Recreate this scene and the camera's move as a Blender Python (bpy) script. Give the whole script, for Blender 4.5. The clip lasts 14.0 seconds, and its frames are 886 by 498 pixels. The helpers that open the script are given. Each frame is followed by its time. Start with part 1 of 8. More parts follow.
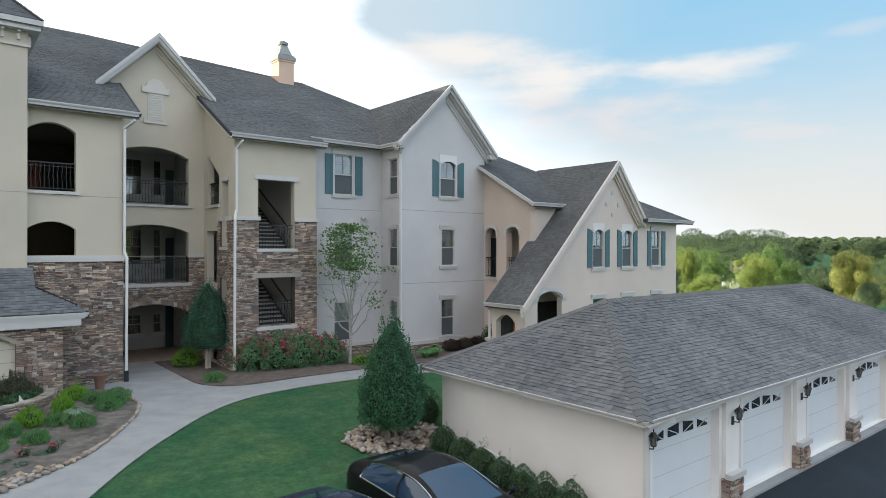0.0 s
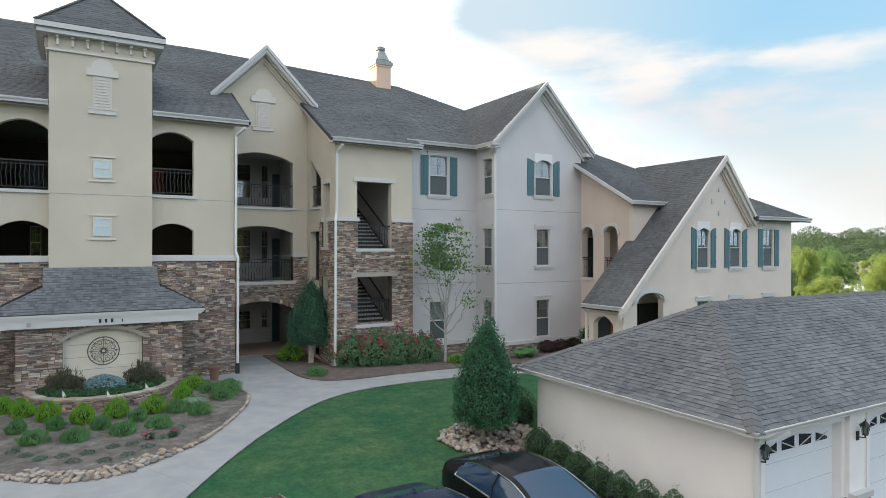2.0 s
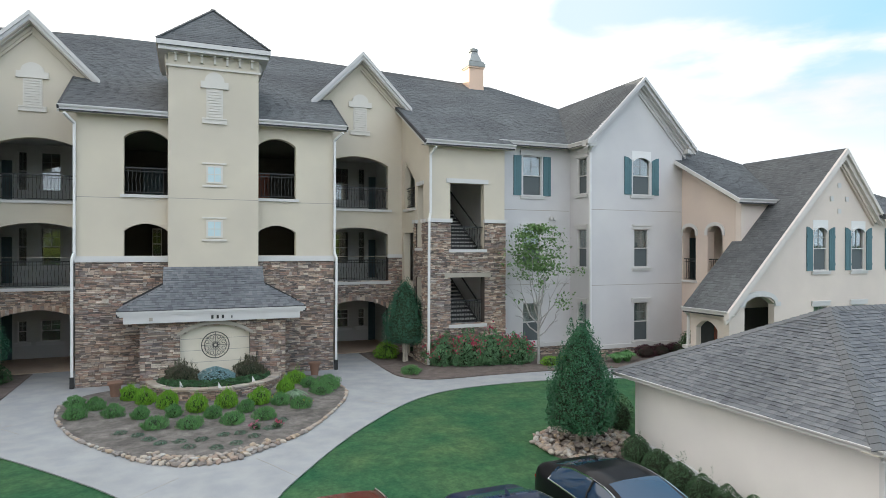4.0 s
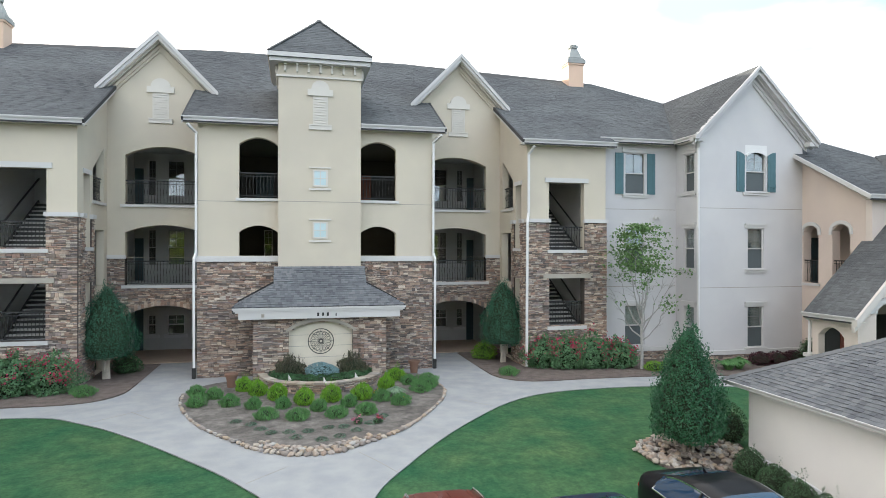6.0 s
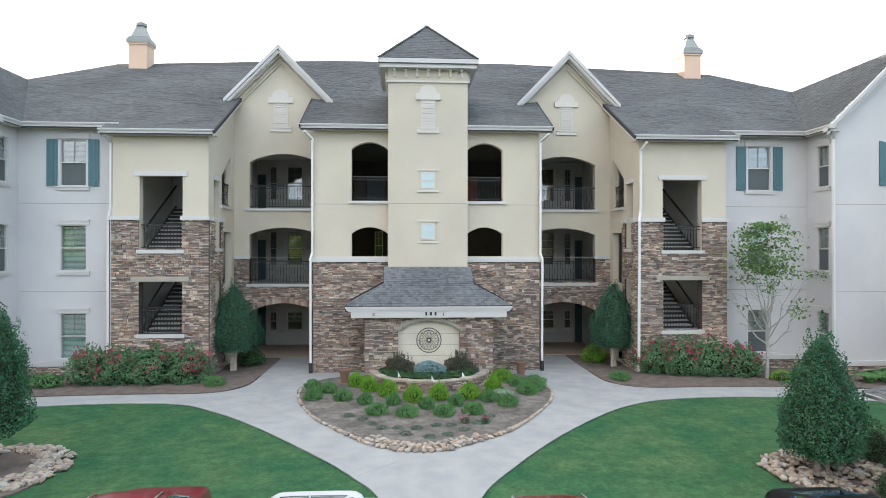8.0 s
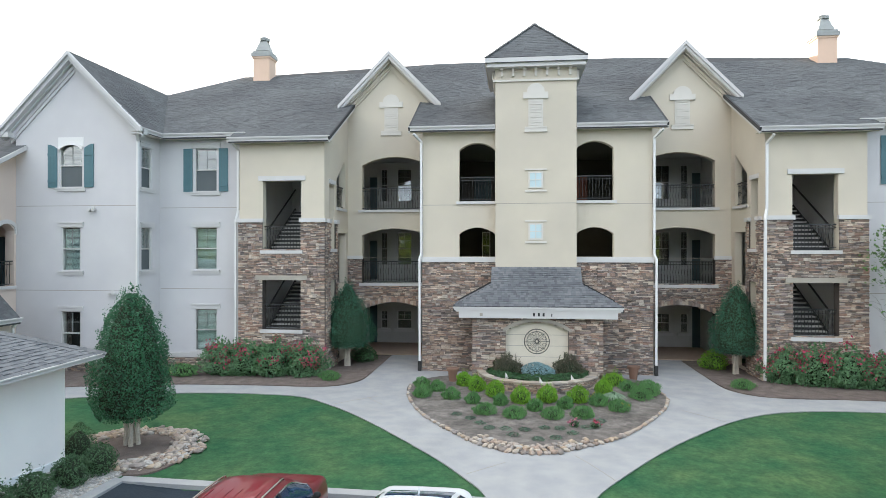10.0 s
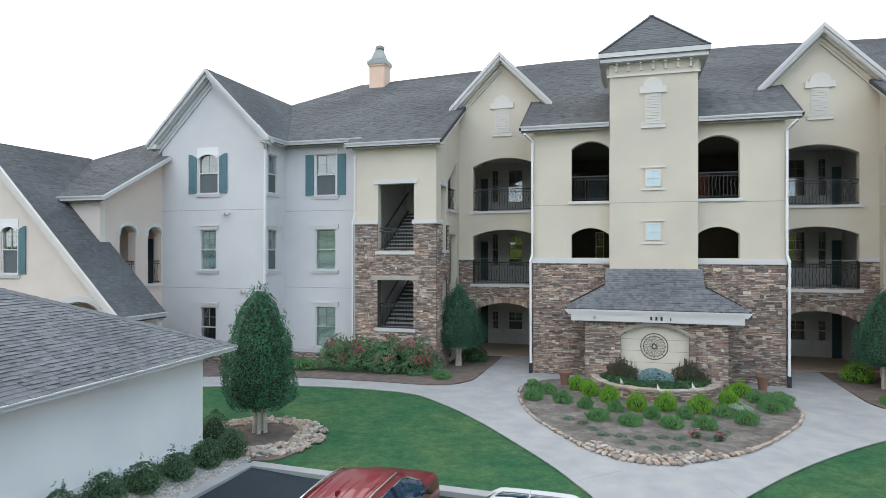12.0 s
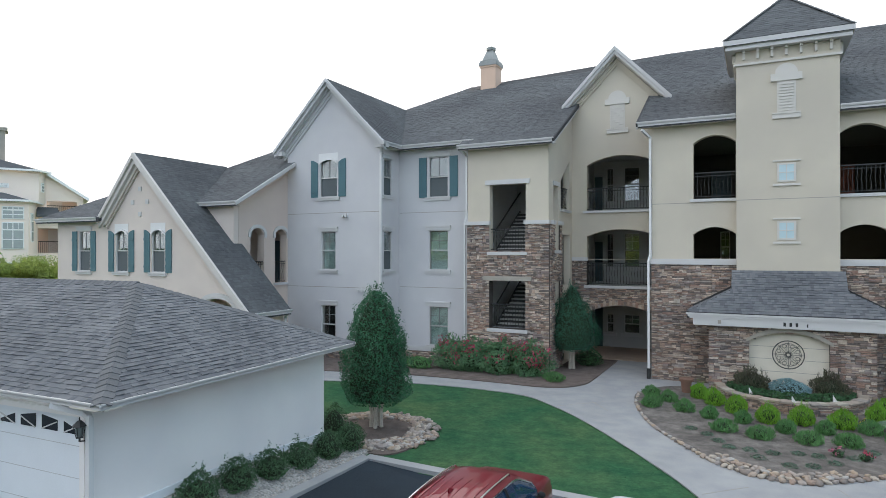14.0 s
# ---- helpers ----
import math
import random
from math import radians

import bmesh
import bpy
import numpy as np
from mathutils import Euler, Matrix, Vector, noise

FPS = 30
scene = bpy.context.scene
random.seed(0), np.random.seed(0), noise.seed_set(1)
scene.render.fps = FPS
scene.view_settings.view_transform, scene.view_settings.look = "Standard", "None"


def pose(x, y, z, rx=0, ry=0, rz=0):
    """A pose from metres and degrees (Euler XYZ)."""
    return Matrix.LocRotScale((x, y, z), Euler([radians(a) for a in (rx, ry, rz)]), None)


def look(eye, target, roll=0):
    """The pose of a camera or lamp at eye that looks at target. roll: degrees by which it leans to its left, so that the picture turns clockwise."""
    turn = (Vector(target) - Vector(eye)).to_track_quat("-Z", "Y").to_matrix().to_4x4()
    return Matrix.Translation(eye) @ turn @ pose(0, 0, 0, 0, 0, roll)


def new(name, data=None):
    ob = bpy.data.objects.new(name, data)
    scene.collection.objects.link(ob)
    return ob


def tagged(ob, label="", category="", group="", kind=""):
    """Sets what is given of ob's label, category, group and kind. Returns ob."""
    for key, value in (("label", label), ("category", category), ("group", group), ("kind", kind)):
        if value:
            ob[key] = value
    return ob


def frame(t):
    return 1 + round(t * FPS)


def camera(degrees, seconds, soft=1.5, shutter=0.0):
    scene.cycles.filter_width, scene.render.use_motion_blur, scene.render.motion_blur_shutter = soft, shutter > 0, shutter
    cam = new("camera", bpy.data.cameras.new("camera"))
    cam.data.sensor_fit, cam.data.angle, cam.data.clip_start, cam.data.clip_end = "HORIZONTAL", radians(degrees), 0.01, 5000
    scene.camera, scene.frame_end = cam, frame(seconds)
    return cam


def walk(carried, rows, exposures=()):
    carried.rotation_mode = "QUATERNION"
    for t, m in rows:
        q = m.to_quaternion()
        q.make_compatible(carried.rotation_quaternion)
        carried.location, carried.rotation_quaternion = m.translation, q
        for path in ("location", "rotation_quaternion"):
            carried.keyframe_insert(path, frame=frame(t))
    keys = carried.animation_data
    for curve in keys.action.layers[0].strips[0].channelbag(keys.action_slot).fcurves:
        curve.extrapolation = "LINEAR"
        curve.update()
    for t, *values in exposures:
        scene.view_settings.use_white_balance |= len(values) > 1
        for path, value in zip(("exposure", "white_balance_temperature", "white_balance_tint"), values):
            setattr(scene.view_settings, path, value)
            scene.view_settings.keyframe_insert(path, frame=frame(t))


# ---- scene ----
cam = camera(71.05, 14.0, soft=0.75)
EYE = (-0.94, -26.1, 5.15)
PATH = [
    (0.0, pose(*EYE, 89.92, -0.14, -39.58)),
    (0.5, pose(*EYE, 89.91, -0.09, -37.46)),
    (1.0, pose(*EYE, 89.90, -0.11, -35.17)),
    (1.5, pose(*EYE, 89.91, -0.08, -33.02)),
    (2.0, pose(*EYE, 89.89, -0.09, -30.87)),
    (2.5, pose(*EYE, 89.90, -0.11, -28.74)),
    (3.0, pose(*EYE, 89.91, -0.14, -26.60)),
    (5.5, pose(*EYE, 89.99, -0.07, -15.66)),
    (6.0, pose(*EYE, 89.98, -0.11, -13.31)),
    (6.5, pose(*EYE, 90.03, -0.01, -10.93)),
    (7.0, pose(*EYE, 90.02, -0.02, -8.35)),
    (7.5, pose(*EYE, 90.03, -0.04, -5.90)),
    (10.0, pose(*EYE, 90.05, 0.01, 6.40)),
    (10.5, pose(*EYE, 90.05, -0.00, 8.94)),
    (11.0, pose(*EYE, 90.08, 0.01, 11.49)),
    (11.5, pose(*EYE, 90.11, -0.01, 14.05)),
    (12.0, pose(*EYE, 90.14, -0.02, 16.60)),
    (12.5, pose(*EYE, 90.16, -0.01, 19.18)),
    (13.0, pose(*EYE, 90.19, -0.00, 21.70)),
    (13.5, pose(*EYE, 90.18, 0.02, 24.37)),
    (14.0, pose(*EYE, 90.20, 0.04, 26.88)),
]
walk(cam, PATH, [(0.0, 0.88, 5840, 5), (3.0, 1.10, 5930, 5), (7.5, 1.54, 5960, 6), (11.0, 1.56, 5950, 6), (14.0, 1.02, 5720, 6)])

# ---- light ----
VEIL_EAST, VEIL_MID, VEIL_WEST = (4.45, 4.85, 5.4, 1), (5.3, 5.0, 4.85, 1), (6.1, 5.4, 4.7, 1)
HAZE_COLOUR, CLOUD_COLOUR, ROSE_COLOUR, BLUE_COLOUR = (3.3, 3.0, 2.65, 1), (3.7, 3.25, 2.9, 1), (3.3, 2.85, 2.65, 1), (1.35, 2.3, 2.95, 1)
# clouds in the clear part: compass angle and height of the middle, half lengths, density, colour (degrees)
CLOUDS = ((46.0, 15.6, 12.0, 3.2, 0.95, CLOUD_COLOUR), (62.5, 15.0, 6.0, 1.5, 0.85, CLOUD_COLOUR), (55.0, 11.6, 11.0, 2.2, 0.85, ROSE_COLOUR), (68.5, 9.4, 4.0, 0.5, 0.5, ROSE_COLOUR), (75.0, 16.6, 3.0, 0.6, 0.35, ROSE_COLOUR))
SUN_AZ, SUN_EL = radians(-50.0), radians(9.0)     # compass angle from +y towards +x
world = bpy.data.worlds.new("evening_sky")
scene.world = world
world.use_nodes = True
wn, wl = world.node_tree.nodes, world.node_tree.links
wn.clear()
w_out = wn.new("ShaderNodeOutputWorld")
w_bg = wn.new("ShaderNodeBackground")
w_sky = wn.new("ShaderNodeTexSky")
w_sky.sky_type, w_sky.sun_disc = "NISHITA", False
w_sky.sun_elevation, w_sky.sun_rotation = SUN_EL, SUN_AZ
w_sky.air_density, w_sky.dust_density, w_sky.ozone_density = 1.0, 2.0, 1.0
w_bg.inputs["Strength"].default_value = 0.15
# a bright evening veil over most of the sky, clearing to the right and upwards, with soft streaks of cloud
w_co = wn.new("ShaderNodeTexCoord")


def sky_toward(direction, lo, hi, a, b):
    """A smooth step from a to b with the nearness to a direction."""
    dot = wn.new("ShaderNodeVectorMath")
    dot.operation = "DOT_PRODUCT"
    dot.inputs[1].default_value = Vector(direction).normalized()
    wl.new(w_co.outputs["Generated"], dot.inputs[0])
    rng_node = wn.new("ShaderNodeMapRange")
    rng_node.interpolation_type = "SMOOTHSTEP"
    for key, val in (("From Min", lo), ("From Max", hi), ("To Min", a), ("To Max", b)):
        rng_node.inputs[key].default_value = val
    wl.new(dot.outputs["Value"], rng_node.inputs["Value"])
    return rng_node.outputs["Result"]


def sky_mix(fac, a, colour):
    m = wn.new("ShaderNodeMix")
    m.data_type = "RGBA"
    m.inputs["B"].default_value = colour
    wl.new(fac, m.inputs["Factor"])
    wl.new(a, m.inputs["A"])
    return m.outputs["Result"]


def sky_node(op, *args, clamp=False):
    """A sum of the sky's own arithmetic; each argument is a number or a socket."""
    m = wn.new("ShaderNodeMath")
    m.operation, m.use_clamp = op, clamp
    for i, a in enumerate(args):
        if isinstance(a, (int, float)):
            m.inputs[i].default_value = a
        else:
            wl.new(a, m.inputs[i])
    return m.outputs[0]


def sky_step(value, lo, hi):
    """A smooth step from 0 to 1 between lo and hi, which may be sockets."""
    m = wn.new("ShaderNodeMapRange")
    m.interpolation_type = "SMOOTHSTEP"
    wl.new(value, m.inputs["Value"])
    for key, val in (("From Min", lo), ("From Max", hi)):
        if isinstance(val, (int, float)):
            m.inputs[key].default_value = val
        else:
            wl.new(val, m.inputs[key])
    return m.outputs["Result"]


def sky_noise(scale, stretch, detail):
    mp = wn.new("ShaderNodeMapping")
    mp.inputs["Scale"].default_value = stretch
    wl.new(w_co.outputs["Generated"], mp.inputs["Vector"])
    t = wn.new("ShaderNodeTexNoise")
    t.inputs["Scale"].default_value, t.inputs["Detail"].default_value, t.inputs["Roughness"].default_value = scale, detail, 0.55
    wl.new(mp.outputs["Vector"], t.inputs["Vector"])
    return sky_node("SUBTRACT", t.outputs["Fac"], 0.5)


w_sep = wn.new("ShaderNodeSeparateXYZ")
wl.new(w_co.outputs["Generated"], w_sep.inputs[0])
w_az = sky_node("MULTIPLY", sky_node("ARCTAN2", w_sep.outputs["X"], w_sep.outputs["Y"]), 180 / math.pi)
w_el = sky_node("MULTIPLY", sky_node("ARCSINE", w_sep.outputs["Z"]), 180 / math.pi)
w_puff = sky_noise(4.5, (1.0, 1.0, 2.2), 7.0)
w_thread = sky_noise(2.2, (1.7, 1.7, 8.0), 5.0)
# clear blue upwards, pale towards the horizon
w_tint = wn.new("ShaderNodeValue")
w_tint.outputs[0].default_value = 0.88
w_rgb = sky_mix(w_tint.outputs[0], w_sky.outputs[0], BLUE_COLOUR)
w_low = sky_node("SUBTRACT", 1.0, sky_step(sky_node("ADD", w_el, sky_node("MULTIPLY", w_thread, 4.0)), 1.0, 22.0))
w_pale = sky_node("MULTIPLY", sky_node("SUBTRACT", 1.0, sky_step(w_az, 34.0, 66.0)), 0.55)
w_rgb = sky_mix(sky_node("MAXIMUM", w_low, w_pale), w_rgb, HAZE_COLOUR)
for az, el, ra, re, dense, colour in CLOUDS:
    ex = sky_node("POWER", sky_node("DIVIDE", sky_node("SUBTRACT", w_az, az), ra), 2.0)
    ey = sky_node("POWER", sky_node("DIVIDE", sky_node("SUBTRACT", w_el, el), re), 2.0)
    body = sky_node("ADD", sky_node("ADD", ex, ey), sky_node("MULTIPLY", sky_node("ADD", w_puff, w_thread), 4.2))
    w_rgb = sky_mix(sky_node("MULTIPLY", sky_node("SUBTRACT", 1.0, sky_step(body, -0.3, 1.5)), dense), w_rgb, colour)
# the bright veil: warm in the west, cool in the east, ending in a soft edge
w_west = sky_toward((math.sin(SUN_AZ), math.cos(SUN_AZ), 0.0), -0.9, 0.1, 0.0, 1.0)
w_warm = sky_toward((math.sin(SUN_AZ), math.cos(SUN_AZ), 0.0), 0.0, 0.95, 0.0, 1.0)
w_base = wn.new("ShaderNodeRGB")
w_base.outputs[0].default_value = VEIL_EAST
w_veil = sky_mix(w_warm, sky_mix(w_west, w_base.outputs[0], VEIL_MID), VEIL_WEST)
w_down = sky_node("MAXIMUM", sky_node("SUBTRACT", 20.0, w_el), 0.0)
w_mid = sky_node("ADD", sky_node("MULTIPLY_ADD", w_down, 1.3, 31.5), sky_node("MULTIPLY", w_puff, 9.0))
w_half = sky_node("MULTIPLY_ADD", w_down, 0.9, 2.0)
w_open = sky_step(w_az, sky_node("SUBTRACT", w_mid, w_half), sky_node("ADD", w_mid, w_half))
w_open = sky_node("MULTIPLY", w_open, sky_node("SUBTRACT", 1.0, sky_step(w_az, 85.0, 125.0)))
w_open = sky_node("MULTIPLY", w_open, sky_node("SUBTRACT", 1.0, sky_node("MULTIPLY", sky_step(w_el, 32.0, 60.0), 0.6)))
w_keep = wn.new("ShaderNodeMix")
w_keep.data_type = "RGBA"
wl.new(w_open, w_keep.inputs["Factor"])
wl.new(w_veil, w_keep.inputs["A"])
wl.new(w_rgb, w_keep.inputs["B"])
w_rgb = w_keep.outputs["Result"]
wl.new(w_rgb, w_bg.inputs["Color"])
wl.new(w_bg.outputs[0], w_out.inputs["Surface"])

sun = new("sun", bpy.data.lights.new("sun", "SUN"))
sun.data.energy, sun.data.angle, sun.data.color = 4.0, radians(0.6), (1.0, 0.86, 0.68)
toward = Vector((math.sin(SUN_AZ) * math.cos(SUN_EL), math.cos(SUN_AZ) * math.cos(SUN_EL), math.sin(SUN_EL)))
sun.matrix_world = look(toward * 50, (0, 0, 0))


# ---- materials ----
def shader(name, colour, rough=0.8, metal=0.0, vary=0.1, scale=3.0, fine=60.0, bump=0.15, spread=0.0, second=None, spec=0.5):
    """A surface with stains at one scale and grain at another; spread varies it from piece to piece."""
    m = bpy.data.materials.new(name)
    m.use_nodes = True
    n, l = m.node_tree.nodes, m.node_tree.links
    b = n["Principled BSDF"]
    b.inputs["Roughness"].default_value, b.inputs["Metallic"].default_value = rough, metal
    b.inputs["Specular IOR Level"].default_value = spec
    co = n.new("ShaderNodeTexCoord")
    big, small = n.new("ShaderNodeTexNoise"), n.new("ShaderNodeTexNoise")
    for t, s, d in ((big, scale, 4.0), (small, fine, 3.0)):
        t.inputs["Scale"].default_value, t.inputs["Detail"].default_value = s, d
        l.new(co.outputs["Object"], t.inputs["Vector"])
    ramp = n.new("ShaderNodeValToRGB")
    dark = [c * (1 - vary) for c in colour] if second is None else second
    lite = [min(1.0, c * (1 + vary)) for c in colour] if second is None else colour
    ramp.color_ramp.elements[0].position, ramp.color_ramp.elements[1].position = 0.3, 0.7
    ramp.color_ramp.elements[0].color, ramp.color_ramp.elements[1].color = (*dark, 1), (*lite, 1)
    mix = n.new("ShaderNodeMath")
    mix.operation = "MULTIPLY_ADD"
    mix.inputs[1].default_value = 0.45
    l.new(small.outputs["Fac"], mix.inputs[0])
    half = n.new("ShaderNodeMath")
    half.operation = "MULTIPLY"
    half.inputs[1].default_value = 0.55
    l.new(big.outputs["Fac"], half.inputs[0])
    l.new(half.outputs[0], mix.inputs[2])
    l.new(mix.outputs[0], ramp.inputs["Fac"])
    last = ramp.outputs["Color"]
    if spread:
        geo, inf = n.new("ShaderNodeNewGeometry"), n.new("ShaderNodeObjectInfo")
        add = n.new("ShaderNodeMath")
        l.new(geo.outputs["Random Per Island"], add.inputs[0])
        l.new(inf.outputs["Random"], add.inputs[1])
        frac = n.new("ShaderNodeMath")
        frac.operation = "FRACT"
        l.new(add.outputs[0], frac.inputs[0])
        rng = n.new("ShaderNodeMapRange")
        rng.inputs["To Min"].default_value, rng.inputs["To Max"].default_value = 1 - spread, 1 + spread
        l.new(frac.outputs[0], rng.inputs["Value"])
        hsv = n.new("ShaderNodeHueSaturation")
        l.new(last, hsv.inputs["Color"])
        l.new(rng.outputs["Result"], hsv.inputs["Value"])
        last = hsv.outputs["Color"]
    l.new(last, b.inputs["Base Color"])
    if bump:
        bp = n.new("ShaderNodeBump")
        bp.inputs["Strength"].default_value, bp.inputs["Distance"].default_value = bump, 0.02
        l.new(small.outputs["Fac"], bp.inputs["Height"])
        l.new(bp.outputs["Normal"], b.inputs["Normal"])
    return m


def many_hues(m, hues):
    """Gives every piece one of the hues, by its own random number."""
    n, l = m.node_tree.nodes, m.node_tree.links
    b = n["Principled BSDF"]
    old = b.inputs["Base Color"].links[0].from_socket
    geo, inf = n.new("ShaderNodeNewGeometry"), n.new("ShaderNodeObjectInfo")
    add, frac = n.new("ShaderNodeMath"), n.new("ShaderNodeMath")
    frac.operation = "FRACT"
    l.new(geo.outputs["Random Per Island"], add.inputs[0])
    l.new(inf.outputs["Random"], add.inputs[1])
    l.new(add.outputs[0], frac.inputs[0])
    ramp = n.new("ShaderNodeValToRGB")
    ramp.color_ramp.interpolation = "CONSTANT"
    while len(ramp.color_ramp.elements) < len(hues):
        ramp.color_ramp.elements.new(0.5)
    for i, h in enumerate(hues):
        ramp.color_ramp.elements[i].position = i / len(hues)
        ramp.color_ramp.elements[i].color = (*h, 1)
    l.new(frac.outputs[0], ramp.inputs["Fac"])
    mix = n.new("ShaderNodeMix")
    mix.data_type, mix.blend_type = "RGBA", "MULTIPLY"
    mix.inputs["Factor"].default_value = 1.0
    l.new(ramp.outputs["Color"], mix.inputs["A"])
    l.new(old, mix.inputs["B"])
    l.new(mix.outputs["Result"], b.inputs["Base Color"])
    return m


def mottled(m, scale, low, high, seed=0.0):
    """Multiplies a surface by soft patches between two tints."""
    n, l = m.node_tree.nodes, m.node_tree.links
    b = n["Principled BSDF"]
    old = b.inputs["Base Color"].links[0].from_socket
    co, mp, t, ramp, mix = n.new("ShaderNodeTexCoord"), n.new("ShaderNodeMapping"), n.new("ShaderNodeTexNoise"), n.new("ShaderNodeValToRGB"), n.new("ShaderNodeMix")
    mp.inputs["Location"].default_value = (seed, seed * 0.7, 0)
    l.new(co.outputs["Object"], mp.inputs["Vector"])
    l.new(mp.outputs["Vector"], t.inputs["Vector"])
    t.inputs["Scale"].default_value, t.inputs["Detail"].default_value = scale, 3.0
    ramp.color_ramp.elements[0].position, ramp.color_ramp.elements[1].position = 0.34, 0.66
    ramp.color_ramp.elements[0].color, ramp.color_ramp.elements[1].color = (*low, 1), (*high, 1)
    l.new(t.outputs["Fac"], ramp.inputs["Fac"])
    mix.data_type, mix.blend_type = "RGBA", "MULTIPLY"
    mix.inputs["Factor"].default_value = 1.0
    l.new(old, mix.inputs["A"])
    l.new(ramp.outputs["Color"], mix.inputs["B"])
    l.new(mix.outputs["Result"], b.inputs["Base Color"])
    return m


def pebbled(m, scale, low, high):
    """Gives a surface small rounded grains of uneven brightness."""
    n, l = m.node_tree.nodes, m.node_tree.links
    b = n["Principled BSDF"]
    old = b.inputs["Base Color"].links[0].from_socket
    co, v, sep, ramp, mix, bp = n.new("ShaderNodeTexCoord"), n.new("ShaderNodeTexVoronoi"), n.new("ShaderNodeSeparateColor"), n.new("ShaderNodeValToRGB"), n.new("ShaderNodeMix"), n.new("ShaderNodeBump")
    v.inputs["Scale"].default_value = scale
    l.new(co.outputs["Object"], v.inputs["Vector"])
    l.new(v.outputs["Color"], sep.inputs["Color"])
    l.new(sep.outputs[0], ramp.inputs["Fac"])
    ramp.color_ramp.elements[0].color, ramp.color_ramp.elements[1].color = (*low, 1), (*high, 1)
    mix.data_type, mix.blend_type = "RGBA", "MULTIPLY"
    mix.inputs["Factor"].default_value = 1.0
    l.new(old, mix.inputs["A"])
    l.new(ramp.outputs["Color"], mix.inputs["B"])
    l.new(mix.outputs["Result"], b.inputs["Base Color"])
    bp.invert = True
    bp.inputs["Strength"].default_value, bp.inputs["Distance"].default_value = 0.8, 0.02
    l.new(v.outputs["Distance"], bp.inputs["Height"])
    l.new(bp.outputs["Normal"], b.inputs["Normal"])
    return m


CREAM = shader("cream_stucco", (0.575, 0.517, 0.418), 0.9, vary=0.05, scale=0.7, fine=90, bump=0.25)
GREY = shader("grey_stucco", (0.565, 0.55, 0.55), 0.9, vary=0.04, scale=0.7, fine=90, bump=0.25)
PEACH = shader("peach_stucco", (0.60, 0.50, 0.43), 0.9, vary=0.05, scale=0.7, fine=90, bump=0.25)
TAN = shader("tan_stucco", (0.645, 0.565, 0.50), 0.9, vary=0.05, scale=0.7, fine=90, bump=0.25)
GARAGE = shader("garage_stucco", (0.85, 0.815, 0.785), 0.9, vary=0.05, scale=0.6, fine=90, bump=0.25)
SPOUT = shader("white_downspout_paint", (0.68, 0.67, 0.655), 0.5, vary=0.05, scale=1.5, fine=40, bump=0.03)
WHITE = shader("white_trim_paint", (0.55, 0.535, 0.52), 0.55, vary=0.03, scale=2, fine=40, bump=0.05)
DOOR_WHITE = shader("white_door_paint", (0.76, 0.78, 0.80), 0.5, vary=0.03, scale=2, fine=40, bump=0.05)
SHINGLE = mottled(shader("asphalt_shingle", (0.112, 0.116, 0.119), 0.95, vary=0.18, scale=0.4, fine=120, bump=0.5, spread=0.14, spec=0.2), 0.25, (0.8, 0.8, 0.82), (1.1, 1.1, 1.1))
NEAR_SHINGLE = many_hues(mottled(shader("weathered_shingle", (0.178, 0.183, 0.190), 0.95, vary=0.14, scale=0.6, fine=120, bump=0.5, spec=0.2), 0.35, (0.78, 0.79, 0.81), (1.08, 1.08, 1.08)),
                         [(1.0, 1.0, 1.0), (0.92, 0.92, 0.93), (0.76, 0.76, 0.78), (1.10, 1.09, 1.08), (0.86, 0.86, 0.88), (1.04, 1.03, 1.02)])
UNDERLAY = shader("roof_underlay", (0.05, 0.05, 0.052), 0.95, vary=0.2)
STONE = many_hues(shader("ledge_stone", (1, 1, 1), 0.9, vary=0.35, scale=5, fine=40, bump=0.8, second=(0.45, 0.43, 0.42)),
                  [(0.513, 0.386, 0.305), (0.308, 0.252, 0.218), (0.638, 0.526, 0.425), (0.422, 0.345, 0.316), (0.798, 0.702, 0.575), (0.467, 0.31, 0.241),
                   (0.217, 0.187, 0.172), (0.57, 0.439, 0.345), (0.524, 0.468, 0.42), (0.399, 0.287, 0.23), (0.684, 0.585, 0.471), (0.308, 0.263, 0.236)])
mottled(STONE, 0.8, (0.80, 0.82, 0.86), (1.12, 1.08, 1.04), 2.0)
MORTAR = shader("stone_backing", (0.07, 0.058, 0.05), 0.95, vary=0.3)
SHUTTER = shader("teal_shutter_paint", (0.072, 0.150, 0.172), 0.6, vary=0.1, scale=4, fine=50, bump=0.1)
IRON = shader("black_iron", (0.02, 0.02, 0.02), 0.45, vary=0.2, bump=0.05)
CONCRETE = mottled(shader("walk_concrete", (0.322, 0.325, 0.328), 0.9, vary=0.1, scale=0.8, fine=50, bump=0.2), 1.7, (0.90, 0.91, 0.93), (1.06, 1.05, 1.03))
ASPHALT = mottled(shader("black_asphalt", (0.019, 0.028, 0.038), 0.85, vary=0.25, scale=0.5, fine=80, bump=0.5, spec=0.3), 0.6, (0.85, 0.85, 0.85), (1.15, 1.15, 1.15))
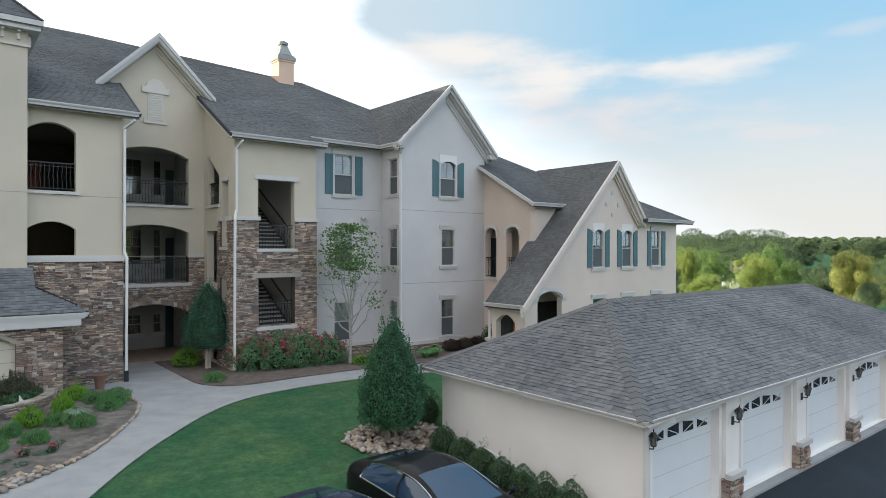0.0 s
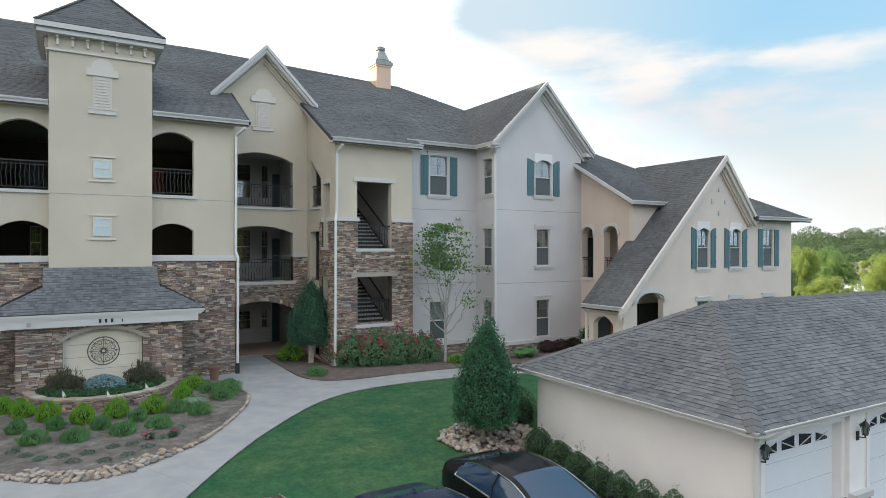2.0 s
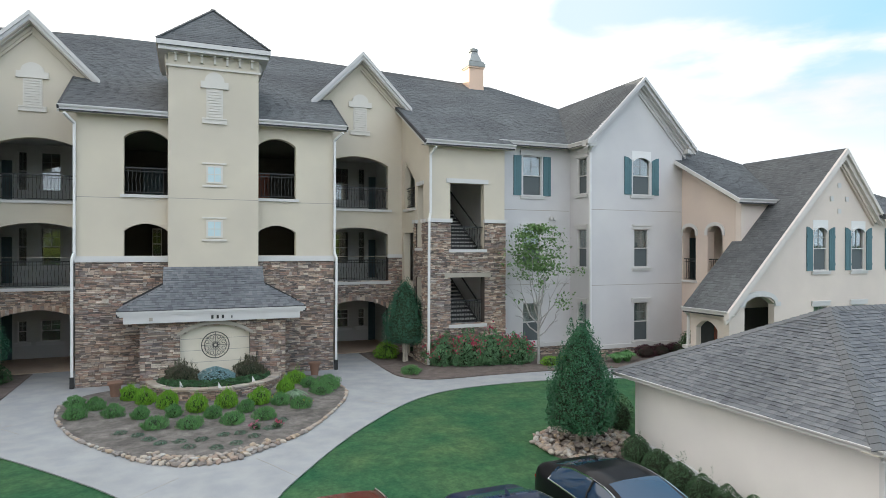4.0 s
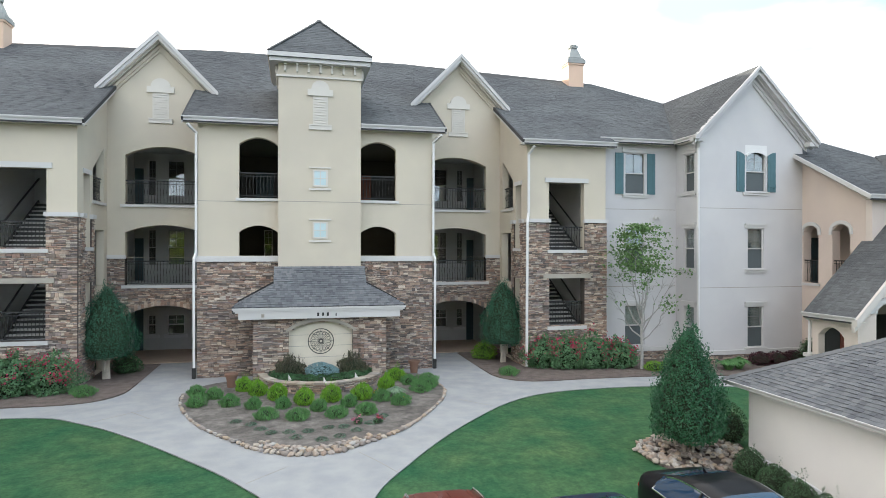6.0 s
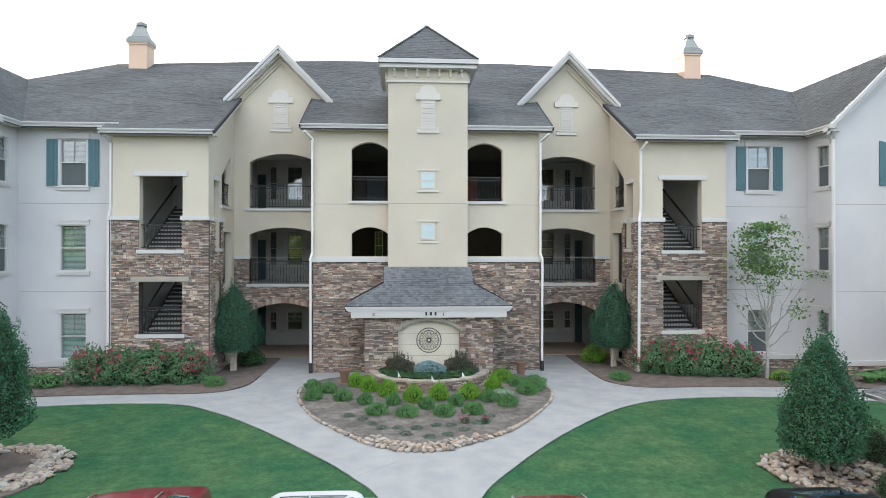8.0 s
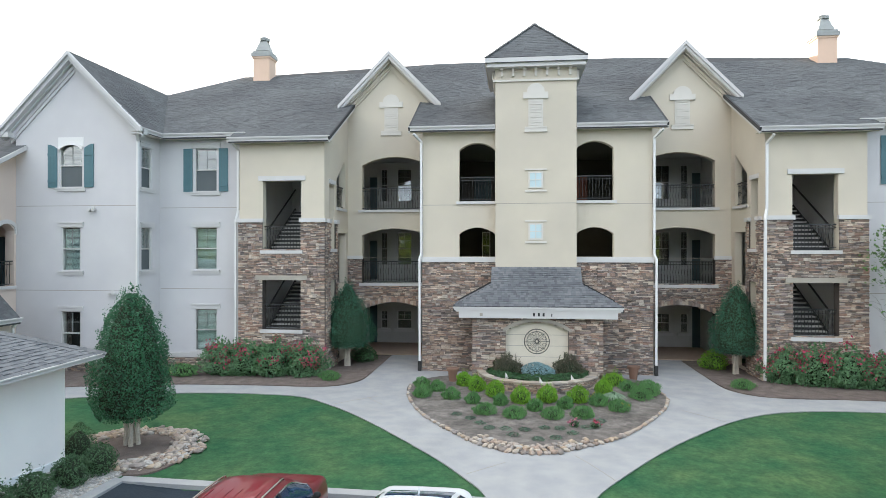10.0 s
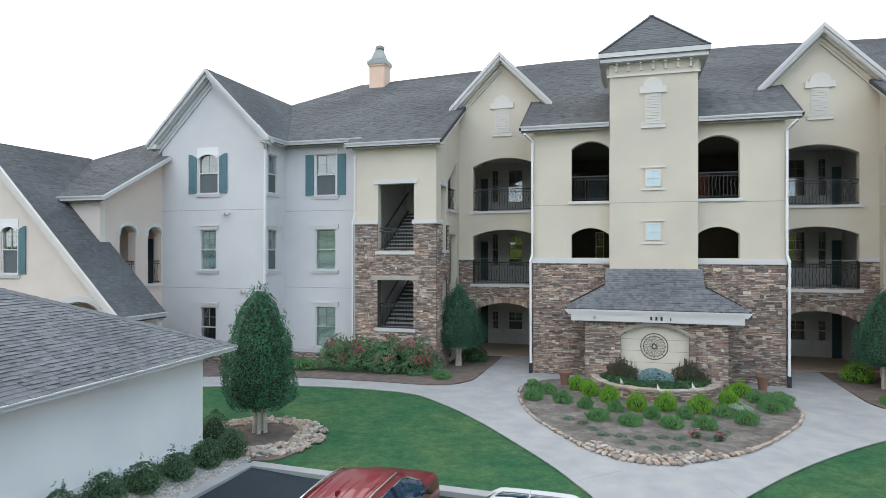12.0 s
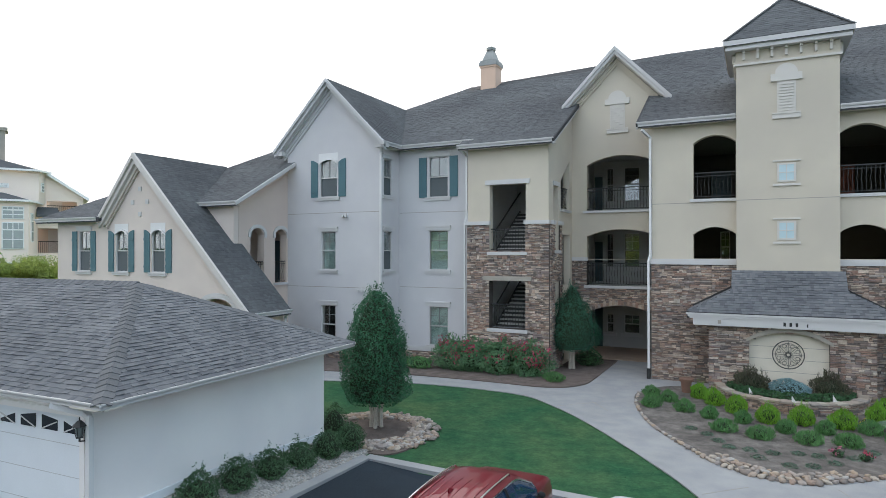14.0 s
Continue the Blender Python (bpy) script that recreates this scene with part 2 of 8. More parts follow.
def lawn(name, lit, dark, fine, bump, spread):
    """Mown grass: dry and lush patches, then tufts."""
    m = shader(name, lit, 0.95, vary=0.3, scale=2.4, fine=fine, bump=bump, second=dark, spread=spread, spec=0.1)
    for scale, low, high, seed in ((0.22, (0.84, 0.95, 0.98), (1.26, 1.06, 1.02), 0.0), (0.75, (0.76, 0.90, 0.92), (1.40, 1.12, 1.10), 7.0), (3.2, (0.84, 0.87, 0.88), (1.17, 1.13, 1.08), 3.0), (9.0, (0.86, 0.87, 0.88), (1.14, 1.12, 1.10), 11.0)):
        mottled(m, scale, low, high, seed)
    return m


GRASS = lawn("lawn_grass", (0.052, 0.128, 0.058), (0.033, 0.090, 0.045), 22, 0.6, 0.0)
BLADE = lawn("grass_blade", (0.056, 0.137, 0.062), (0.038, 0.103, 0.050), 7, 0, 0.10)
VENT = shader("cream_vent_paint", (0.62, 0.585, 0.53), 0.7, vary=0.03)
TRIM_GREY = shader("pale_grey_trim", (0.53, 0.52, 0.515), 0.8, vary=0.04)
TRIM_TAN = shader("pale_tan_trim", (0.60, 0.56, 0.52), 0.8, vary=0.04)
MULCH = shader("bark_mulch", (0.145, 0.115, 0.10), 0.98, vary=0.45, scale=3, fine=50, bump=1.0)
GRAVEL = mottled(mottled(shader("bed_gravel", (0.150, 0.138, 0.128), 0.98, vary=0.45, scale=3, fine=45, bump=1.0), 1.1, (0.74, 0.72, 0.70), (1.20, 1.19, 1.17)), 7.0, (0.78, 0.77, 0.76), (1.22, 1.20, 1.18), 4.0)
PALE_GRAVEL = pebbled(shader("pale_gravel", (0.40, 0.39, 0.37), 0.95, vary=0.2, scale=2, fine=45, bump=1.0), 22.0, (0.45, 0.45, 0.45), (1.15, 1.12, 1.08))
# near-black base: the shade inside halls and porch is put into the colour
INDOOR_SHADE = shader("indoor_shade_tone", (0.045, 0.045, 0.04), 0.9, vary=0.1)
# pale interior plaster, its base darkened to take in the indoor shade
INSIDE = shader("shade_darkened_plaster", (0.50, 0.495, 0.47), 0.9, vary=0.06, scale=1)
FLOOR_TAN = shader("tan_concrete_floor", (0.42, 0.32, 0.24), 0.85, vary=0.1)

STONE_TRIM = shader("cast_stone", (0.36, 0.33, 0.28), 0.9, vary=0.12, scale=3)
GROOVE = shader("joint_shadow_line", (0.34, 0.32, 0.28), 0.95, vary=0.1)
TREAD = shader("concrete_tread", (0.36, 0.345, 0.32), 0.9, vary=0.12)
DOOR_RUST = shader("rust_door_paint", (0.20, 0.06, 0.035), 0.6, vary=0.12)
# peach stucco with the low sun's warmth mixed into its base colour
CHIMNEY = shader("sun_tinted_chimney_stucco", (0.68, 0.49, 0.37), 0.9, vary=0.06, scale=0.9, fine=90, bump=0.25)
CAP_METAL = shader("chimney_metal", (0.30, 0.31, 0.30), 0.6, vary=0.15)
PANEL = shader("cream_panel", (0.66, 0.60, 0.49), 0.8, vary=0.06)

for m in (CREAM, GREY, PEACH, TAN, GARAGE):
    mottled(m, 0.45, (0.94, 0.94, 0.95), (1.03, 1.03, 1.02), 5.0)


def glass(name, tint=(0.85, 0.92, 0.9)):
    m = bpy.data.materials.new(name)
    m.use_nodes = True
    b = m.node_tree.nodes["Principled BSDF"]
    b.inputs["Base Color"].default_value = (*tint, 1)
    b.inputs["Roughness"].default_value, b.inputs["Transmission Weight"].default_value = 0.02, 1.0
    b.inputs["IOR"].default_value = 1.95
    return m


PANE = glass("window_glass")
BLIND = shader("window_blind", (0.27, 0.31, 0.31), 0.7, vary=0.05)
GREEN_BLIND = shader("pale_green_blind", (0.70, 0.84, 0.80), 0.7, vary=0.05)


# ---- building helpers ----
def part(name, bm, material, parent=None, label=""):
    """Links a bmesh as one mesh object under parent."""
    bmesh.ops.recalc_face_normals(bm, faces=bm.faces)
    me = bpy.data.meshes.new(name)
    bm.to_mesh(me)
    bm.free()
    me.materials.append(material)
    ob = new(name, me)
    if parent is not None:
        ob.parent = parent
    if label:
        ob["label"] = label
    return ob


def box(bm, x0, x1, y0, y1, z0, z1):
    v = [bm.verts.new((x, y, z)) for z in (z0, z1) for x, y in ((x0, y0), (x1, y0), (x1, y1), (x0, y1))]
    for f in ((3, 2, 1, 0), (4, 5, 6, 7), (0, 1, 5, 4), (1, 2, 6, 5), (2, 3, 7, 6), (3, 0, 4, 7)):
        bm.faces.new([v[i] for i in f])
    return v


def slab(bm, loops, frame_of, depth):
    """A plate with holes: loops of (u, v), the outline first; frame_of(u, v, w) gives the place, w from 0 to depth."""
    from_tess = tessellate([[Vector((u, v, 0)) for u, v in lp] for lp in loops])
    flat = [p for lp in loops for p in lp]
    a = [bm.verts.new(frame_of(u, v, 0)) for u, v in flat]
    b = [bm.verts.new(frame_of(u, v, depth)) for u, v in flat]
    for t in from_tess:
        if len(set(t)) == 3:
            bm.faces.new([a[i] for i in t])
            bm.faces.new([b[i] for i in reversed(t)])
    k = 0
    for lp in loops:
        for i in range(len(lp)):
            j = (i + 1) % len(lp)
            bm.faces.new((a[k + i], a[k + j], b[k + j], b[k + i]))
        k += len(lp)


def rect(u0, u1, v0, v1):
    return [(u0, v0), (u1, v0), (u1, v1), (u0, v1)]


def arch(u0, u1, v0, spring, top, n=10):
    """An opening with a segmental head."""
    pts = [(u0, v0), (u1, v0)]
    for i in range(n + 1):
        a = i / n
        pts.append((u1 + (u0 - u1) * a, spring + (top - spring) * math.sin(math.pi * a) ** 0.8))
    return pts


def facing(y, s=1):
    """A wall in the plane y that faces the camera; s mirrors it."""
    return lambda u, v, w: (s * u, y + w, v)


def sideways(x, s=1):
    """A wall in the plane x; u runs along y, the thickness towards +x."""
    return lambda u, v, w: (s * (x + w), u, v)


def tessellate(loops):
    from mathutils import geometry
    return geometry.tessellate_polygon(loops)


def plate(bm, pts, thick):
    """A flat polygon with a thickness straight down."""
    a = [bm.verts.new(p) for p in pts]
    b = [bm.verts.new((p[0], p[1], p[2] - thick)) for p in pts]
    bm.faces.new(a)
    bm.faces.new(list(reversed(b)))
    for i in range(len(pts)):
        j = (i + 1) % len(pts)
        bm.faces.new((a[i], b[i], b[j], a[j]))


def thing(name, place, label, category, group="", kind=""):
    ob = new(name)
    ob.location = place
    return tagged(ob, label, category, group, kind)


def quads(name, verts, faces, material, parent=None, label=""):
    me = bpy.data.meshes.new(name)
    me.from_pydata([tuple(v) for v in verts], [], faces)
    me.materials.append(material)
    me.update()
    ob = new(name, me)
    if parent is not None:
        ob.parent = parent
    if label:
        ob["label"] = label
    return ob


def smooth(a):
    a = min(max(a, 0.0), 1.0)
    return a * a * (3 - 2 * a)


def ground_z(x, y):
    """The lie of the land: level at the building, lower at the garages, falling away behind."""
    s = min(max((x + 12.94) / 23, 0.0), 1.0)
    near = (0.22 - 1.05 * s) * smooth(1 - (y + 17.1) / 6.5)
    lot = smooth(((-13.15 if x < -0.9 else -14.75) - y) / 0.35) * smooth((x + 9.55) / 0.35) * smooth((9.0 - x) / 0.35)
    lot = max(lot, smooth(((-19.32 if x > 0 else -19.76) - y) / 0.3))
    near -= 0.12 * lot
    # planted banks at the garage walls
    bank_l = smooth((-9.7 - x) / 1.0) * smooth((x + 12.6) / 1.0) * smooth((-12.2 - y) / 0.6) * smooth((y + 19.7) / 0.5)
    bank_r = smooth((x - 9.15) / 0.9) * smooth((12.0 - x) / 1.0) * smooth((-12.6 - y) / 1.2) * smooth((y + 19.3) / 0.5)
    near += bank_l * (0.13 + 0.06 * min(max(-12.4 - y, 0.0), 4.5)) + bank_r * 0.26
    r = max(abs(x) - 48, y - 40, 0.0)
    far = -9.0 * smooth(r / 70) + 0.075 * min(max(r - 110, 0.0), 130.0) + 0.010 * max(r - 240, 0)
    return near + min(far, 14)

# ---- ground ----
def axis_steps(hi, fine, inner):
    pts = list(np.arange(-inner, inner + 0.01, fine))
    d, p = fine, inner
    while p < hi:
        d = min(d * 1.25, 250)
        p += d
        pts.append(p)
        pts.insert(0, -p)
    return pts


gx, gy = axis_steps(3000, 0.4, 24.0), axis_steps(3000, 0.4, 24.0)
gv = [(x, y, ground_z(x, y)) for y in gy for x in gx]
gf = [(j * len(gx) + i, j * len(gx) + i + 1, (j + 1) * len(gx) + i + 1, (j + 1) * len(gx) + i) for j in range(len(gy) - 1) for i in range(len(gx) - 1)]
ground = quads("ground", gv, gf, GRASS)
tagged(ground, "mown green lawn sloping gently from the building", "ground", kind="structure")


def spline(pts, n=8, closed=False):
    """A smooth curve through a few points."""
    out, m = [], len(pts)
    for i in range(m if closed else m - 1):
        p = [Vector((*pts[(i + k) % m if closed else min(max(i + k, 0), m - 1)], 0)) for k in (-1, 0, 1, 2)]
        for j in range(n):
            t = j / n
            q = 0.5 * (2 * p[1] + (p[2] - p[0]) * t + (2 * p[0] - 5 * p[1] + 4 * p[2] - p[3]) * t * t + (3 * p[1] - p[0] - 3 * p[2] + p[3]) * t ** 3)
            out.append((q.x, q.y))
    if not closed:
        out.append(tuple(pts[-1]))
    return out


def paving(name, outline, lift, material, thick=0.25, step=0.7):
    """A sheet that follows the ground at a small height, with an edge that goes down into it."""
    bm = bmesh.new()
    vs = [bm.verts.new((x, y, 0)) for x, y in outline]
    edges = [bm.edges.new((vs[i], vs[(i + 1) % len(vs)])) for i in range(len(vs))]
    bmesh.ops.triangle_fill(bm, use_beauty=True, edges=edges)
    for axis, k in (((1, 0, 0), 0), ((0, 1, 0), 1)):
        lo, hi = min(p[k] for p in outline), max(p[k] for p in outline)
        for c in np.arange(math.ceil(lo / step) * step, hi, step):
            co = [0, 0, 0]
            co[k] = c
            bmesh.ops.bisect_plane(bm, geom=bm.verts[:] + bm.edges[:] + bm.faces[:], plane_co=co, plane_no=axis)
    for v in bm.verts:
        v.co.z = ground_z(v.co.x, v.co.y) + lift
    rim = [e for e in bm.edges if e.is_boundary]
    made = bmesh.ops.extrude_edge_only(bm, edges=rim)["geom"]
    for v in made:
        if isinstance(v, bmesh.types.BMVert):
            v.co.z -= thick
    return part(name, bm, material)


def mirrored(pts):
    return [(-x, y) for x, y in pts]


# the forked walk: right arm, left arm and stem
right_low = [(0.15, -15.0), (0.7, -13.0), (1.75, -11.4), (3.7, -8.8), (6.2, -6.25), (8.6, -5.25), (12.3, -5.3), (15.5, -6.2), (18.0, -7.2)]
right_high = [(18.5, -5.0), (15.5, -4.2), (13.3, -3.8), (10.5, -3.65), (8.0, -3.6), (6.95, -2.7), (6.75, -1.0), (6.85, 3.0)]
low_r = spline(right_low, 6)
high_r = spline(right_high, 6)
low_l = spline([(-0.9, -15.0), (-1.5, -13.0), (-2.1, -12.0), (-3.1, -10.6), (-5.2, -7.95), (-7.0, -6.1), (-8.8, -5.0), (-12.6, -5.05), (-16.1, -6.2), (-18.0, -7.2)], 6)
walk_outline = low_r + high_r + [(6.85, 9.0), (4.75, 9.0), (4.75, -0.02), (-4.75, -0.02), (-4.75, 9.0), (-6.95, 9.0)] + list(reversed(mirrored(high_r))) + list(reversed(low_l))
walkway = paving("pavement", walk_outline, 0.03, CONCRETE)
tagged(walkway, "pale grey concrete walk that forks round the planted bed", "walkway", kind="structure")

# ---- the apartment building ----
house = thing("apartment_building", (0, 0, 0), "three storey cream and grey stucco apartment building with ledge stone", "building")
Y_WING, Y_TOWER, Y_BLOCK, Y_GREY, Y_GABLE, Y_BREEZE, Y_TAN = 0.0, -0.5, -0.8, -0.2, -1.9, 2.9, -7.1


def wall(name, loops, frame_of, depth, material, label=""):
    bm = bmesh.new()
    slab(bm, loops, frame_of, depth)
    return part(name, bm, material, house, label)


stone_jobs = []          # (loops, frame, thing) to be covered with stones


def stone(loops, frame_of, depth, label="stacked brown and grey ledge stone"):
    ob = wall("stone_wall", loops, frame_of, depth, MORTAR, label)
    stone_jobs.append((loops, frame_of, ob))
    return ob


def soffited(ob):
    """Pale boards on the underside of a roof slab."""
    ob.data.materials.append(SOFFIT)
    for f in ob.data.polygons:
        if f.normal.z < -0.1:
            f.material_index = 1
    return ob


SOFFIT = shader("cream_soffit", (0.62, 0.58, 0.50), 0.8, vary=0.05)


def roof(pts, thick=0.22, material=UNDERLAY, parent=None):
    bm = bmesh.new()
    plate(bm, pts, thick)
    return soffited(part("roof", bm, material, parent or house, "dark grey asphalt shingle roof"))


shingle_jobs = []        # (corner points, parent, exposure, width, material)


def shingled(pts, parent=None, exposure=0.145, width=0.2, material=SHINGLE):
    ob = roof(pts, parent=parent)
    shingle_jobs.append((pts, ob, exposure, width, material))
    return ob


PITCH = 0.55


def main_z(y):
    return 10.52 + PITCH * y


for s in (1, -1):
    F = lambda y: facing(y, s)
    # wing beside the tower
    wall("wall", [rect(1.55, 4.73, 4.62, 10.2), arch(1.67, 3.18, 4.85, 5.80, 6.08), arch(1.67, 3.18, 7.18, 9.34, 9.64)], F(Y_WING), 0.35, CREAM)
    stone([rect(2.52, 4.75, 0.0, 4.62)], F(Y_WING - 0.05), 0.35)
    stone([rect(1.55, 2.52, 3.0, 4.62)], F(Y_WING - 0.05), 0.35)
    wall("wall", [rect(0.36, 7.45, 0, 9.9)], lambda u, v, w: (s * (4.38 + w), u, v), 0.33, CREAM)
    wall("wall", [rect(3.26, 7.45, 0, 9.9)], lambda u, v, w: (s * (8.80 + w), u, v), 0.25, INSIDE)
    # breezeway front with its steep gable
    wall("wall", [[(4.73, 4.75), (8.78, 4.75), (8.78, 12.1), (6.7, 14.15), (4.73, 12.2)], arch(4.95, 8.08, 4.76, 5.83, 6.15), arch(4.95, 8.08, 7.04, 9.15, 9.55)], F(Y_BREEZE), 0.35, CREAM)
    stone([[(4.73, 2.2), (4.95, 2.2)] + [(4.95 + 3.13 * i / 10, 2.25 + 0.43 * math.sin(math.pi * i / 10) ** 0.8) for i in range(11)] + [(8.08, 0), (8.78, 0), (8.78, 4.75), (8.08, 4.75), (8.08, 3.55), (4.73, 3.55)]], F(Y_BREEZE - 0.02), 0.37)
    # upright stones round the breezeway arch
    bow = lambda u: 2.24 + 0.43 * max(math.sin(math.pi * (u - 4.95) / 3.13), 0.0) ** 0.8
    for i in range(24):
        ua, ub = 4.95 + 3.13 * i / 24 + 0.004, 4.95 + 3.13 * (i + 1) / 24 - 0.004
        tall = 0.20 + 0.05 * math.sin(i * 2.3)
        bm = bmesh.new()
        slab(bm, [[(ua, bow(ua)), (ub, bow(ub)), (ub, bow(ub) + tall), (ua, bow(ua) + tall)]], F(Y_BREEZE - 0.09), 0.12)
        part("stone", bm, STONE, house)
    # stair block
    wall("wall", [[(8.78, 6.3), (9.79, 6.3), (9.79, 8.06), (11.46, 8.06), (11.46, 6.3), (12.5, 6.3), (12.5, 9.9), (8.78, 9.9)]], F(Y_BLOCK), 0.35, CREAM)
    stone([[(8.75, 0), (12.53, 0), (12.53, 6.3), (11.46, 6.3), (11.46, 5.12), (9.79, 5.12), (9.79, 6.3), (8.75, 6.3)], rect(9.79, 11.46, 1.78, 3.87)], F(Y_BLOCK - 0.05), 0.4)
    # grey walls
    wall("wall", [rect(12.5, 16.5, 0.45, 10.2), rect(13.8, 14.83, 7.69, 9.6), rect(13.8, 14.83, 4.26, 6.13), rect(13.8, 14.83, 0.7, 2.56)], F(Y_GREY), 0.3, GREY)
    wall("wall", [rect(-1.6, -0.2, 0.45, 10.2), rect(-1.55, -0.82, 7.76, 9.5), rect(-1.55, -0.82, 4.26, 6.1), rect(-1.55, -0.82, 0.7, 2.56)], sideways(16.47, s), 0.3, GREY)
    wall("wall", [[(16.47, 0.45), (21.93, 0.45), (21.93, 10.4), (19.2, 13.15), (16.47, 10.4)], rect(18.88, 19.93, 7.76, 9.6), rect(18.97, 19.83, 4.26, 6.10), rect(18.97, 19.83, 0.7, 2.56)], F(Y_GABLE), 0.3, GREY)
    stone([rect(12.5, 16.5, 0, 0.42)], F(Y_GREY - 0.04), 0.3)
    stone([rect(16.4, 21.93, 0, 0.42)], F(Y_GABLE - 0.04), 0.3)
    # peach link
    wall("wall", [[(-5.19, 0.0), (-1.60, 0.0), (-1.60, 9.35), (-5.19, 7.3)], arch(-2.82, -1.98, 3.62, 5.95, 6.24), arch(-4.46, -3.56, 3.62, 5.95, 6.24)], sideways(21.93, s), 0.42, PEACH)
    wall("wall", [rect(-1.58, 3.0, 0.0, 10.3)], sideways(21.62, s), 0.30, GREY)
    wall("wall", [rect(21.93, 27.0, 2.5, 7.3)], F(-5.5), 0.3, TAN)
    # tan gable wing
    wall("wall", [[(19.5, 0), (32.2, 0), (32.2, 6.6), (28.3, 6.6), (26.06, 9.3), (19.5, 2.75)], arch(20.35, 22.05, 0.05, 2.82, 3.16)] + [rect(c - 0.43, c + 0.43, z0, z1) for c in (24.87, 27.35, 30.1) for z0, z1 in ((4.2, 6.15), (1.0, 2.65))], F(Y_TAN), 0.3, TAN)
    # roofs
    shingled([(s * x, y, main_z(y)) for x, y in ((1.5, -0.45), (5.2, -0.45), (5.2, 10.0), (1.5, 10.0))])
    shingled([(s * x, y, main_z(y)) for x, y in ((5.2, 3.0), (8.48, 3.0), (8.48, 8.82), (5.3, 10.0), (5.2, 10.0))])
    shingled([(s * x, y, main_z(y)) for x, y in ((8.48, -1.25), (12.8, -1.25), (12.8, 8.4), (9.6, 8.4), (8.48, 8.82))])
    shingled([(s * x, y, main_z(y)) for x, y in ((12.8, -0.65), (16.07, -0.65), (19.2, 5.15), (19.2, 5.3), (16.4, 8.4), (12.8, 8.4))])
    # steep gable over the breezeway
    shingled([(s * 6.68, 2.4, 14.4), (s * 4.33, 2.4, 12.0), (s * 4.33, 2.7, 12.0), (s * 6.68, 7.05, 14.4)])
    shingled([(s * 6.68, 2.4, 14.4), (s * 9.03, 2.4, 12.0), (s * 9.03, 2.7, 12.0), (s * 6.68, 7.05, 14.4)])
    # gable of the grey wing
    shingled([(s * 19.2, -2.3, 13.36), (s * 16.05, -2.3, 10.18), (s * 16.05, -0.6, 10.18), (s * 19.2, 5.15, 13.36)])
    shingled([(s * 19.2, -2.3, 13.36), (s * 22.35, -2.3, 10.18), (s * 22.35, 3.0, 10.18), (s * 19.2, 5.15, 13.36)])
    # link roof and tan gable
    shingled([(s * 21.45, -5.85, 7.37), (s * 28.0, -5.85, 7.37), (s * 26.06, -1.9, 9.57), (s * 24.5, -0.1, 10.57), (s * 21.45, -0.1, 10.57)])
    shingled([(s * 26.06, -7.4, 9.62), (s * 19.05, -7.4, 2.62), (s * 19.05, -5.0, 2.62), (s * 21.95, -5.0, 5.52), (s * 21.95, -5.5, 5.52), (s * 23.8, -5.5, 7.36), (s * 26.06, -1.9, 9.62)])
    shingled([(s * 26.06, -7.4, 9.62), (s * 28.55, -7.4, 6.72), (s * 28.55, -1.9, 6.72), (s * 26.06, -1.9, 9.62)])
    shingled([(s * 28.4, -7.55, 6.75), (s * 33.25, -7.55, 6.75), (s * 29.5, -3.8, 8.8), (s * 26.5, -3.8, 8.8)])
    # behind
    roof([(s * 0, 10.0, 16.02), (s * 5.3, 10.0, 16.02), (s * 9.6, 8.4, 15.14), (s * 16.4, 8.4, 15.14), (s * 24.0, 16.8, 10.5), (s * 0, 18.8, 10.5)])
    roof([(s * 16.4, 8.4, 15.14), (s * 19.2, 5.3, 13.44), (s * 24.0, 0.3, 10.6), (s * 24.0, 16.8, 10.5)])

# tower
wall("wall", [rect(-1.64, 1.64, 3.9, 12.5)], facing(Y_TOWER), 3.4, CREAM)
for k, (e, z0, z1) in enumerate(((1.99, 12.55, 12.9),)):
    bm = bmesh.new()
    box(bm, -e, e, Y_TOWER - 0.35, Y_TOWER + 3.6, z0, z1)
    part("cornice", bm, WHITE, house, "white moulded cornice")
apex = (0, Y_TOWER + 1.62, 14.95)
cs = [(-2.05, Y_TOWER - 0.42, 12.92), (2.05, Y_TOWER - 0.42, 12.92), (2.05, Y_TOWER + 3.66, 12.92), (-2.05, Y_TOWER + 3.66, 12.92)]
for i in range(4):
    shingled([cs[i], cs[(i + 1) % 4], apex])
    bm = bmesh.new()
    ra, rb = Vector(cs[i]), Vector(apex)
    for k in range(14):
        p, q = ra.lerp(rb, k / 14), ra.lerp(rb, (k + 1) / 14)
        flat = (q - p).cross(Vector((0, 0, 1))).normalized() * 0.11
        top = [p + Vector((0, 0, 0.045)), q + Vector((0, 0, 0.03))]
        v = [bm.verts.new(c) for c in (p - flat, top[0], p + flat, q + flat, top[1], q - flat)]
        bm.faces.new((v[0], v[1], v[4], v[5]))
        bm.faces.new((v[1], v[2], v[3], v[4]))
        bm.faces.new((v[0], v[2], v[1]))
    part("hip_cap", bm, SHINGLE, house, "lapped shingle hip cap")
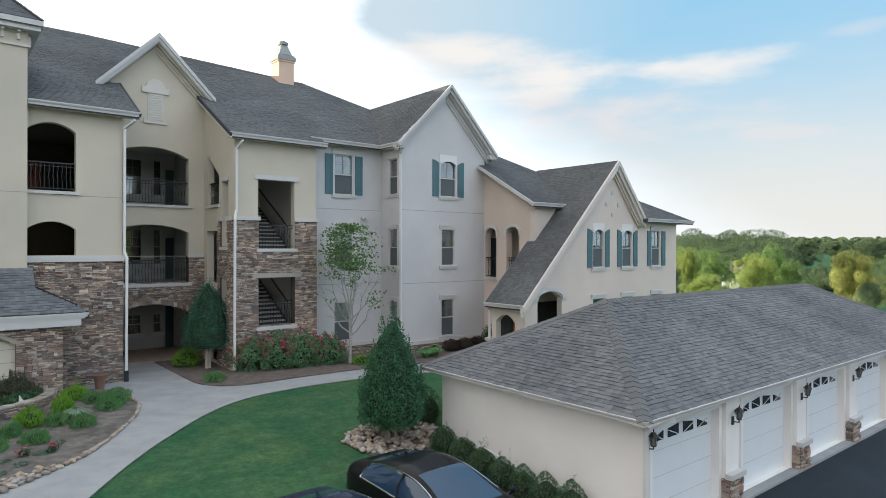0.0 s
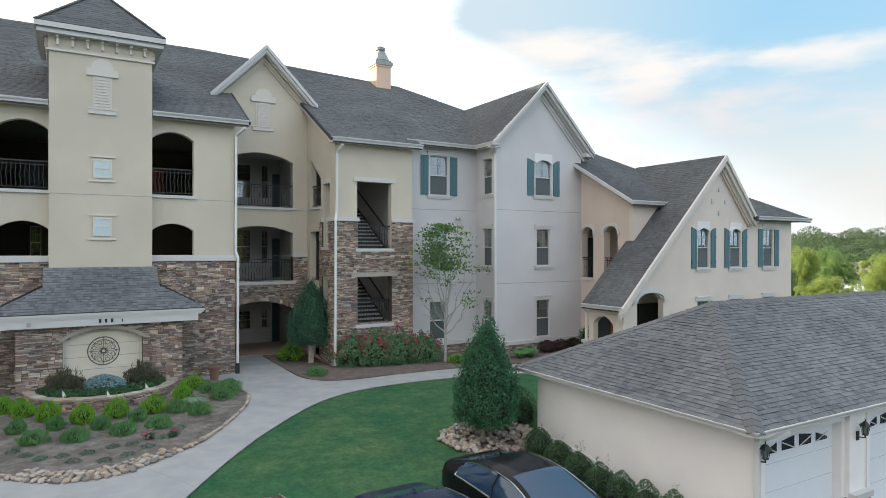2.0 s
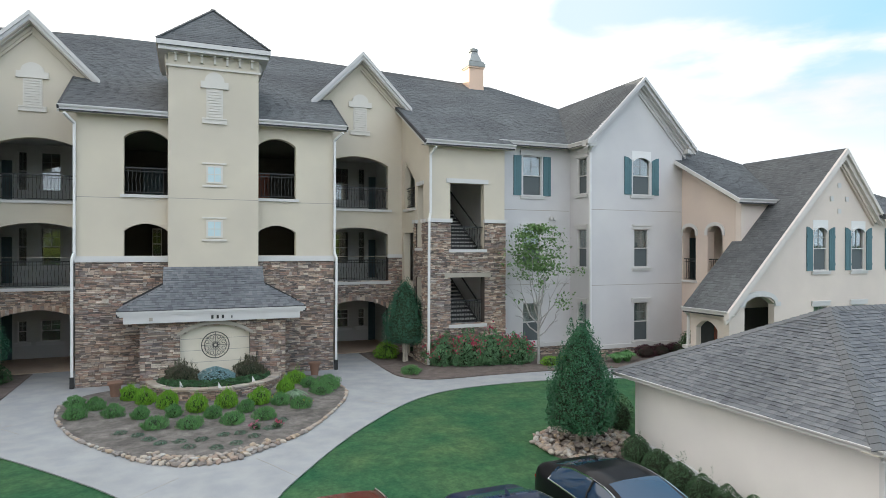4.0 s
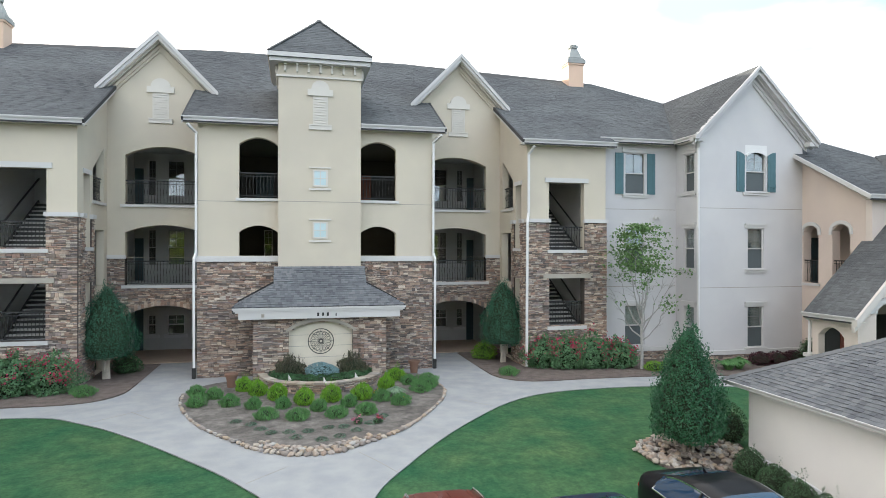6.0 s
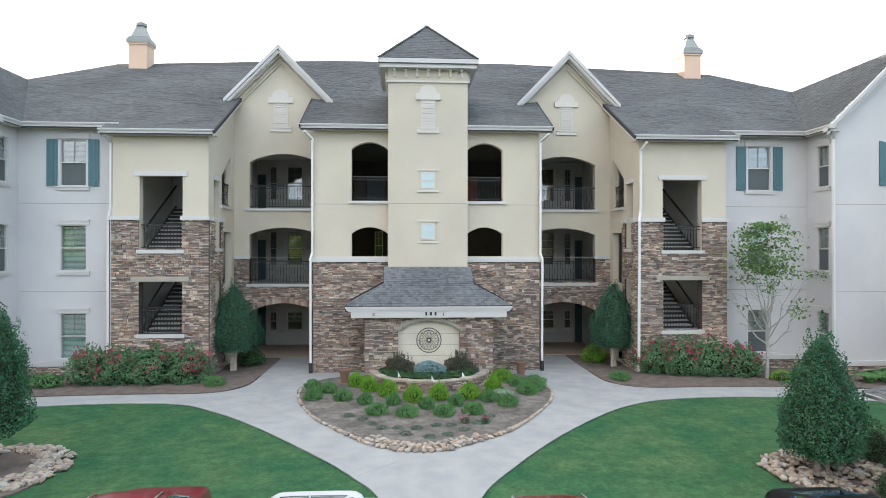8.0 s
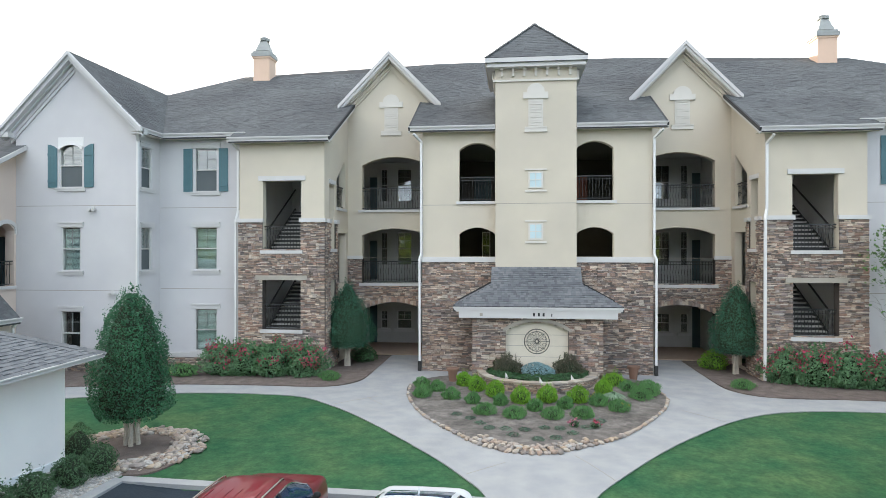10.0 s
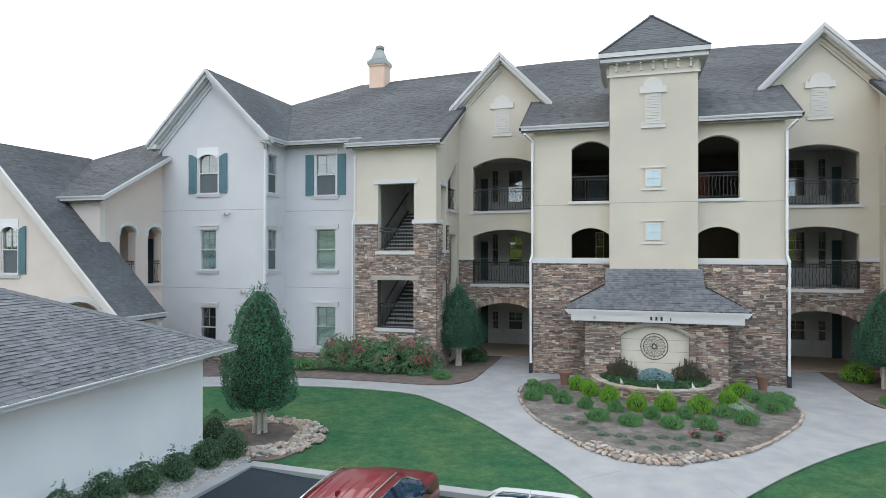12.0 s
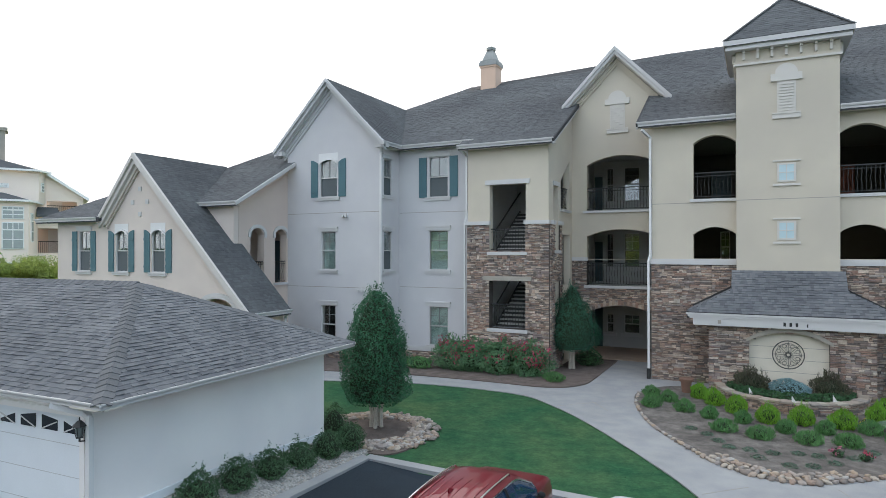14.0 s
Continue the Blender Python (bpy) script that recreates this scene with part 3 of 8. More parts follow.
# sign porch
stone([rect(-2.52, 2.52, 0, 2.75), arch(-1.21, 1.21, 0.4, 2.0, 2.36)], facing(-1.75), 1.9)
shingled([(-3.24, -2.05, 2.96), (3.24, -2.05, 2.96), (1.8, -1.22, 3.75), (1.8, -0.5, 4.43), (-1.8, -0.5, 4.43), (-1.8, -1.22, 3.75)], None, 0.118, 0.15, NEAR_SHINGLE)
for s in (1, -1):
    shingled([(s * 3.24, -2.05, 2.96), (s * 3.24, -0.06, 2.96), (s * 1.8, -0.06, 3.75), (s * 1.8, -1.22, 3.75)], None, 0.118, 0.15, NEAR_SHINGLE)
    wall("cheek", [[(-1.12, 3.5), (-0.06, 3.5), (-0.06, 4.3), (-0.55, 4.3)]], lambda u, v, w: (s * (1.70 + w), u, v), 0.08, UNDERLAY, "dark flashed cheek of the porch roof")


# ---- garages ----
def garage(name, s, x_eave, y0, y1, z_eave, pitch, bays, bay, pad, over=0.52):
    """A hipped row of lock-up garages. x_eave: end eave nearest the lawn; y0: front eave."""
    g = thing(name, (0, 0, 0), "long cream stucco garage row with hipped shingle roof and white doors", "garage", "garage rows")
    half = (y1 - y0) / 2
    ym, zr = (y0 + y1) / 2, z_eave + pitch * (y1 - y0) / 2
    x1 = x_eave + bays * bay + 1.2
    P = lambda x, y, z: (s * x, y, z)
    a, b, c, d = P(x_eave, y0, z_eave), P(x1, y0, z_eave), P(x1, y1, z_eave), P(x_eave, y1, z_eave)
    r0, r1 = P(x_eave + half, ym, zr), P(x1 - half, ym, zr)
    for k, pts in enumerate(((a, b, r1, r0), (d, a, r0), (c, d, r0, r1), (b, c, r1))):
        bm = bmesh.new()
        plate(bm, pts, 0.085)
        ob = soffited(part("roof", bm, UNDERLAY, g, "weathered grey shingle roof"))
        shingle_jobs.append((pts, ob, 0.118, 0.145, NEAR_SHINGLE))
    yf, yb, xa, xb = y0 + 0.35, y1 - 0.35, x_eave + over, x1 - 0.52
    bm = bmesh.new()
    slab(bm, [rect(yf, yb, pad - 0.3, z_eave - 0.1)], lambda u, v, w: (s * (xa + w), u, v), 0.2)
    part("wall", bm, GARAGE, g)
    bm = bmesh.new()
    slab(bm, [rect(xa + 0.2, xb, pad - 0.3, z_eave - 0.1)], lambda u, v, w: (s * u, yb - w, v), 0.2)
    part("wall", bm, GARAGE, g)
    bm = bmesh.new()
    slab(bm, [rect(yf, yb, pad - 0.3, z_eave - 0.1)], lambda u, v, w: (s * (xb - w), u, v), 0.2)
    part("wall", bm, GARAGE, g)
    holes = [rect(xa + 0.24 + i * bay, xa + 0.24 + i * bay + 2.68, pad + 0.02, pad + 2.25) for i in range(bays)]
    bm = bmesh.new()
    slab(bm, [rect(xa + 0.2, xb - 0.2, pad - 0.3, z_eave - 0.1)] + holes, lambda u, v, w: (s * u, yf + w, v), 0.25)
    part("wall", bm, GARAGE, g)
    for i in range(bays):
        bm = bmesh.new()
        box(bm, *sorted((s * (xa + 0.24 + i * bay), s * (xa + 2.92 + i * bay))), yf + 0.16, yf + 0.24, pad, pad + 2.27)
        part("garage_door", bm, DOOR_WHITE, g, "white panelled garage door with small fan lights")
    return g, (xa, xb, yf, yb)


gar_r, gr = garage("garage", 1, 9.71, -19.4, -12.15, 1.81, 0.53, 5, 3.84, -0.78)
gar_l, gl = garage("garage", -1, 10.31, -19.84, -12.6, 2.75, 0.46, 5, 3.84, 0.12, 0.72)

# ---- openings, trim and interiors of the building ----
def fbox(bm, F, u0, u1, v0, v1, w0, w1):
    """A box in a wall's own directions."""
    c = [bm.verts.new(F(u, v, w)) for w in (w0, w1) for u, v in ((u0, v0), (u1, v0), (u1, v1), (u0, v1))]
    for f in ((3, 2, 1, 0), (4, 5, 6, 7), (0, 1, 5, 4), (1, 2, 6, 5), (2, 3, 7, 6), (3, 0, 4, 7)):
        bm.faces.new([c[i] for i in f])


def fparts(name, F, boxes, material, parent, label=""):
    """The same for several separate pieces, one object each."""
    return [fpart(name, F, [b], material, parent, label) for b in boxes][0]


def fpart(name, F, boxes, material, parent, label=""):
    bm = bmesh.new()
    for b in boxes:
        fbox(bm, F, *b)
    return part(name, bm, material, parent, label)


def beam(bm, a, b, wide, high, up=(0, 0, 1)):
    """A straight bar of rectangular section from a to b."""
    a, b = Vector(a), Vector(b)
    d = (b - a).normalized()
    side = d.cross(Vector(up))
    if side.length < 1e-4:
        side = d.cross(Vector((0, 1, 0)))
    side.normalize()
    top = side.cross(d)
    c = [bm.verts.new(p + side * i * wide / 2 + top * j * high / 2) for p in (a, b) for i, j in ((-1, -1), (1, -1), (1, 1), (-1, 1))]
    for f in ((3, 2, 1, 0), (4, 5, 6, 7), (0, 1, 5, 4), (1, 2, 6, 5), (2, 3, 7, 6), (3, 0, 4, 7)):
        bm.faces.new([c[i] for i in f])


def strip(name, segs, wide, high, material, parent, label=""):
    bm = bmesh.new()
    for a, b in segs:
        beam(bm, a, b, wide, high)
    return part(name, bm, material, parent, label)


def piece(name, mesh, m, parent):
    ob = new(name, mesh)
    ob.parent = parent
    ob.matrix_local = m
    return ob


def fprism(name, F, u0, u1, prof, material, parent, label=""):
    """A moulding along a wall: prof is a list of (v, w)."""
    bm = bmesh.new()
    ra = [bm.verts.new(F(u0, v, w)) for v, w in prof]
    rb = [bm.verts.new(F(u1, v, w)) for v, w in prof]
    k = len(prof)
    for i in range(k):
        bm.faces.new((ra[i], ra[(i + 1) % k], rb[(i + 1) % k], rb[i]))
    bm.faces.new(ra)
    bm.faces.new(list(reversed(rb)))
    return part(name, bm, material, parent, label)


def sill_at(F, u0, u1, v, parent):
    return fprism("sill", F, u0, u1, [(v - 0.16, -0.07), (v - 0.06, -0.07), (v - 0.06, -0.10), (v - 0.002, -0.10), (v - 0.002, 0.10), (v - 0.16, 0.10)], WHITE, parent)


def window(F, u0, u1, v0, v1, parent, shutters=False, arched=False, lintel=True, blind=0.6, shutter_w=0.42, screen=None, netted=False):
    """A double-hung window with sill and head; the leaf of glass stands in front of a blind."""
    bm = bmesh.new()
    slab(bm, [rect(u0, u1, v0, v1), rect(u0 + 0.04, u1 - 0.04, v0 + 0.04, (v0 + v1) / 2 - 0.022), rect(u0 + 0.04, u1 - 0.04, (v0 + v1) / 2 + 0.022, v1 - 0.04)], lambda u, v, w: F(u, v, w + 0.03), 0.10)
    win = part("window", bm, WHITE, parent, "white double-hung window")
    vm, um = (v0 + v1) / 2, (u0 + u1) / 2
    fpart("muntin", F, [(um - 0.012, um + 0.012, vm + 0.035, v1 - 0.07, 0.085, 0.105), (u0 + 0.07, u1 - 0.07, (vm + v1) / 2 - 0.012, (vm + v1) / 2 + 0.012, 0.086, 0.104)], MUNTIN, win)
    for a, b in ((v0 + 0.05, vm - 0.025), (vm + 0.025, v1 - 0.05)):
        pn = fpart("pane", F, [(u0 + 0.05, u1 - 0.05, a, b, 0.106, 0.112)], PANE, win, "reflecting clear glass")
        pn.visible_shadow = False
    # backing box added behind the glass; its near-black colour stands for dimness indoors
    fpart("room", F, [(u0 - 0.05, u1 + 0.05, v0 - 0.05, v1 + 0.05, 0.42, 0.45), (u0 - 0.05, u0 - 0.003, v0, v1, 0.15, 0.42), (u1 + 0.003, u1 + 0.05, v0, v1, 0.15, 0.42)], ROOM, win, "dark backing box toned as a dim interior")
    slats = []
    z = v1 - 0.08
    while z > v1 - (v1 - v0) * blind:
        slats.append((u0 + 0.04, u1 - 0.04, z - 0.045, z - 0.008, 0.20, 0.215))
        z -= 0.05
    if slats:
        fpart("blind", F, slats, screen or BLIND, win, "pale slatted blind")
    if netted and screen is None:
        fpart("insect_screen", F, [(u0 + 0.045, u1 - 0.045, v0 + 0.045, vm - 0.024, 0.088, 0.092)], NETTING, win, "dark grey insect screen")
    sill_at(F, u0 - 0.15, u1 + 0.15, v0, win)
    if arched:
        bm = bmesh.new()
        n = 12
        bow = [(u1 - 0.03 - (u1 - u0 - 0.06) * i / n, v1 - 0.24 + 0.19 * math.sin(math.pi * i / n) ** 0.7) for i in range(n + 1)]
        slab(bm, [[(u0 - 0.05, v1 - 0.26), (u0 + 0.03, v1 - 0.26)] + bow[::-1] + [(u1 - 0.03, v1 - 0.26), (u1 + 0.05, v1 - 0.26), (u1 + 0.05, v1 + 0.28), (u0 - 0.05, v1 + 0.28)]], lambda u, v, w: F(u, v, w - 0.012), 0.037)
        part("head", bm, SPOUT, win, "white block head with an arched cut")
        bm = bmesh.new()
        rim = [(um + (u - um) * 1.16, v + 0.075) for u, v in bow]
        slab(bm, [rim + bow[::-1]], lambda u, v, w: F(u, v, w - 0.055), 0.042)
        part("moulding", bm, SPOUT, win, "white arched moulding")
    elif lintel:
        fprism("lintel", F, u0 - 0.15, u1 + 0.15, [(v1 + 0.003, 0.05), (v1 + 0.003, -0.05), (v1 + 0.15, -0.05), (v1 + 0.15, -0.08), (v1 + 0.22, -0.08), (v1 + 0.22, 0.05)], WHITE, win)
    if shutters:
        for a in (u0 - 0.09 - shutter_w, u1 + 0.09):
            bm = bmesh.new()
            k = shutter_w / 3
            scoop = lambda q: v1 - 0.02 - (0.17 * (q ** 2.0) if arched else 0.0)
            for i in range(3):
                qa, qb = (i / 3, (i + 1) / 3) if a < um else ((3 - i) / 3, (2 - i) / 3)
                qm = (qa + qb) / 2
                slab(bm, [[(a + i * k, v0), (a + (i + 1) * k - 0.006, v0), (a + (i + 1) * k - 0.006, scoop(qb)), (a + (i + 0.5) * k, scoop(qm)), (a + i * k, scoop(qa))]], lambda u, v, w: F(u, v, w - 0.045), 0.035)
            sh = part("shutter", bm, SHUTTER, win, "teal board-and-batten shutter")
            fparts("batten", F, [(a + 0.01, a + shutter_w - 0.016, v, v + 0.1, -0.07, -0.046) for v in (v0 + 0.22, v1 - 0.5)], SHUTTER, sh)
    return win


NETTING = shader("insect_netting", (0.085, 0.10, 0.105), 0.6, vary=0.12, scale=1.5, bump=0)
MUNTIN = shader("grey_glazing_bar", (0.30, 0.31, 0.30), 0.7, vary=0.05)
# near-black base that carries the dimness behind the panes
ROOM = shader("painted_dimness", (0.05, 0.05, 0.05), 0.9, vary=0.3, scale=2)
DOOR_TEAL = shader("dark_teal_door", (0.03, 0.06, 0.07), 0.5, vary=0.1)
baluster_meshes = {}


def railing(F, u0, u1, v0, v1, w, parent):
    """An iron railing between two jambs: rails and upright bars, one in a while bowed."""
    rail = fpart("railing", F, [(u0, u1, v1 - 0.045, v1, w - 0.025, w + 0.025)], IRON, parent, "black iron railing")
    fparts("rail", F, [(u0, u1, v0 + 0.06, v0 + 0.09, w - 0.015, w + 0.015), (u0, u1, v1 - 0.16, v1 - 0.135, w - 0.01, w + 0.01)], IRON, rail)
    h = round(v1 - v0 - 0.1, 2)
    if h not in baluster_meshes:
        bm = bmesh.new()
        k = [(-0.009, 0), (-0.009, h * 0.3), (-0.03, h * 0.5), (-0.009, h * 0.7), (-0.009, h)]
        left = [[bm.verts.new((x, y, z)) for y in (-0.009, 0.009)] for x, z in k]
        right = [[bm.verts.new((x + 0.018, y, z)) for y in (-0.009, 0.009)] for x, z in k]
        for i in range(len(k) - 1):
            for a, b in (((left, 0), (right, 0)), ((right, 0), (right, 1)), ((right, 1), (left, 1)), ((left, 1), (left, 0))):
                bm.faces.new((a[0][i][a[1]], b[0][i][b[1]], b[0][i + 1][b[1]], a[0][i + 1][a[1]]))
        me = bpy.data.meshes.new("baluster")
        bm.to_mesh(me)
        bm.free()
        me.materials.append(IRON)
        baluster_meshes[h] = me
    n = max(2, int(abs(u1 - u0) / 0.125))
    for i in range(1, n):
        p = F(u0 + (u1 - u0) * i / n, v0 + 0.07, w)
        piece("baluster", baluster_meshes[h], Matrix.Translation(p), rail)
    return rail


def gutter(a, b, inward, over, parent=None, k=0.62):
    """A white gutter along an eave with its fascia and the soffit behind it."""
    a, b, n = Vector(a), Vector(b), Vector(inward)
    bm = bmesh.new()
    prof = [(-0.125, 0.03), (-0.125, -0.03), (-0.085, -0.11), (-0.025, -0.11), (-0.025, -0.25), (-0.003, -0.25), (-0.003, 0.03)]
    prof = [(i * k, j * k) for i, j in prof]
    ra = [bm.verts.new(a + n * i + Vector((0, 0, j))) for i, j in prof]
    rb = [bm.verts.new(b + n * i + Vector((0, 0, j))) for i, j in prof]
    for i in range(len(prof)):
        j = (i + 1) % len(prof)
        bm.faces.new((ra[i], ra[j], rb[j], rb[i]))
    bm.faces.new(ra)
    bm.faces.new(list(reversed(rb)))
    g = part("gutter", bm, WHITE, parent or house, "white metal gutter")
    if over:
        bm = bmesh.new()
        mid = (0.05 + over) / 2
        beam(bm, a + n * mid + Vector((0, 0, -0.275 * k)), b + n * mid + Vector((0, 0, -0.275 * k)), over - 0.05, 0.025)
        part("soffit", bm, SOFFIT, parent or house, "cream boarded soffit")
    return g


def downspout(pts, parent=None, wide=0.09):
    bm = bmesh.new()
    for a, b in zip(pts, pts[1:]):
        beam(bm, a, b, wide, wide)
    for p in pts[1:-1]:
        bmesh.ops.create_uvsphere(bm, u_segments=8, v_segments=5, radius=wide * 0.62, matrix=Matrix.Translation(p))
    return part("downspout", bm, SPOUT, parent or house, "white rectangular downspout")


def rake(a, b, high, thick, y_step=0.0, material=None, parent=None):
    """A board that follows a gable's slope, from a to b, hanging down from that line."""
    bm = bmesh.new()
    prof = [(0, 0), (0, -0.55 * high), (0.45 * thick, -0.55 * high), (0.45 * thick, -high), (thick, -high), (thick, 0)]
    ra = [bm.verts.new((a[0], a[1] + p, a[2] + q)) for p, q in prof]
    rb = [bm.verts.new((b[0], b[1] + p, b[2] + q)) for p, q in prof]
    for i in range(6):
        bm.faces.new((ra[i], ra[(i + 1) % 6], rb[(i + 1) % 6], rb[i]))
    bm.faces.new(ra)
    bm.faces.new(list(reversed(rb)))
    return part("rake_board", bm, material or WHITE, parent or house, "white stepped gable board")


def louvre_vent(F, um, v0, v1, wide, parent):
    """A false louvred window with an arched cap and a sill."""
    h = wide / 2
    v = fpart("vent", F, [(um - h, um + h, v0 + 0.2, v1 - 0.35, -0.035, 0.0)], VENT, parent, "white louvred false window")
    n = int((v1 - 0.62 - v0 - 0.25) / 0.105)
    for i in range(n):
        z = v0 + 0.27 + i * 0.105
        fpart("slat", F, [(um - h + 0.06, um + h - 0.06, z, z + 0.055, -0.065, -0.036)], VENT, v)
    bm = bmesh.new()
    H = wide * 0.84
    cap = [(um + H, v1 - 0.62), (um + H, v1 - 0.36)] + [(um + H * 0.72 * math.cos(math.pi * i / 10), v1 - 0.36 + 0.36 * math.sin(math.pi * i / 10)) for i in range(11)] + [(um - H, v1 - 0.36), (um - H, v1 - 0.62), (um - h, v1 - 0.62), (um + h, v1 - 0.62)]
    slab(bm, [cap[:14] + cap[14:]], lambda u, z, w: F(u, z, w - 0.09), 0.088)
    part("cap", bm, VENT, v)
    fprism("sill", F, um - h - 0.15, um + h + 0.15, [(v0, -0.001), (v0, -0.07), (v0 + 0.16, -0.07), (v0 + 0.16, -0.10), (v0 + 0.21, -0.10), (v0 + 0.21, -0.001)], VENT, v)
    return v


concrete_step = {}
for s in (1, -1):
    F = lambda y: facing(y, s)
    X = lambda x, y, z: (s * x, y, z)
    W0, WB, WK, WG, WR, WT = F(Y_WING), F(Y_BREEZE), F(Y_BLOCK), F(Y_GREY), F(Y_GABLE), F(Y_TAN)
    # caps over the stone and sills of the wing
    fpart("cap", W0, [(1.64, 4.80, 4.62, 4.78, -0.14, -0.002), (1.64, 4.77, 4.781, 4.84, -0.09, -0.002)], WHITE, house, "white cast cap course")
    fpart("sill", W0, [(1.64, 3.30, 7.06, 7.175, -0.08, -0.001)], WHITE, house)
    fpart("groove", W0, [(3.3, 4.73, 7.02, 7.045, -0.004, -0.001)], GROOVE, house)
    railing(W0, 1.68, 3.17, 7.2, 8.22, 0.12, house)
    # breezeway sills, piers and rails
    fparts("sill", WB, [(4.74, 8.25, 6.92, 7.035, -0.09, -0.001), (4.74, 8.2, 3.43, 3.56, -0.10, -0.021)], WHITE, house)
    fpart("cap", WB, [(8.02, 8.77, 4.70, 4.86, -0.12, -0.021)], WHITE, house)
    for z in (3.56, 7.04):
        railing(WB, 4.76, 8.08, z, z + 1.05, 0.1, house)
    # stair block dressings
    fpart("lintel", WK, [(9.60, 11.65, 8.06, 8.26, -0.06, 0.05)], WHITE, house)
    fparts("cap", WK, [(8.70, 9.84, 6.30, 6.46, -0.16, -0.001), (11.41, 12.58, 6.30, 6.46, -0.16, -0.001)], WHITE, house)
    fparts("sill", WK, [(9.70, 11.55, 4.98, 5.115, -0.13, 0.1), (9.70, 11.55, 1.63, 1.775, -0.13, 0.1)], WHITE, house)
    fpart("lintel", WK, [(9.5, 11.75, 3.87, 4.06, -0.12, 0.1)], STONE_TRIM, house, "grey cast stone lintel")
    fparts("wall", WK, [(9.72, 9.80, 5.12, 6.299, -0.03, 0.34), (11.45, 11.53, 5.12, 6.299, -0.03, 0.34)], CREAM, house)
    railing(WK, 9.8, 11.45, 5.15, 6.14, 0.15, house)
    railing(WK, 9.8, 11.45, 1.80, 2.84, 0.15, house)
    # stair block side towards the breezeway
    side = lambda u, v, w: (s * (8.78 + w), u, v)
    bm = bmesh.new()
    slab(bm, [[(-0.45, 0), (2.9, 0), (2.9, 12.0), (-0.45, 10.2)], [(1.0, 7.04), (2.45, 7.04), (2.45, 9.35), (1.0, 8.3)], rect(-0.1, 0.62, 5.2, 8.0), rect(-0.1, 0.62, 1.8, 3.8), rect(1.0, 2.5, 3.6, 5.9), rect(1.0, 2.5, 0.06, 2.4)], side, 0.3)
    part("wall", bm, CREAM, house)
    stone([[(-0.842, 0), (0.98, 0), (0.98, 4.6), (0.98, 6.28), (0.66, 6.28), (0.66, 5.15), (-0.14, 5.15), (-0.14, 6.28), (-0.842, 6.28)], rect(-0.14, 0.66, 1.75, 3.85)], lambda u, v, w, s=s: (s * (8.72 + w), u, v), 0.055)
    fparts("cap", side, [(-0.5, -0.12, 6.30, 6.46, -0.14, -0.001), (0.6, 1.02, 6.30, 6.46, -0.14, -0.001), (-0.2, 0.7, 8.0, 8.18, -0.05, -0.001), (0.9, 2.55, 6.92, 7.035, -0.08, -0.001), (-0.2, 0.7, 5.05, 5.18, -0.12, -0.061)], WHITE, house)
    railing(side, 1.0, 2.45, 7.05, 8.05, 0.12, house)
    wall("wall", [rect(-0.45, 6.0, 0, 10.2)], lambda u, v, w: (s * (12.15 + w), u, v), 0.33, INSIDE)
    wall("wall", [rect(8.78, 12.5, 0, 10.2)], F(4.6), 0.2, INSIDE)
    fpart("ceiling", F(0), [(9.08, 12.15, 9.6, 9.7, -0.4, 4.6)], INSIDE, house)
    # flights of steps
    for z0, z1 in ((1.78, 3.58), (5.12, 7.02)):
        stair = fpart("staircase", F(0), [(9.08, 12.15, z0 - 0.22, z0 - 0.001, -0.44, -0.2)], CONCRETE, house, "concrete stair with dark iron stringers")
        n = 11
        rise, go = (z1 - z0) / n, 0.285
        if z0 not in concrete_step:
            bm = bmesh.new()
            box(bm, -0.70, 0.70, -0.02, 0.30, -0.055, 0.0)
            me = bpy.data.meshes.new("step")
            bm.to_mesh(me)
            bm.free()
            me.materials.append(TREAD)
            concrete_step[z0] = me
        for i in range(n):
            piece("step", concrete_step[z0], Matrix.Translation(X(10.62, -0.2 + i * go, z0 + (i + 1) * rise)), stair)
        fparts("riser", F(0), [(9.94, 11.30, z0 + i * rise, z0 + (i + 1) * rise - 0.056, -0.16 + i * go, -0.15 + i * go) for i in range(n)], IRON, stair, "dark steel risers")
        for x in (11.36, 9.86):
            strip("handrail", [(X(x, -0.35, z0 + 0.95), X(x, 2.9, z0 + 0.95 + 3.25 * rise / go))], 0.05, 0.05, IRON, stair, "black handrail")
            strip("stringer", [(X(x, -0.25, z0 + 0.02), X(x, 2.9, z0 + 0.02 + 3.15 * rise / go))], 0.05, 0.20, IRON, stair)
    # breezeway rooms: floors, back wall, doors and windows
    for z in (3.36, 6.84):
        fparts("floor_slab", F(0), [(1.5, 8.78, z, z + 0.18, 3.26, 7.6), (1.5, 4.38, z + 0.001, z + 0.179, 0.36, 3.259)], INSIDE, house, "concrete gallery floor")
    fpart("floor_slab", F(0), [(4.72, 8.78, 0.02, 0.06, 3.6, 7.5)], FLOOR_TAN, house, "tan concrete breezeway floor")
    holes = []
    for z in (0.06, 3.54, 7.02):
        head = z + (1.75 if z < 1 else 2.55)
        holes += [rect(6.42, 7.24, z + 0.75, head), rect(7.76, 8.15, z + 0.75, head)]
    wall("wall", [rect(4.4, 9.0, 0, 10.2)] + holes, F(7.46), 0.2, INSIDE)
    # hall back wall, coloured as dark as the shade in the hall
    wall("wall", [rect(1.0, 4.39, 0, 10.2)], F(7.5), 0.2, INDOOR_SHADE)
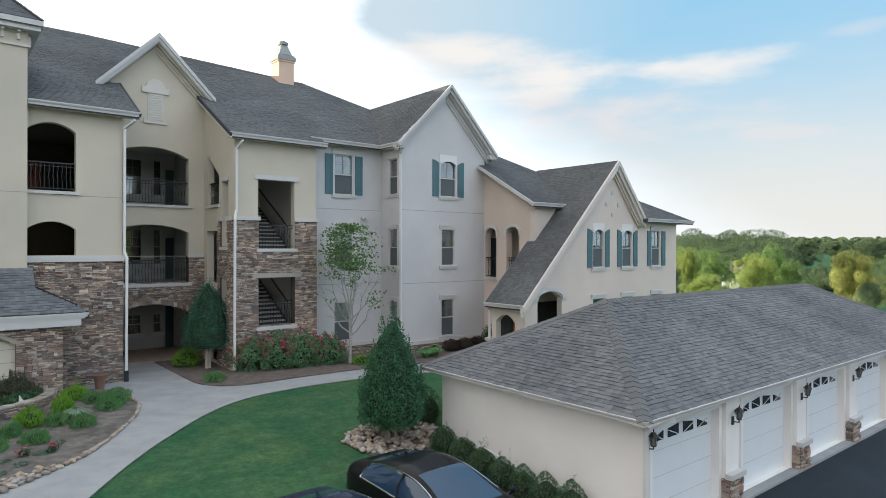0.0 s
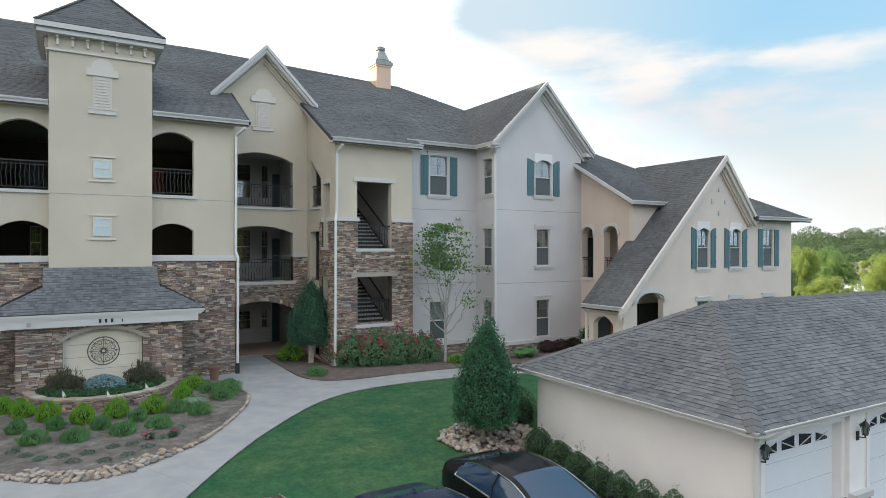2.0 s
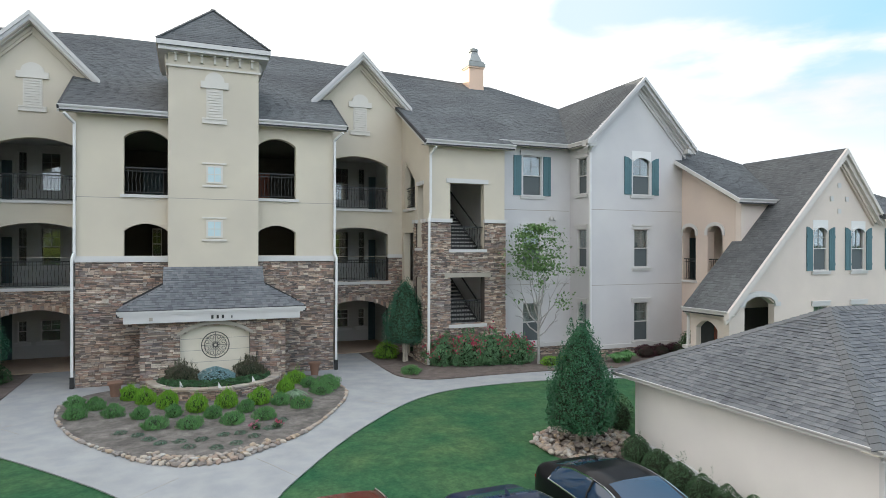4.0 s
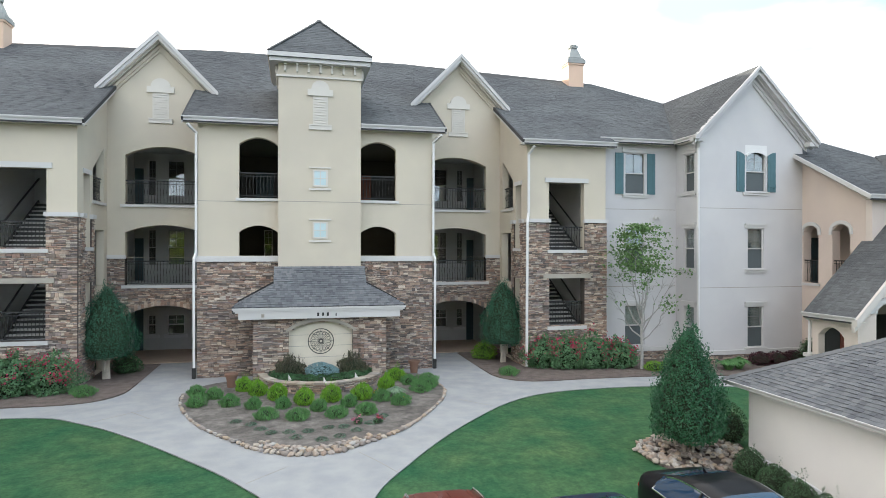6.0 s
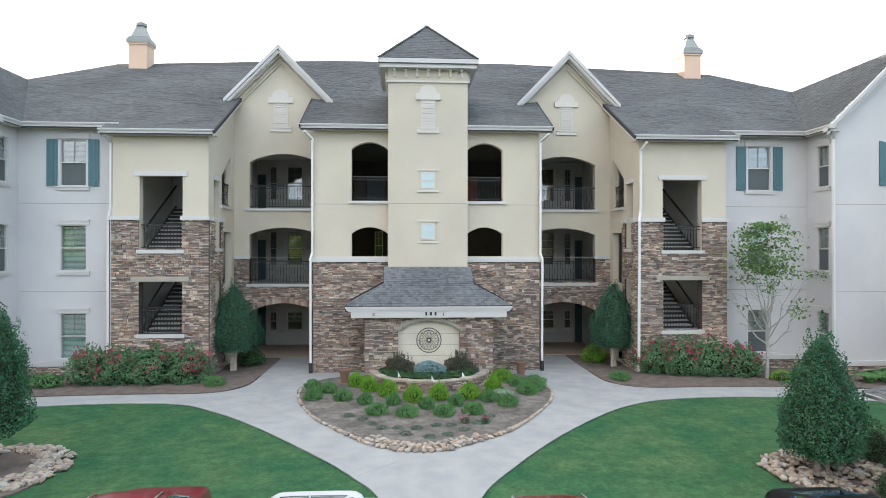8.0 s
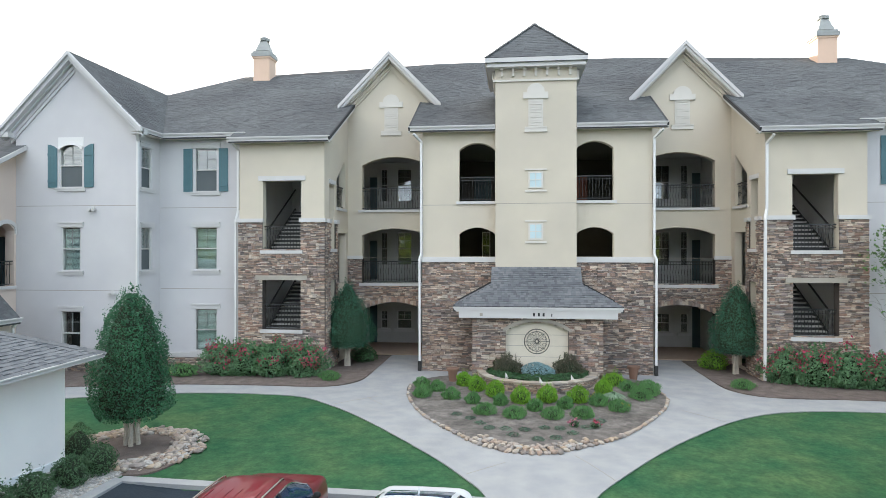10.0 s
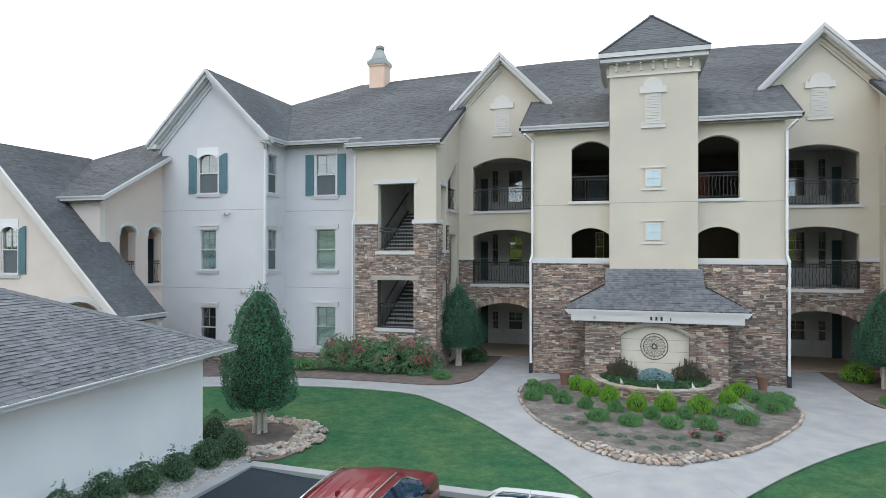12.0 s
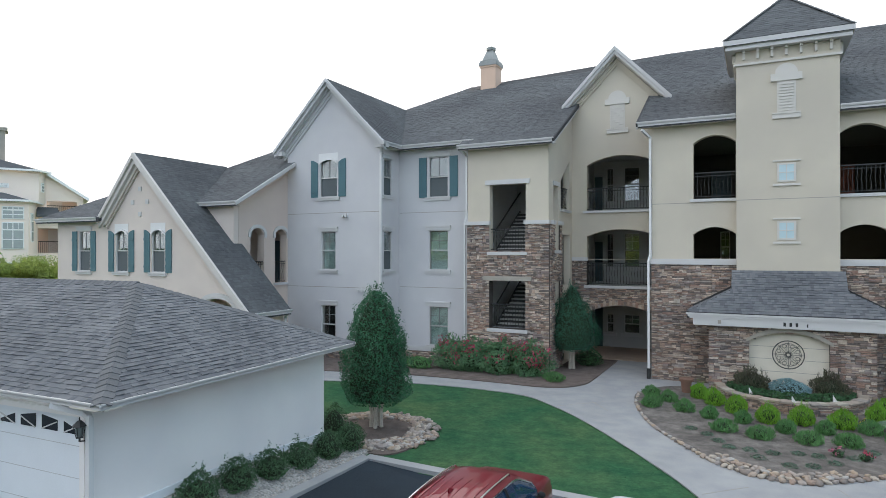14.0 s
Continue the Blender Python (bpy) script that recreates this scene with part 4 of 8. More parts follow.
    for z in (0.06, 3.54, 7.02):
        head = z + (1.75 if z < 1 else 2.55)
        window(F(7.46), 6.42, 7.24, z + 0.75, head, house, lintel=False, blind=0.0)
        dr = fpart("door", F(7.46), [(8.34, 8.74, z, z + 2.1, -0.06, -0.005)], DOOR_TEAL, house, "dark teal apartment door")
        fparts("frame", F(7.46), [(8.27, 8.335, z, z + 2.2, -0.05, -0.004), (8.336, 8.78, z + 2.11, z + 2.2, -0.05, -0.004)], INSIDE, dr)
        window(F(7.46), 7.76, 8.15, z + 0.75, head, house, lintel=False, blind=0.0)
    fpart("ceiling", F(0), [(1.5, 4.38, 9.9, 10.0, 0.36, 7.5)], INDOOR_SHADE, house)
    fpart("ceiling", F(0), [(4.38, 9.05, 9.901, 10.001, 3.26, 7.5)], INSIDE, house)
    fpart("door", F(7.44), [(2.1, 3.0, 7.03, 9.1, 0.0, 0.055)], DOOR_RUST if s > 0 else DOOR_TEAL, house, "painted inner flat door")
    if s < 0:
        window(F(7.3), 2.14, 2.57, 4.6, 6.1, house, lintel=False, blind=0.0)
    # windows of the grey walls
    for k, (z0, z1) in enumerate(((7.69, 9.6), (4.26, 6.13), (0.7, 2.56))):
        window(WG, 13.8, 14.83, z0, z1, house, shutters=k == 0, lintel=True, blind=((0.6, 1.0, 1.0) if s > 0 else (0.55, 1.0, 1.0))[k], screen=GREEN_BLIND if s < 0 and k else None, netted=True)
    for k, (z0, z1) in enumerate(((7.76, 9.5), (4.26, 6.1), (0.7, 2.56))):
        window(sideways(16.47, s), -1.55, -0.82, z0, z1, house, blind=1.0, netted=True)
    for k, (a, b, z0, z1) in enumerate(((18.88, 19.93, 7.76, 9.6), (18.97, 19.83, 4.26, 6.10), (18.97, 19.83, 0.7, 2.56))):
        window(WR, a, b, z0, z1, house, shutters=k == 0, arched=k == 0, blind=((0.6, 1.0, 1.0) if s > 0 else (0.5, 1.0, 0.0))[k], screen=GREEN_BLIND if s < 0 and k == 1 else None, netted=k < 2 or s > 0)
    fpart("water_table", WG, [(12.54, 16.38, 0.43, 0.62, -0.10, -0.001)], WHITE, house, "white sill course above the stone base")
    fpart("water_table", WR, [(16.36, 21.95, 0.43, 0.62, -0.10, -0.001)], WHITE, house, "white sill course above the stone base")
    fpart("water_table", sideways(16.47, s), [(-1.89, -0.31, 0.43, 0.62, -0.10, -0.001)], WHITE, house)
    for z in (3.42, 6.98):
        fpart("groove", WG, [(12.55, 16.4, z, z + 0.025, -0.004, -0.001)], GROOVE, house)
        fpart("groove", WR, [(16.5, 21.9, z, z + 0.025, -0.004, -0.001)], GROOVE, house)
    # gables
    rake(X(19.2, -2.43, 13.36), X(15.98, -2.43, 10.12), 0.30, 0.25, material=TRIM_GREY)
    rake(X(19.2, -2.43, 13.36), X(22.42, -2.43, 10.12), 0.30, 0.25, material=TRIM_GREY)
    rake(X(19.2, -2.33, 13.08), X(16.08, -2.33, 9.94), 0.16, 0.42, material=TRIM_GREY)
    rake(X(19.2, -2.33, 13.08), X(22.32, -2.33, 9.94), 0.16, 0.42, material=TRIM_GREY)
    rake(X(19.2, -2.0, 12.95), X(16.3, -2.0, 10.02), 0.36, 0.09, material=GREY)
    rake(X(19.2, -2.0, 12.95), X(22.1, -2.0, 10.02), 0.36, 0.09, material=GREY)
    fparts("cornice_return", F(0), [(21.95, 22.40, 9.88, 10.09, -2.3, -1.91), (15.98, 16.5, 9.90, 10.10, -2.3, -1.9), (15.93, 16.14, 9.98, 10.16, -2.42, -2.301)], WHITE, house)
    rake(X(6.68, 2.32, 14.42), X(4.25, 2.32, 11.94), 0.34, 0.14)
    rake(X(6.68, 2.32, 14.42), X(9.11, 2.32, 11.94), 0.34, 0.14)
    rake(X(6.68, 2.42, 14.10), X(4.45, 2.42, 11.83), 0.12, 0.47, material=VENT)
    rake(X(6.68, 2.42, 14.10), X(8.91, 2.42, 11.83), 0.12, 0.47, material=VENT)
    rake(X(6.68, 2.78, 13.95), X(4.75, 2.78, 11.98), 0.30, 0.10, material=CREAM)
    rake(X(6.68, 2.78, 13.95), X(8.75, 2.78, 11.85), 0.30, 0.10, material=CREAM)
    rake(X(26.06, -7.52, 9.62), X(19.02, -7.52, 2.58), 0.50, 0.24, material=TRIM_TAN)
    rake(X(26.06, -7.52, 9.62), X(28.60, -7.52, 6.66), 0.42, 0.24, material=TRIM_TAN)
    rake(X(26.06, -7.42, 9.22), X(28.42, -7.42, 6.48), 0.18, 0.31, material=TRIM_TAN)
    rake(X(26.06, -7.28, 9.05), X(28.3, -7.28, 6.45), 0.22, 0.17, material=TAN)
    louvre_vent(WB, 6.66, 10.56, 12.5, 0.66, house)
    # wing rake edge, block rake edge
    strip("rake_board", [(X(5.24, -0.5, main_z(-0.5) - 0.20), X(5.24, 2.9, main_z(2.9) - 0.20))], 0.05, 0.09, WHITE, house)
    strip("roof_edge", [(X(5.24, -0.5, main_z(-0.5) - 0.07), X(5.24, 2.9, main_z(2.9) - 0.07))], 0.07, 0.15, UNDERLAY, house, "dark shingle edge")
    strip("rake_board", [(X(8.44, -1.3, main_z(-1.3) - 0.20), X(8.44, 2.9, main_z(2.9) - 0.20))], 0.05, 0.09, WHITE, house)
    strip("roof_edge", [(X(8.44, -1.3, main_z(-1.3) - 0.07), X(8.44, 2.9, main_z(2.9) - 0.07))], 0.07, 0.15, UNDERLAY, house, "dark shingle edge")
    # gutters and downspouts
    gutter(X(1.66, -0.45, main_z(-0.45)), X(5.26, -0.45, main_z(-0.45)), (0, 1, 0), 0.44)
    gutter(X(8.42, -1.25, main_z(-1.25)), X(12.85, -1.25, main_z(-1.25)), (0, 1, 0), 0.44)
    gutter(X(12.3, -0.66, main_z(-0.65)), X(16.1, -0.66, main_z(-0.65)), (0, 1, 0), 0.44)
    gutter(X(16.05, -0.6, 10.15), X(16.05, -2.3, 10.15), (s, 0, 0), 0.40)
    gutter(X(21.45, -5.85, 7.37), X(24.4, -5.85, 7.37), (0, 1, 0), 0.34)
    gutter(X(19.05, -4.95, 2.62), X(19.05, -7.45, 2.62), (s, 0, 0), 0.44)
    gutter(X(28.55, -7.55, 6.75), X(33.3, -7.55, 6.75), (0, 1, 0), 0.44)
    gutter(X(33.25, -7.55, 6.75), X(33.25, 0.0, 6.75), (-s, 0, 0), 0.44)
    strip("rake_board", [(X(21.42, -5.9, 7.26), X(21.42, -1.92, 9.47))], 0.06, 0.17, WHITE, house, "white sloping fascia")
    downspout([X(5.05, -0.5, 9.98), X(4.78, -0.10, 9.7), X(4.78, -0.08, 4.95), X(4.84, -0.2, 4.7), X(4.84, -0.14, 0.25)])
    fpart("downspout_shoe", F(0), [(4.77, 4.91, 0.0, 0.45, -0.21, -0.07)], IRON, house, "black downspout shoe")
    if s > 0:
        downspout([X(8.95, -1.25, 9.55), X(8.82, -0.90, 9.25), X(8.82, -0.88, 6.7), X(8.72, -1.0, 6.3), X(8.72, -0.95, 0.1)])
    else:
        downspout([X(12.70, -1.25, 9.82), X(12.70, -1.20, 9.70), X(12.61, -0.70, 9.40), X(12.61, -0.70, 6.85), X(12.69, -0.74, 6.45), X(12.69, -0.74, 0.1)])
    downspout([X(16.2, -2.25, 9.9), X(16.36, -1.98, 9.65), X(16.40, -1.97, 0.5)])
    # peach link: arched surrounds, rails and inner wall
    link = sideways(21.93, s)
    for a, a1 in ((-2.82, -1.98), (-4.46, -3.56)):
        bm = bmesh.new()
        mid, r = (a + a1) / 2, (a1 - a) / 2
        outer = [(mid - r - 0.14, 5.80)] + [(mid - (r + 0.14) * math.cos(math.pi * i / 10), 5.95 + 0.46 * math.sin(math.pi * i / 10)) for i in range(11)] + [(mid + r + 0.14, 5.80)]
        inner = [(a1, 5.80)] + [(mid + r * math.cos(math.pi * i / 10), 5.95 + 0.29 * math.sin(math.pi * i / 10) ** 0.8) for i in range(11)] + [(a, 5.80)]
        if a1 > -2:
            outer = [(min(u, -1.925), v) for u, v in outer]
        slab(bm, [outer + inner], lambda u, v, w: link(u, v, w - 0.06), 0.058)
        part("arch_surround", bm, WHITE, house, "white arched surround")
        railing(link, a, a1, 3.62, 4.68, 0.1, house)
        fpart("sill", link, [(a - 0.1, min(a1 + 0.1, -1.93), 3.50, 3.62, -0.08, -0.001)], WHITE, house)
    wall("wall", [rect(-5.2, -1.6, 2.5, 7.2)], sideways(24.0, s), 0.2, PEACH)
    wall("wall", [rect(22.36, 23.99, 3.56, 6.9)], F(-5.15), 0.2, PEACH)
    wall("wall", [rect(22.36, 23.99, 3.56, 6.9)], F(-1.6), 0.2, PEACH)
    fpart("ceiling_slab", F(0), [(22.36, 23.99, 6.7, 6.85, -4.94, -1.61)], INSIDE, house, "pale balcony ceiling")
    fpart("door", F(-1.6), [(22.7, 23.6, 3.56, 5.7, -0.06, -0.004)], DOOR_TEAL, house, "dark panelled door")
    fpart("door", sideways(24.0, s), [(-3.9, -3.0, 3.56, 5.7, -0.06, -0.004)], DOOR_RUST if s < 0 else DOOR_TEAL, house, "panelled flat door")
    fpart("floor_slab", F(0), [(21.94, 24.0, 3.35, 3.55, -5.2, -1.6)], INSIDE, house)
    # tan wing: windows, porch
    for uc, arched in ((24.87, True), (27.35, True), (30.1, False)):
        window(WT, uc - 0.43, uc + 0.43, 4.2, 6.15, house, shutters=True, arched=arched, blind=0.4, shutter_w=0.38, netted=True)
        window(WT, uc - 0.43, uc + 0.43, 1.0, 2.65, house, blind=0.6)
    fparts("floral_block", WT, [(25.96 + dx, 26.16 + dx, z, z + 0.2, -0.04, -0.001) for dx, z in ((0, 7.9), (-0.5, 7.3), (0.5, 7.3), (0, 6.75))], WHITE, house, "small raised stucco blocks")
    bm = bmesh.new()
    outer = [(20.02, 2.74), (20.02, 2.90)] + [(21.2 - 1.0 * math.cos(math.pi * i / 12), 2.93 + 0.46 * math.sin(math.pi * i / 12)) for i in range(13)] + [(22.38, 2.90), (22.38, 2.74)]
    inner = [(22.05, 2.74)] + [(21.2 + 0.85 * math.cos(math.pi * i / 12), 2.82 + 0.34 * math.sin(math.pi * i / 12) ** 0.8) for i in range(13)] + [(20.35, 2.74)]
    slab(bm, [outer + inner], F(Y_TAN - 0.07), 0.068)
    part("arch_surround", bm, WHITE, house, "white arched surround")
    wall("wall", [[(-6.8, 0), (-5.0, 0), (-5.0, 2.35), (-6.8, 2.35)], arch(-6.5, -5.3, 0.05, 1.75, 2.1)], sideways(19.5, s), 0.3, TAN)
    # porch back wall; its near-black colour carries the porch shade
    wall("wall", [[(19.8, 0), (26.0, 0), (26.0, 5.0), (21.7, 5.0), (19.8, 3.1)]], F(-5.25), 0.2, INDOOR_SHADE)
    fpart("door", F(-5.25), [(20.6, 21.6, 0.05, 2.15, -0.06, -0.004)], DOOR_RUST, house, "rust red entrance door")
    downspout([X(19.1, -5.02, 2.5), X(19.42, -4.96, 2.25), X(19.42, -4.93, 0.9)])
    fpart("pier_cap", F(0), [(19.36, 19.86, 0.78, 0.92, -5.06, -4.66)], WHITE, house, "white porch pier cap")
    fpart("pier", F(0), [(19.44, 19.78, 0.0, 0.779, -4.99, -4.72)], STONE_TRIM, house, "stone porch pier")
    railing(F(-6.75), 20.36, 22.04, 0.1, 1.15, 0.0, house)
    # lamps on the grey walls
    for F_, u, z in ((WG, 15.4, 6.6),) if s > 0 else ((WR, 18.41, 6.82), (WR, 17.53, 3.30)):
        lamp = fpart("wall_light", F_, [(u - 0.07, u + 0.07, z, z + 0.14, -0.03, 0.0)], WHITE, house, "small white twin floodlight")
        fpart("head", F_, [(u - 0.16, u - 0.03, z - 0.05, z + 0.05, -0.17, -0.03), (u + 0.03, u + 0.16, z - 0.05, z + 0.05, -0.17, -0.03)], WHITE, lamp)
    # chimney
    ch = new("chimney")
    ch.parent = house
    ch["label"] = "peach stucco chimney with grey metal cap"
    cy = 8.0
    for a, b, z0, z1, m, nm in ((0.47, 0.47, 14.0, 15.95, CHIMNEY, "shaft"), (0.52, 0.52, 15.95, 16.05, CHIMNEY, "band"), (0.56, 0.56, 16.05, 16.26, CAP_METAL, "crown"), (0.50, 0.50, 16.26, 16.36, CAP_METAL, "crown")):
        fpart(nm, F(cy), [(15.02 - a, 15.02 + a, z0, z1, -b, b)], m, ch)
    bm = bmesh.new()
    bmesh.ops.create_cone(bm, cap_ends=True, segments=4, radius1=0.56, radius2=0.24, depth=0.64, matrix=Matrix.Translation(X(15.02, cy, 16.73)) @ Matrix.Rotation(radians(45), 4, "Z"))
    bmesh.ops.create_cone(bm, cap_ends=True, segments=12, radius1=0.28, radius2=0.30, depth=0.14, matrix=Matrix.Translation(X(15.02, cy, 17.10)))
    bmesh.ops.create_cone(bm, cap_ends=True, segments=12, radius1=0.20, radius2=0.16, depth=0.1, matrix=Matrix.Translation(X(15.02, cy, 17.2)))
    part("cowl", bm, CAP_METAL, ch, "grey metal chimney cowl")

# tower dressings
FROSTED = shader("frosted_glass", (0.50, 0.62, 0.64), 0.35, vary=0.05, bump=0)
TW = facing(Y_TOWER)
louvre_vent(TW, 0, 9.95, 11.93, 0.60, house)
fpart("frieze", TW, [(-1.72, 1.72, 12.02, 12.10, -0.08, 3.48)], VENT, house, "cream moulded band")
fpart("frieze", TW, [(-1.66, 1.66, 12.101, 12.56, -0.03, 3.42)], CREAM, house, "plain cream frieze")
fpart("cornice", TW, [(-2.06, 2.06, 12.72, 12.9, -0.43, -0.352)], WHITE, house, "white gutter board")
for k in range(7):
    fpart("bracket", TW, [(-1.38 + k * 0.46 - 0.04, -1.38 + k * 0.46 + 0.04, 12.22, 12.54, -0.14, -0.041), (-1.38 + k * 0.46 - 0.05, -1.38 + k * 0.46 + 0.05, 12.46, 12.545, -0.22, -0.141)], VENT, house, "cream cornice bracket")
for s in (1, -1):
    for k in range(5):
        fpart("bracket", lambda u, v, w: (s * (1.64 - w), Y_TOWER + u, v), [(0.3 + k * 0.6, 0.38 + k * 0.6, 12.22, 12.54, -0.14, -0.041)], VENT, house, "cream cornice bracket")
fpart("groove", TW, [(-1.63, 1.63, 7.03, 7.055, -0.004, -0.001)], GROOVE, house)
for z in (7.65, 5.55):
    bm = bmesh.new()
    slab(bm, [rect(-0.30, 0.30, z, z + 0.68)] + [rect(u, u + 0.215, v, v + 0.265) for u in (-0.23, 0.015) for v in (z + 0.06, z + 0.355)], lambda u, v, w: TW(u, v, w - 0.05), 0.049)
    sq = part("window", bm, VENT, house, "small square tower window")
    fpart("pane", TW, [(-0.235, 0.235, z + 0.06, z + 0.62, -0.036, -0.012)], FROSTED, sq, "pale frosted glass")
    fpart("sill", TW, [(-0.44, 0.44, z - 0.14, z - 0.06, -0.05, -0.001)], VENT, sq)
    fpart("lintel", TW, [(-0.44, 0.44, z + 0.74, z + 0.80, -0.05, -0.001)], VENT, sq)

# dark flashing where the porch roof meets the wall
for s in (1, -1):
    strip("flashing", [((s * 1.80, -0.10, 3.80), (s * 3.20, -0.10, 3.03))], 0.10, 0.07, UNDERLAY, house, "dark metal roof flashing")
# sign porch
PF = facing(-1.75)
fpart("fascia", facing(-2.05), [(-3.24, 3.24, 2.86, 2.93, -0.05, 0.3), (-3.20, 3.20, 2.79, 2.859, -0.03, 0.3), (-3.14, 3.14, 2.74, 2.789, -0.012, 0.3), (-3.02, 3.02, 2.50, 2.739, 0.0, 0.4)], WHITE, house, "white moulded porch beam")
fparts("fascia", facing(0), [(s0, s0 + 0.35, 2.79, 2.93, -1.74, -0.06) for s0 in (-3.22, 2.87)], WHITE, house)
fparts("number_mark", facing(-2.05), [(u, u + 0.075, 2.585, 2.715, -0.012, -0.001) for u in (-0.16, 0.02, 0.20)] + [(0.53, 0.57, 2.58, 2.69, -0.012, -0.001)], IRON, house, "dark raised marks on the beam")
fpart("box", facing(-2.05), [(-2.2, -2.09, 2.58, 2.70, -0.05, -0.001)], STONE_TRIM, house, "small beam lamp box")
fpart("arch_panel", PF, [(-1.35, 1.35, 0.2, 2.5, 0.16, 0.3)], PANEL, house, "cream tiled panel in the arch")
for v in (0.95, 1.38, 1.81):
    fpart("groove", PF, [(-1.2, 1.2, v, v + 0.015, 0.155, 0.159)], GROOVE, house)
bm = bmesh.new()
outer = [(-1.21, 1.9)] + [(-1.21 - 0.10 + 2.62 * i / 12, 2.06 + 0.44 * math.sin(math.pi * i / 12) ** 0.8) for i in range(13)] + [(1.21, 1.9)]
inner = [(1.21 - 2.42 * i / 12, 2.0 + 0.36 * math.sin(math.pi * i / 12) ** 0.8) for i in range(13)]
slab(bm, [[(-1.32, 1.98)] + outer[1:-1] + [(1.32, 1.98)] + inner], facing(-1.83), 0.09)
part("arch_surround", bm, STONE_TRIM, house, "cut stone arch")
# iron medallion
MEDAL = shader("weathered_iron", (0.085, 0.08, 0.072), 0.7, vary=0.25, scale=8, bump=0.1)
med = thing("medallion", (0, -1.60, 1.56), "round black iron scrollwork medallion on the panel", "ornament")
bm = bmesh.new()


def ring(bm, cx, cz, r, tube, n=28, y=0.0, squash=1.0, turn=0.0):
    vs = []
    for i in range(n):
        a = 2 * math.pi * i / n
        p = Vector((math.cos(a) * r, math.sin(a) * r * squash))
        p = Vector((p.x * math.cos(turn) - p.y * math.sin(turn), p.x * math.sin(turn) + p.y * math.cos(turn)))
        q = p * (1 - tube / r)
        vs.append([bm.verts.new((cx + p.x, y, cz + p.y)), bm.verts.new((cx + q.x, y, cz + q.y)), bm.verts.new((cx + q.x, y + 0.03, cz + q.y)), bm.verts.new((cx + p.x, y + 0.03, cz + p.y))])
    for i in range(n):
        j = (i + 1) % n
        for k in range(4):
            bm.faces.new((vs[i][k], vs[i][(k + 1) % 4], vs[j][(k + 1) % 4], vs[j][k]))


ring(bm, 0, 0, 0.50, 0.035)
ring(bm, 0, 0, 0.40, 0.018)
ring(bm, 0, 0, 0.10, 0.05, 12)
part("rim", bm, MEDAL, med)
for k in range(8):
    bm = bmesh.new()
    a = math.pi * k / 4
    ring(bm, 0.24 * math.cos(a), 0.24 * math.sin(a), 0.15, 0.02, 14, squash=0.45, turn=a)
    ring(bm, 0.31 * math.cos(a + 0.39), 0.31 * math.sin(a + 0.39), 0.07, 0.018, 10)
    beam(bm, (0.08 * math.cos(a), 0.015, 0.08 * math.sin(a)), (0.47 * math.cos(a), 0.015, 0.47 * math.sin(a)), 0.018, 0.02, up=(0, 1, 0))
    part("scroll", bm, MEDAL, med)

# ---- garage fittings ----
CAP_SHINGLE = shader("ridge_shingle", (0.150, 0.153, 0.158), 0.95, vary=0.15, scale=0.6, fine=120, bump=0.5, spread=0.1, spec=0.2)
LAMP_GLASS = shader("lantern_glass", (0.16, 0.18, 0.17), 0.2, vary=0.1, bump=0)
DARK_GLASS = shader("dark_fanlight", (0.03, 0.035, 0.04), 0.1, vary=0.1, bump=0)


def lantern(place, s):
    """A black carriage lantern on a wall bracket."""
    L = thing("wall_lantern", place, "black carriage lantern on the garage wall", "lamp", "garage lanterns")
    bm = bmesh.new()
    box(bm, -0.07, 0.07, -0.03, 0.0, -0.25, 0.02)
    beam(bm, (0, -0.03, -0.15), (0, -0.22, -0.12), 0.03, 0.03)
    beam(bm, (0, -0.22, -0.13), (0, -0.22, -0.02), 0.03, 0.03)
    part("bracket", bm, IRON, L)
    bm = bmesh.new()
    bmesh.ops.create_cone(bm, cap_ends=True, segments=6, radius1=0.07, radius2=0.12, depth=0.24, matrix=Matrix.Translation((0, -0.22, 0.11)))
    part("glass", bm, LAMP_GLASS, L)
    bm = bmesh.new()
    bmesh.ops.create_cone(bm, cap_ends=True, segments=6, radius1=0.09, radius2=0.075, depth=0.03, matrix=Matrix.Translation((0, -0.22, -0.025)))
    part("cage_foot", bm, IRON, L)
    for i in range(6):
        a = math.pi * i / 3
        bm = bmesh.new()
        beam(bm, (0.072 * math.cos(a), -0.22 + 0.072 * math.sin(a), -0.02), (0.125 * math.cos(a), -0.22 + 0.125 * math.sin(a), 0.23), 0.014, 0.014)
        part("cage_bar", bm, IRON, L)
    bm = bmesh.new()
    bmesh.ops.create_cone(bm, cap_ends=True, segments=6, radius1=0.17, radius2=0.05, depth=0.12, matrix=Matrix.Translation((0, -0.22, 0.29)))
    bmesh.ops.create_cone(bm, cap_ends=True, segments=6, radius1=0.025, radius2=0.01, depth=0.1, matrix=Matrix.Translation((0, -0.22, 0.39)))
    part("hood", bm, IRON, L)
    L.scale = (0.72, 0.72, 0.72)
    return L


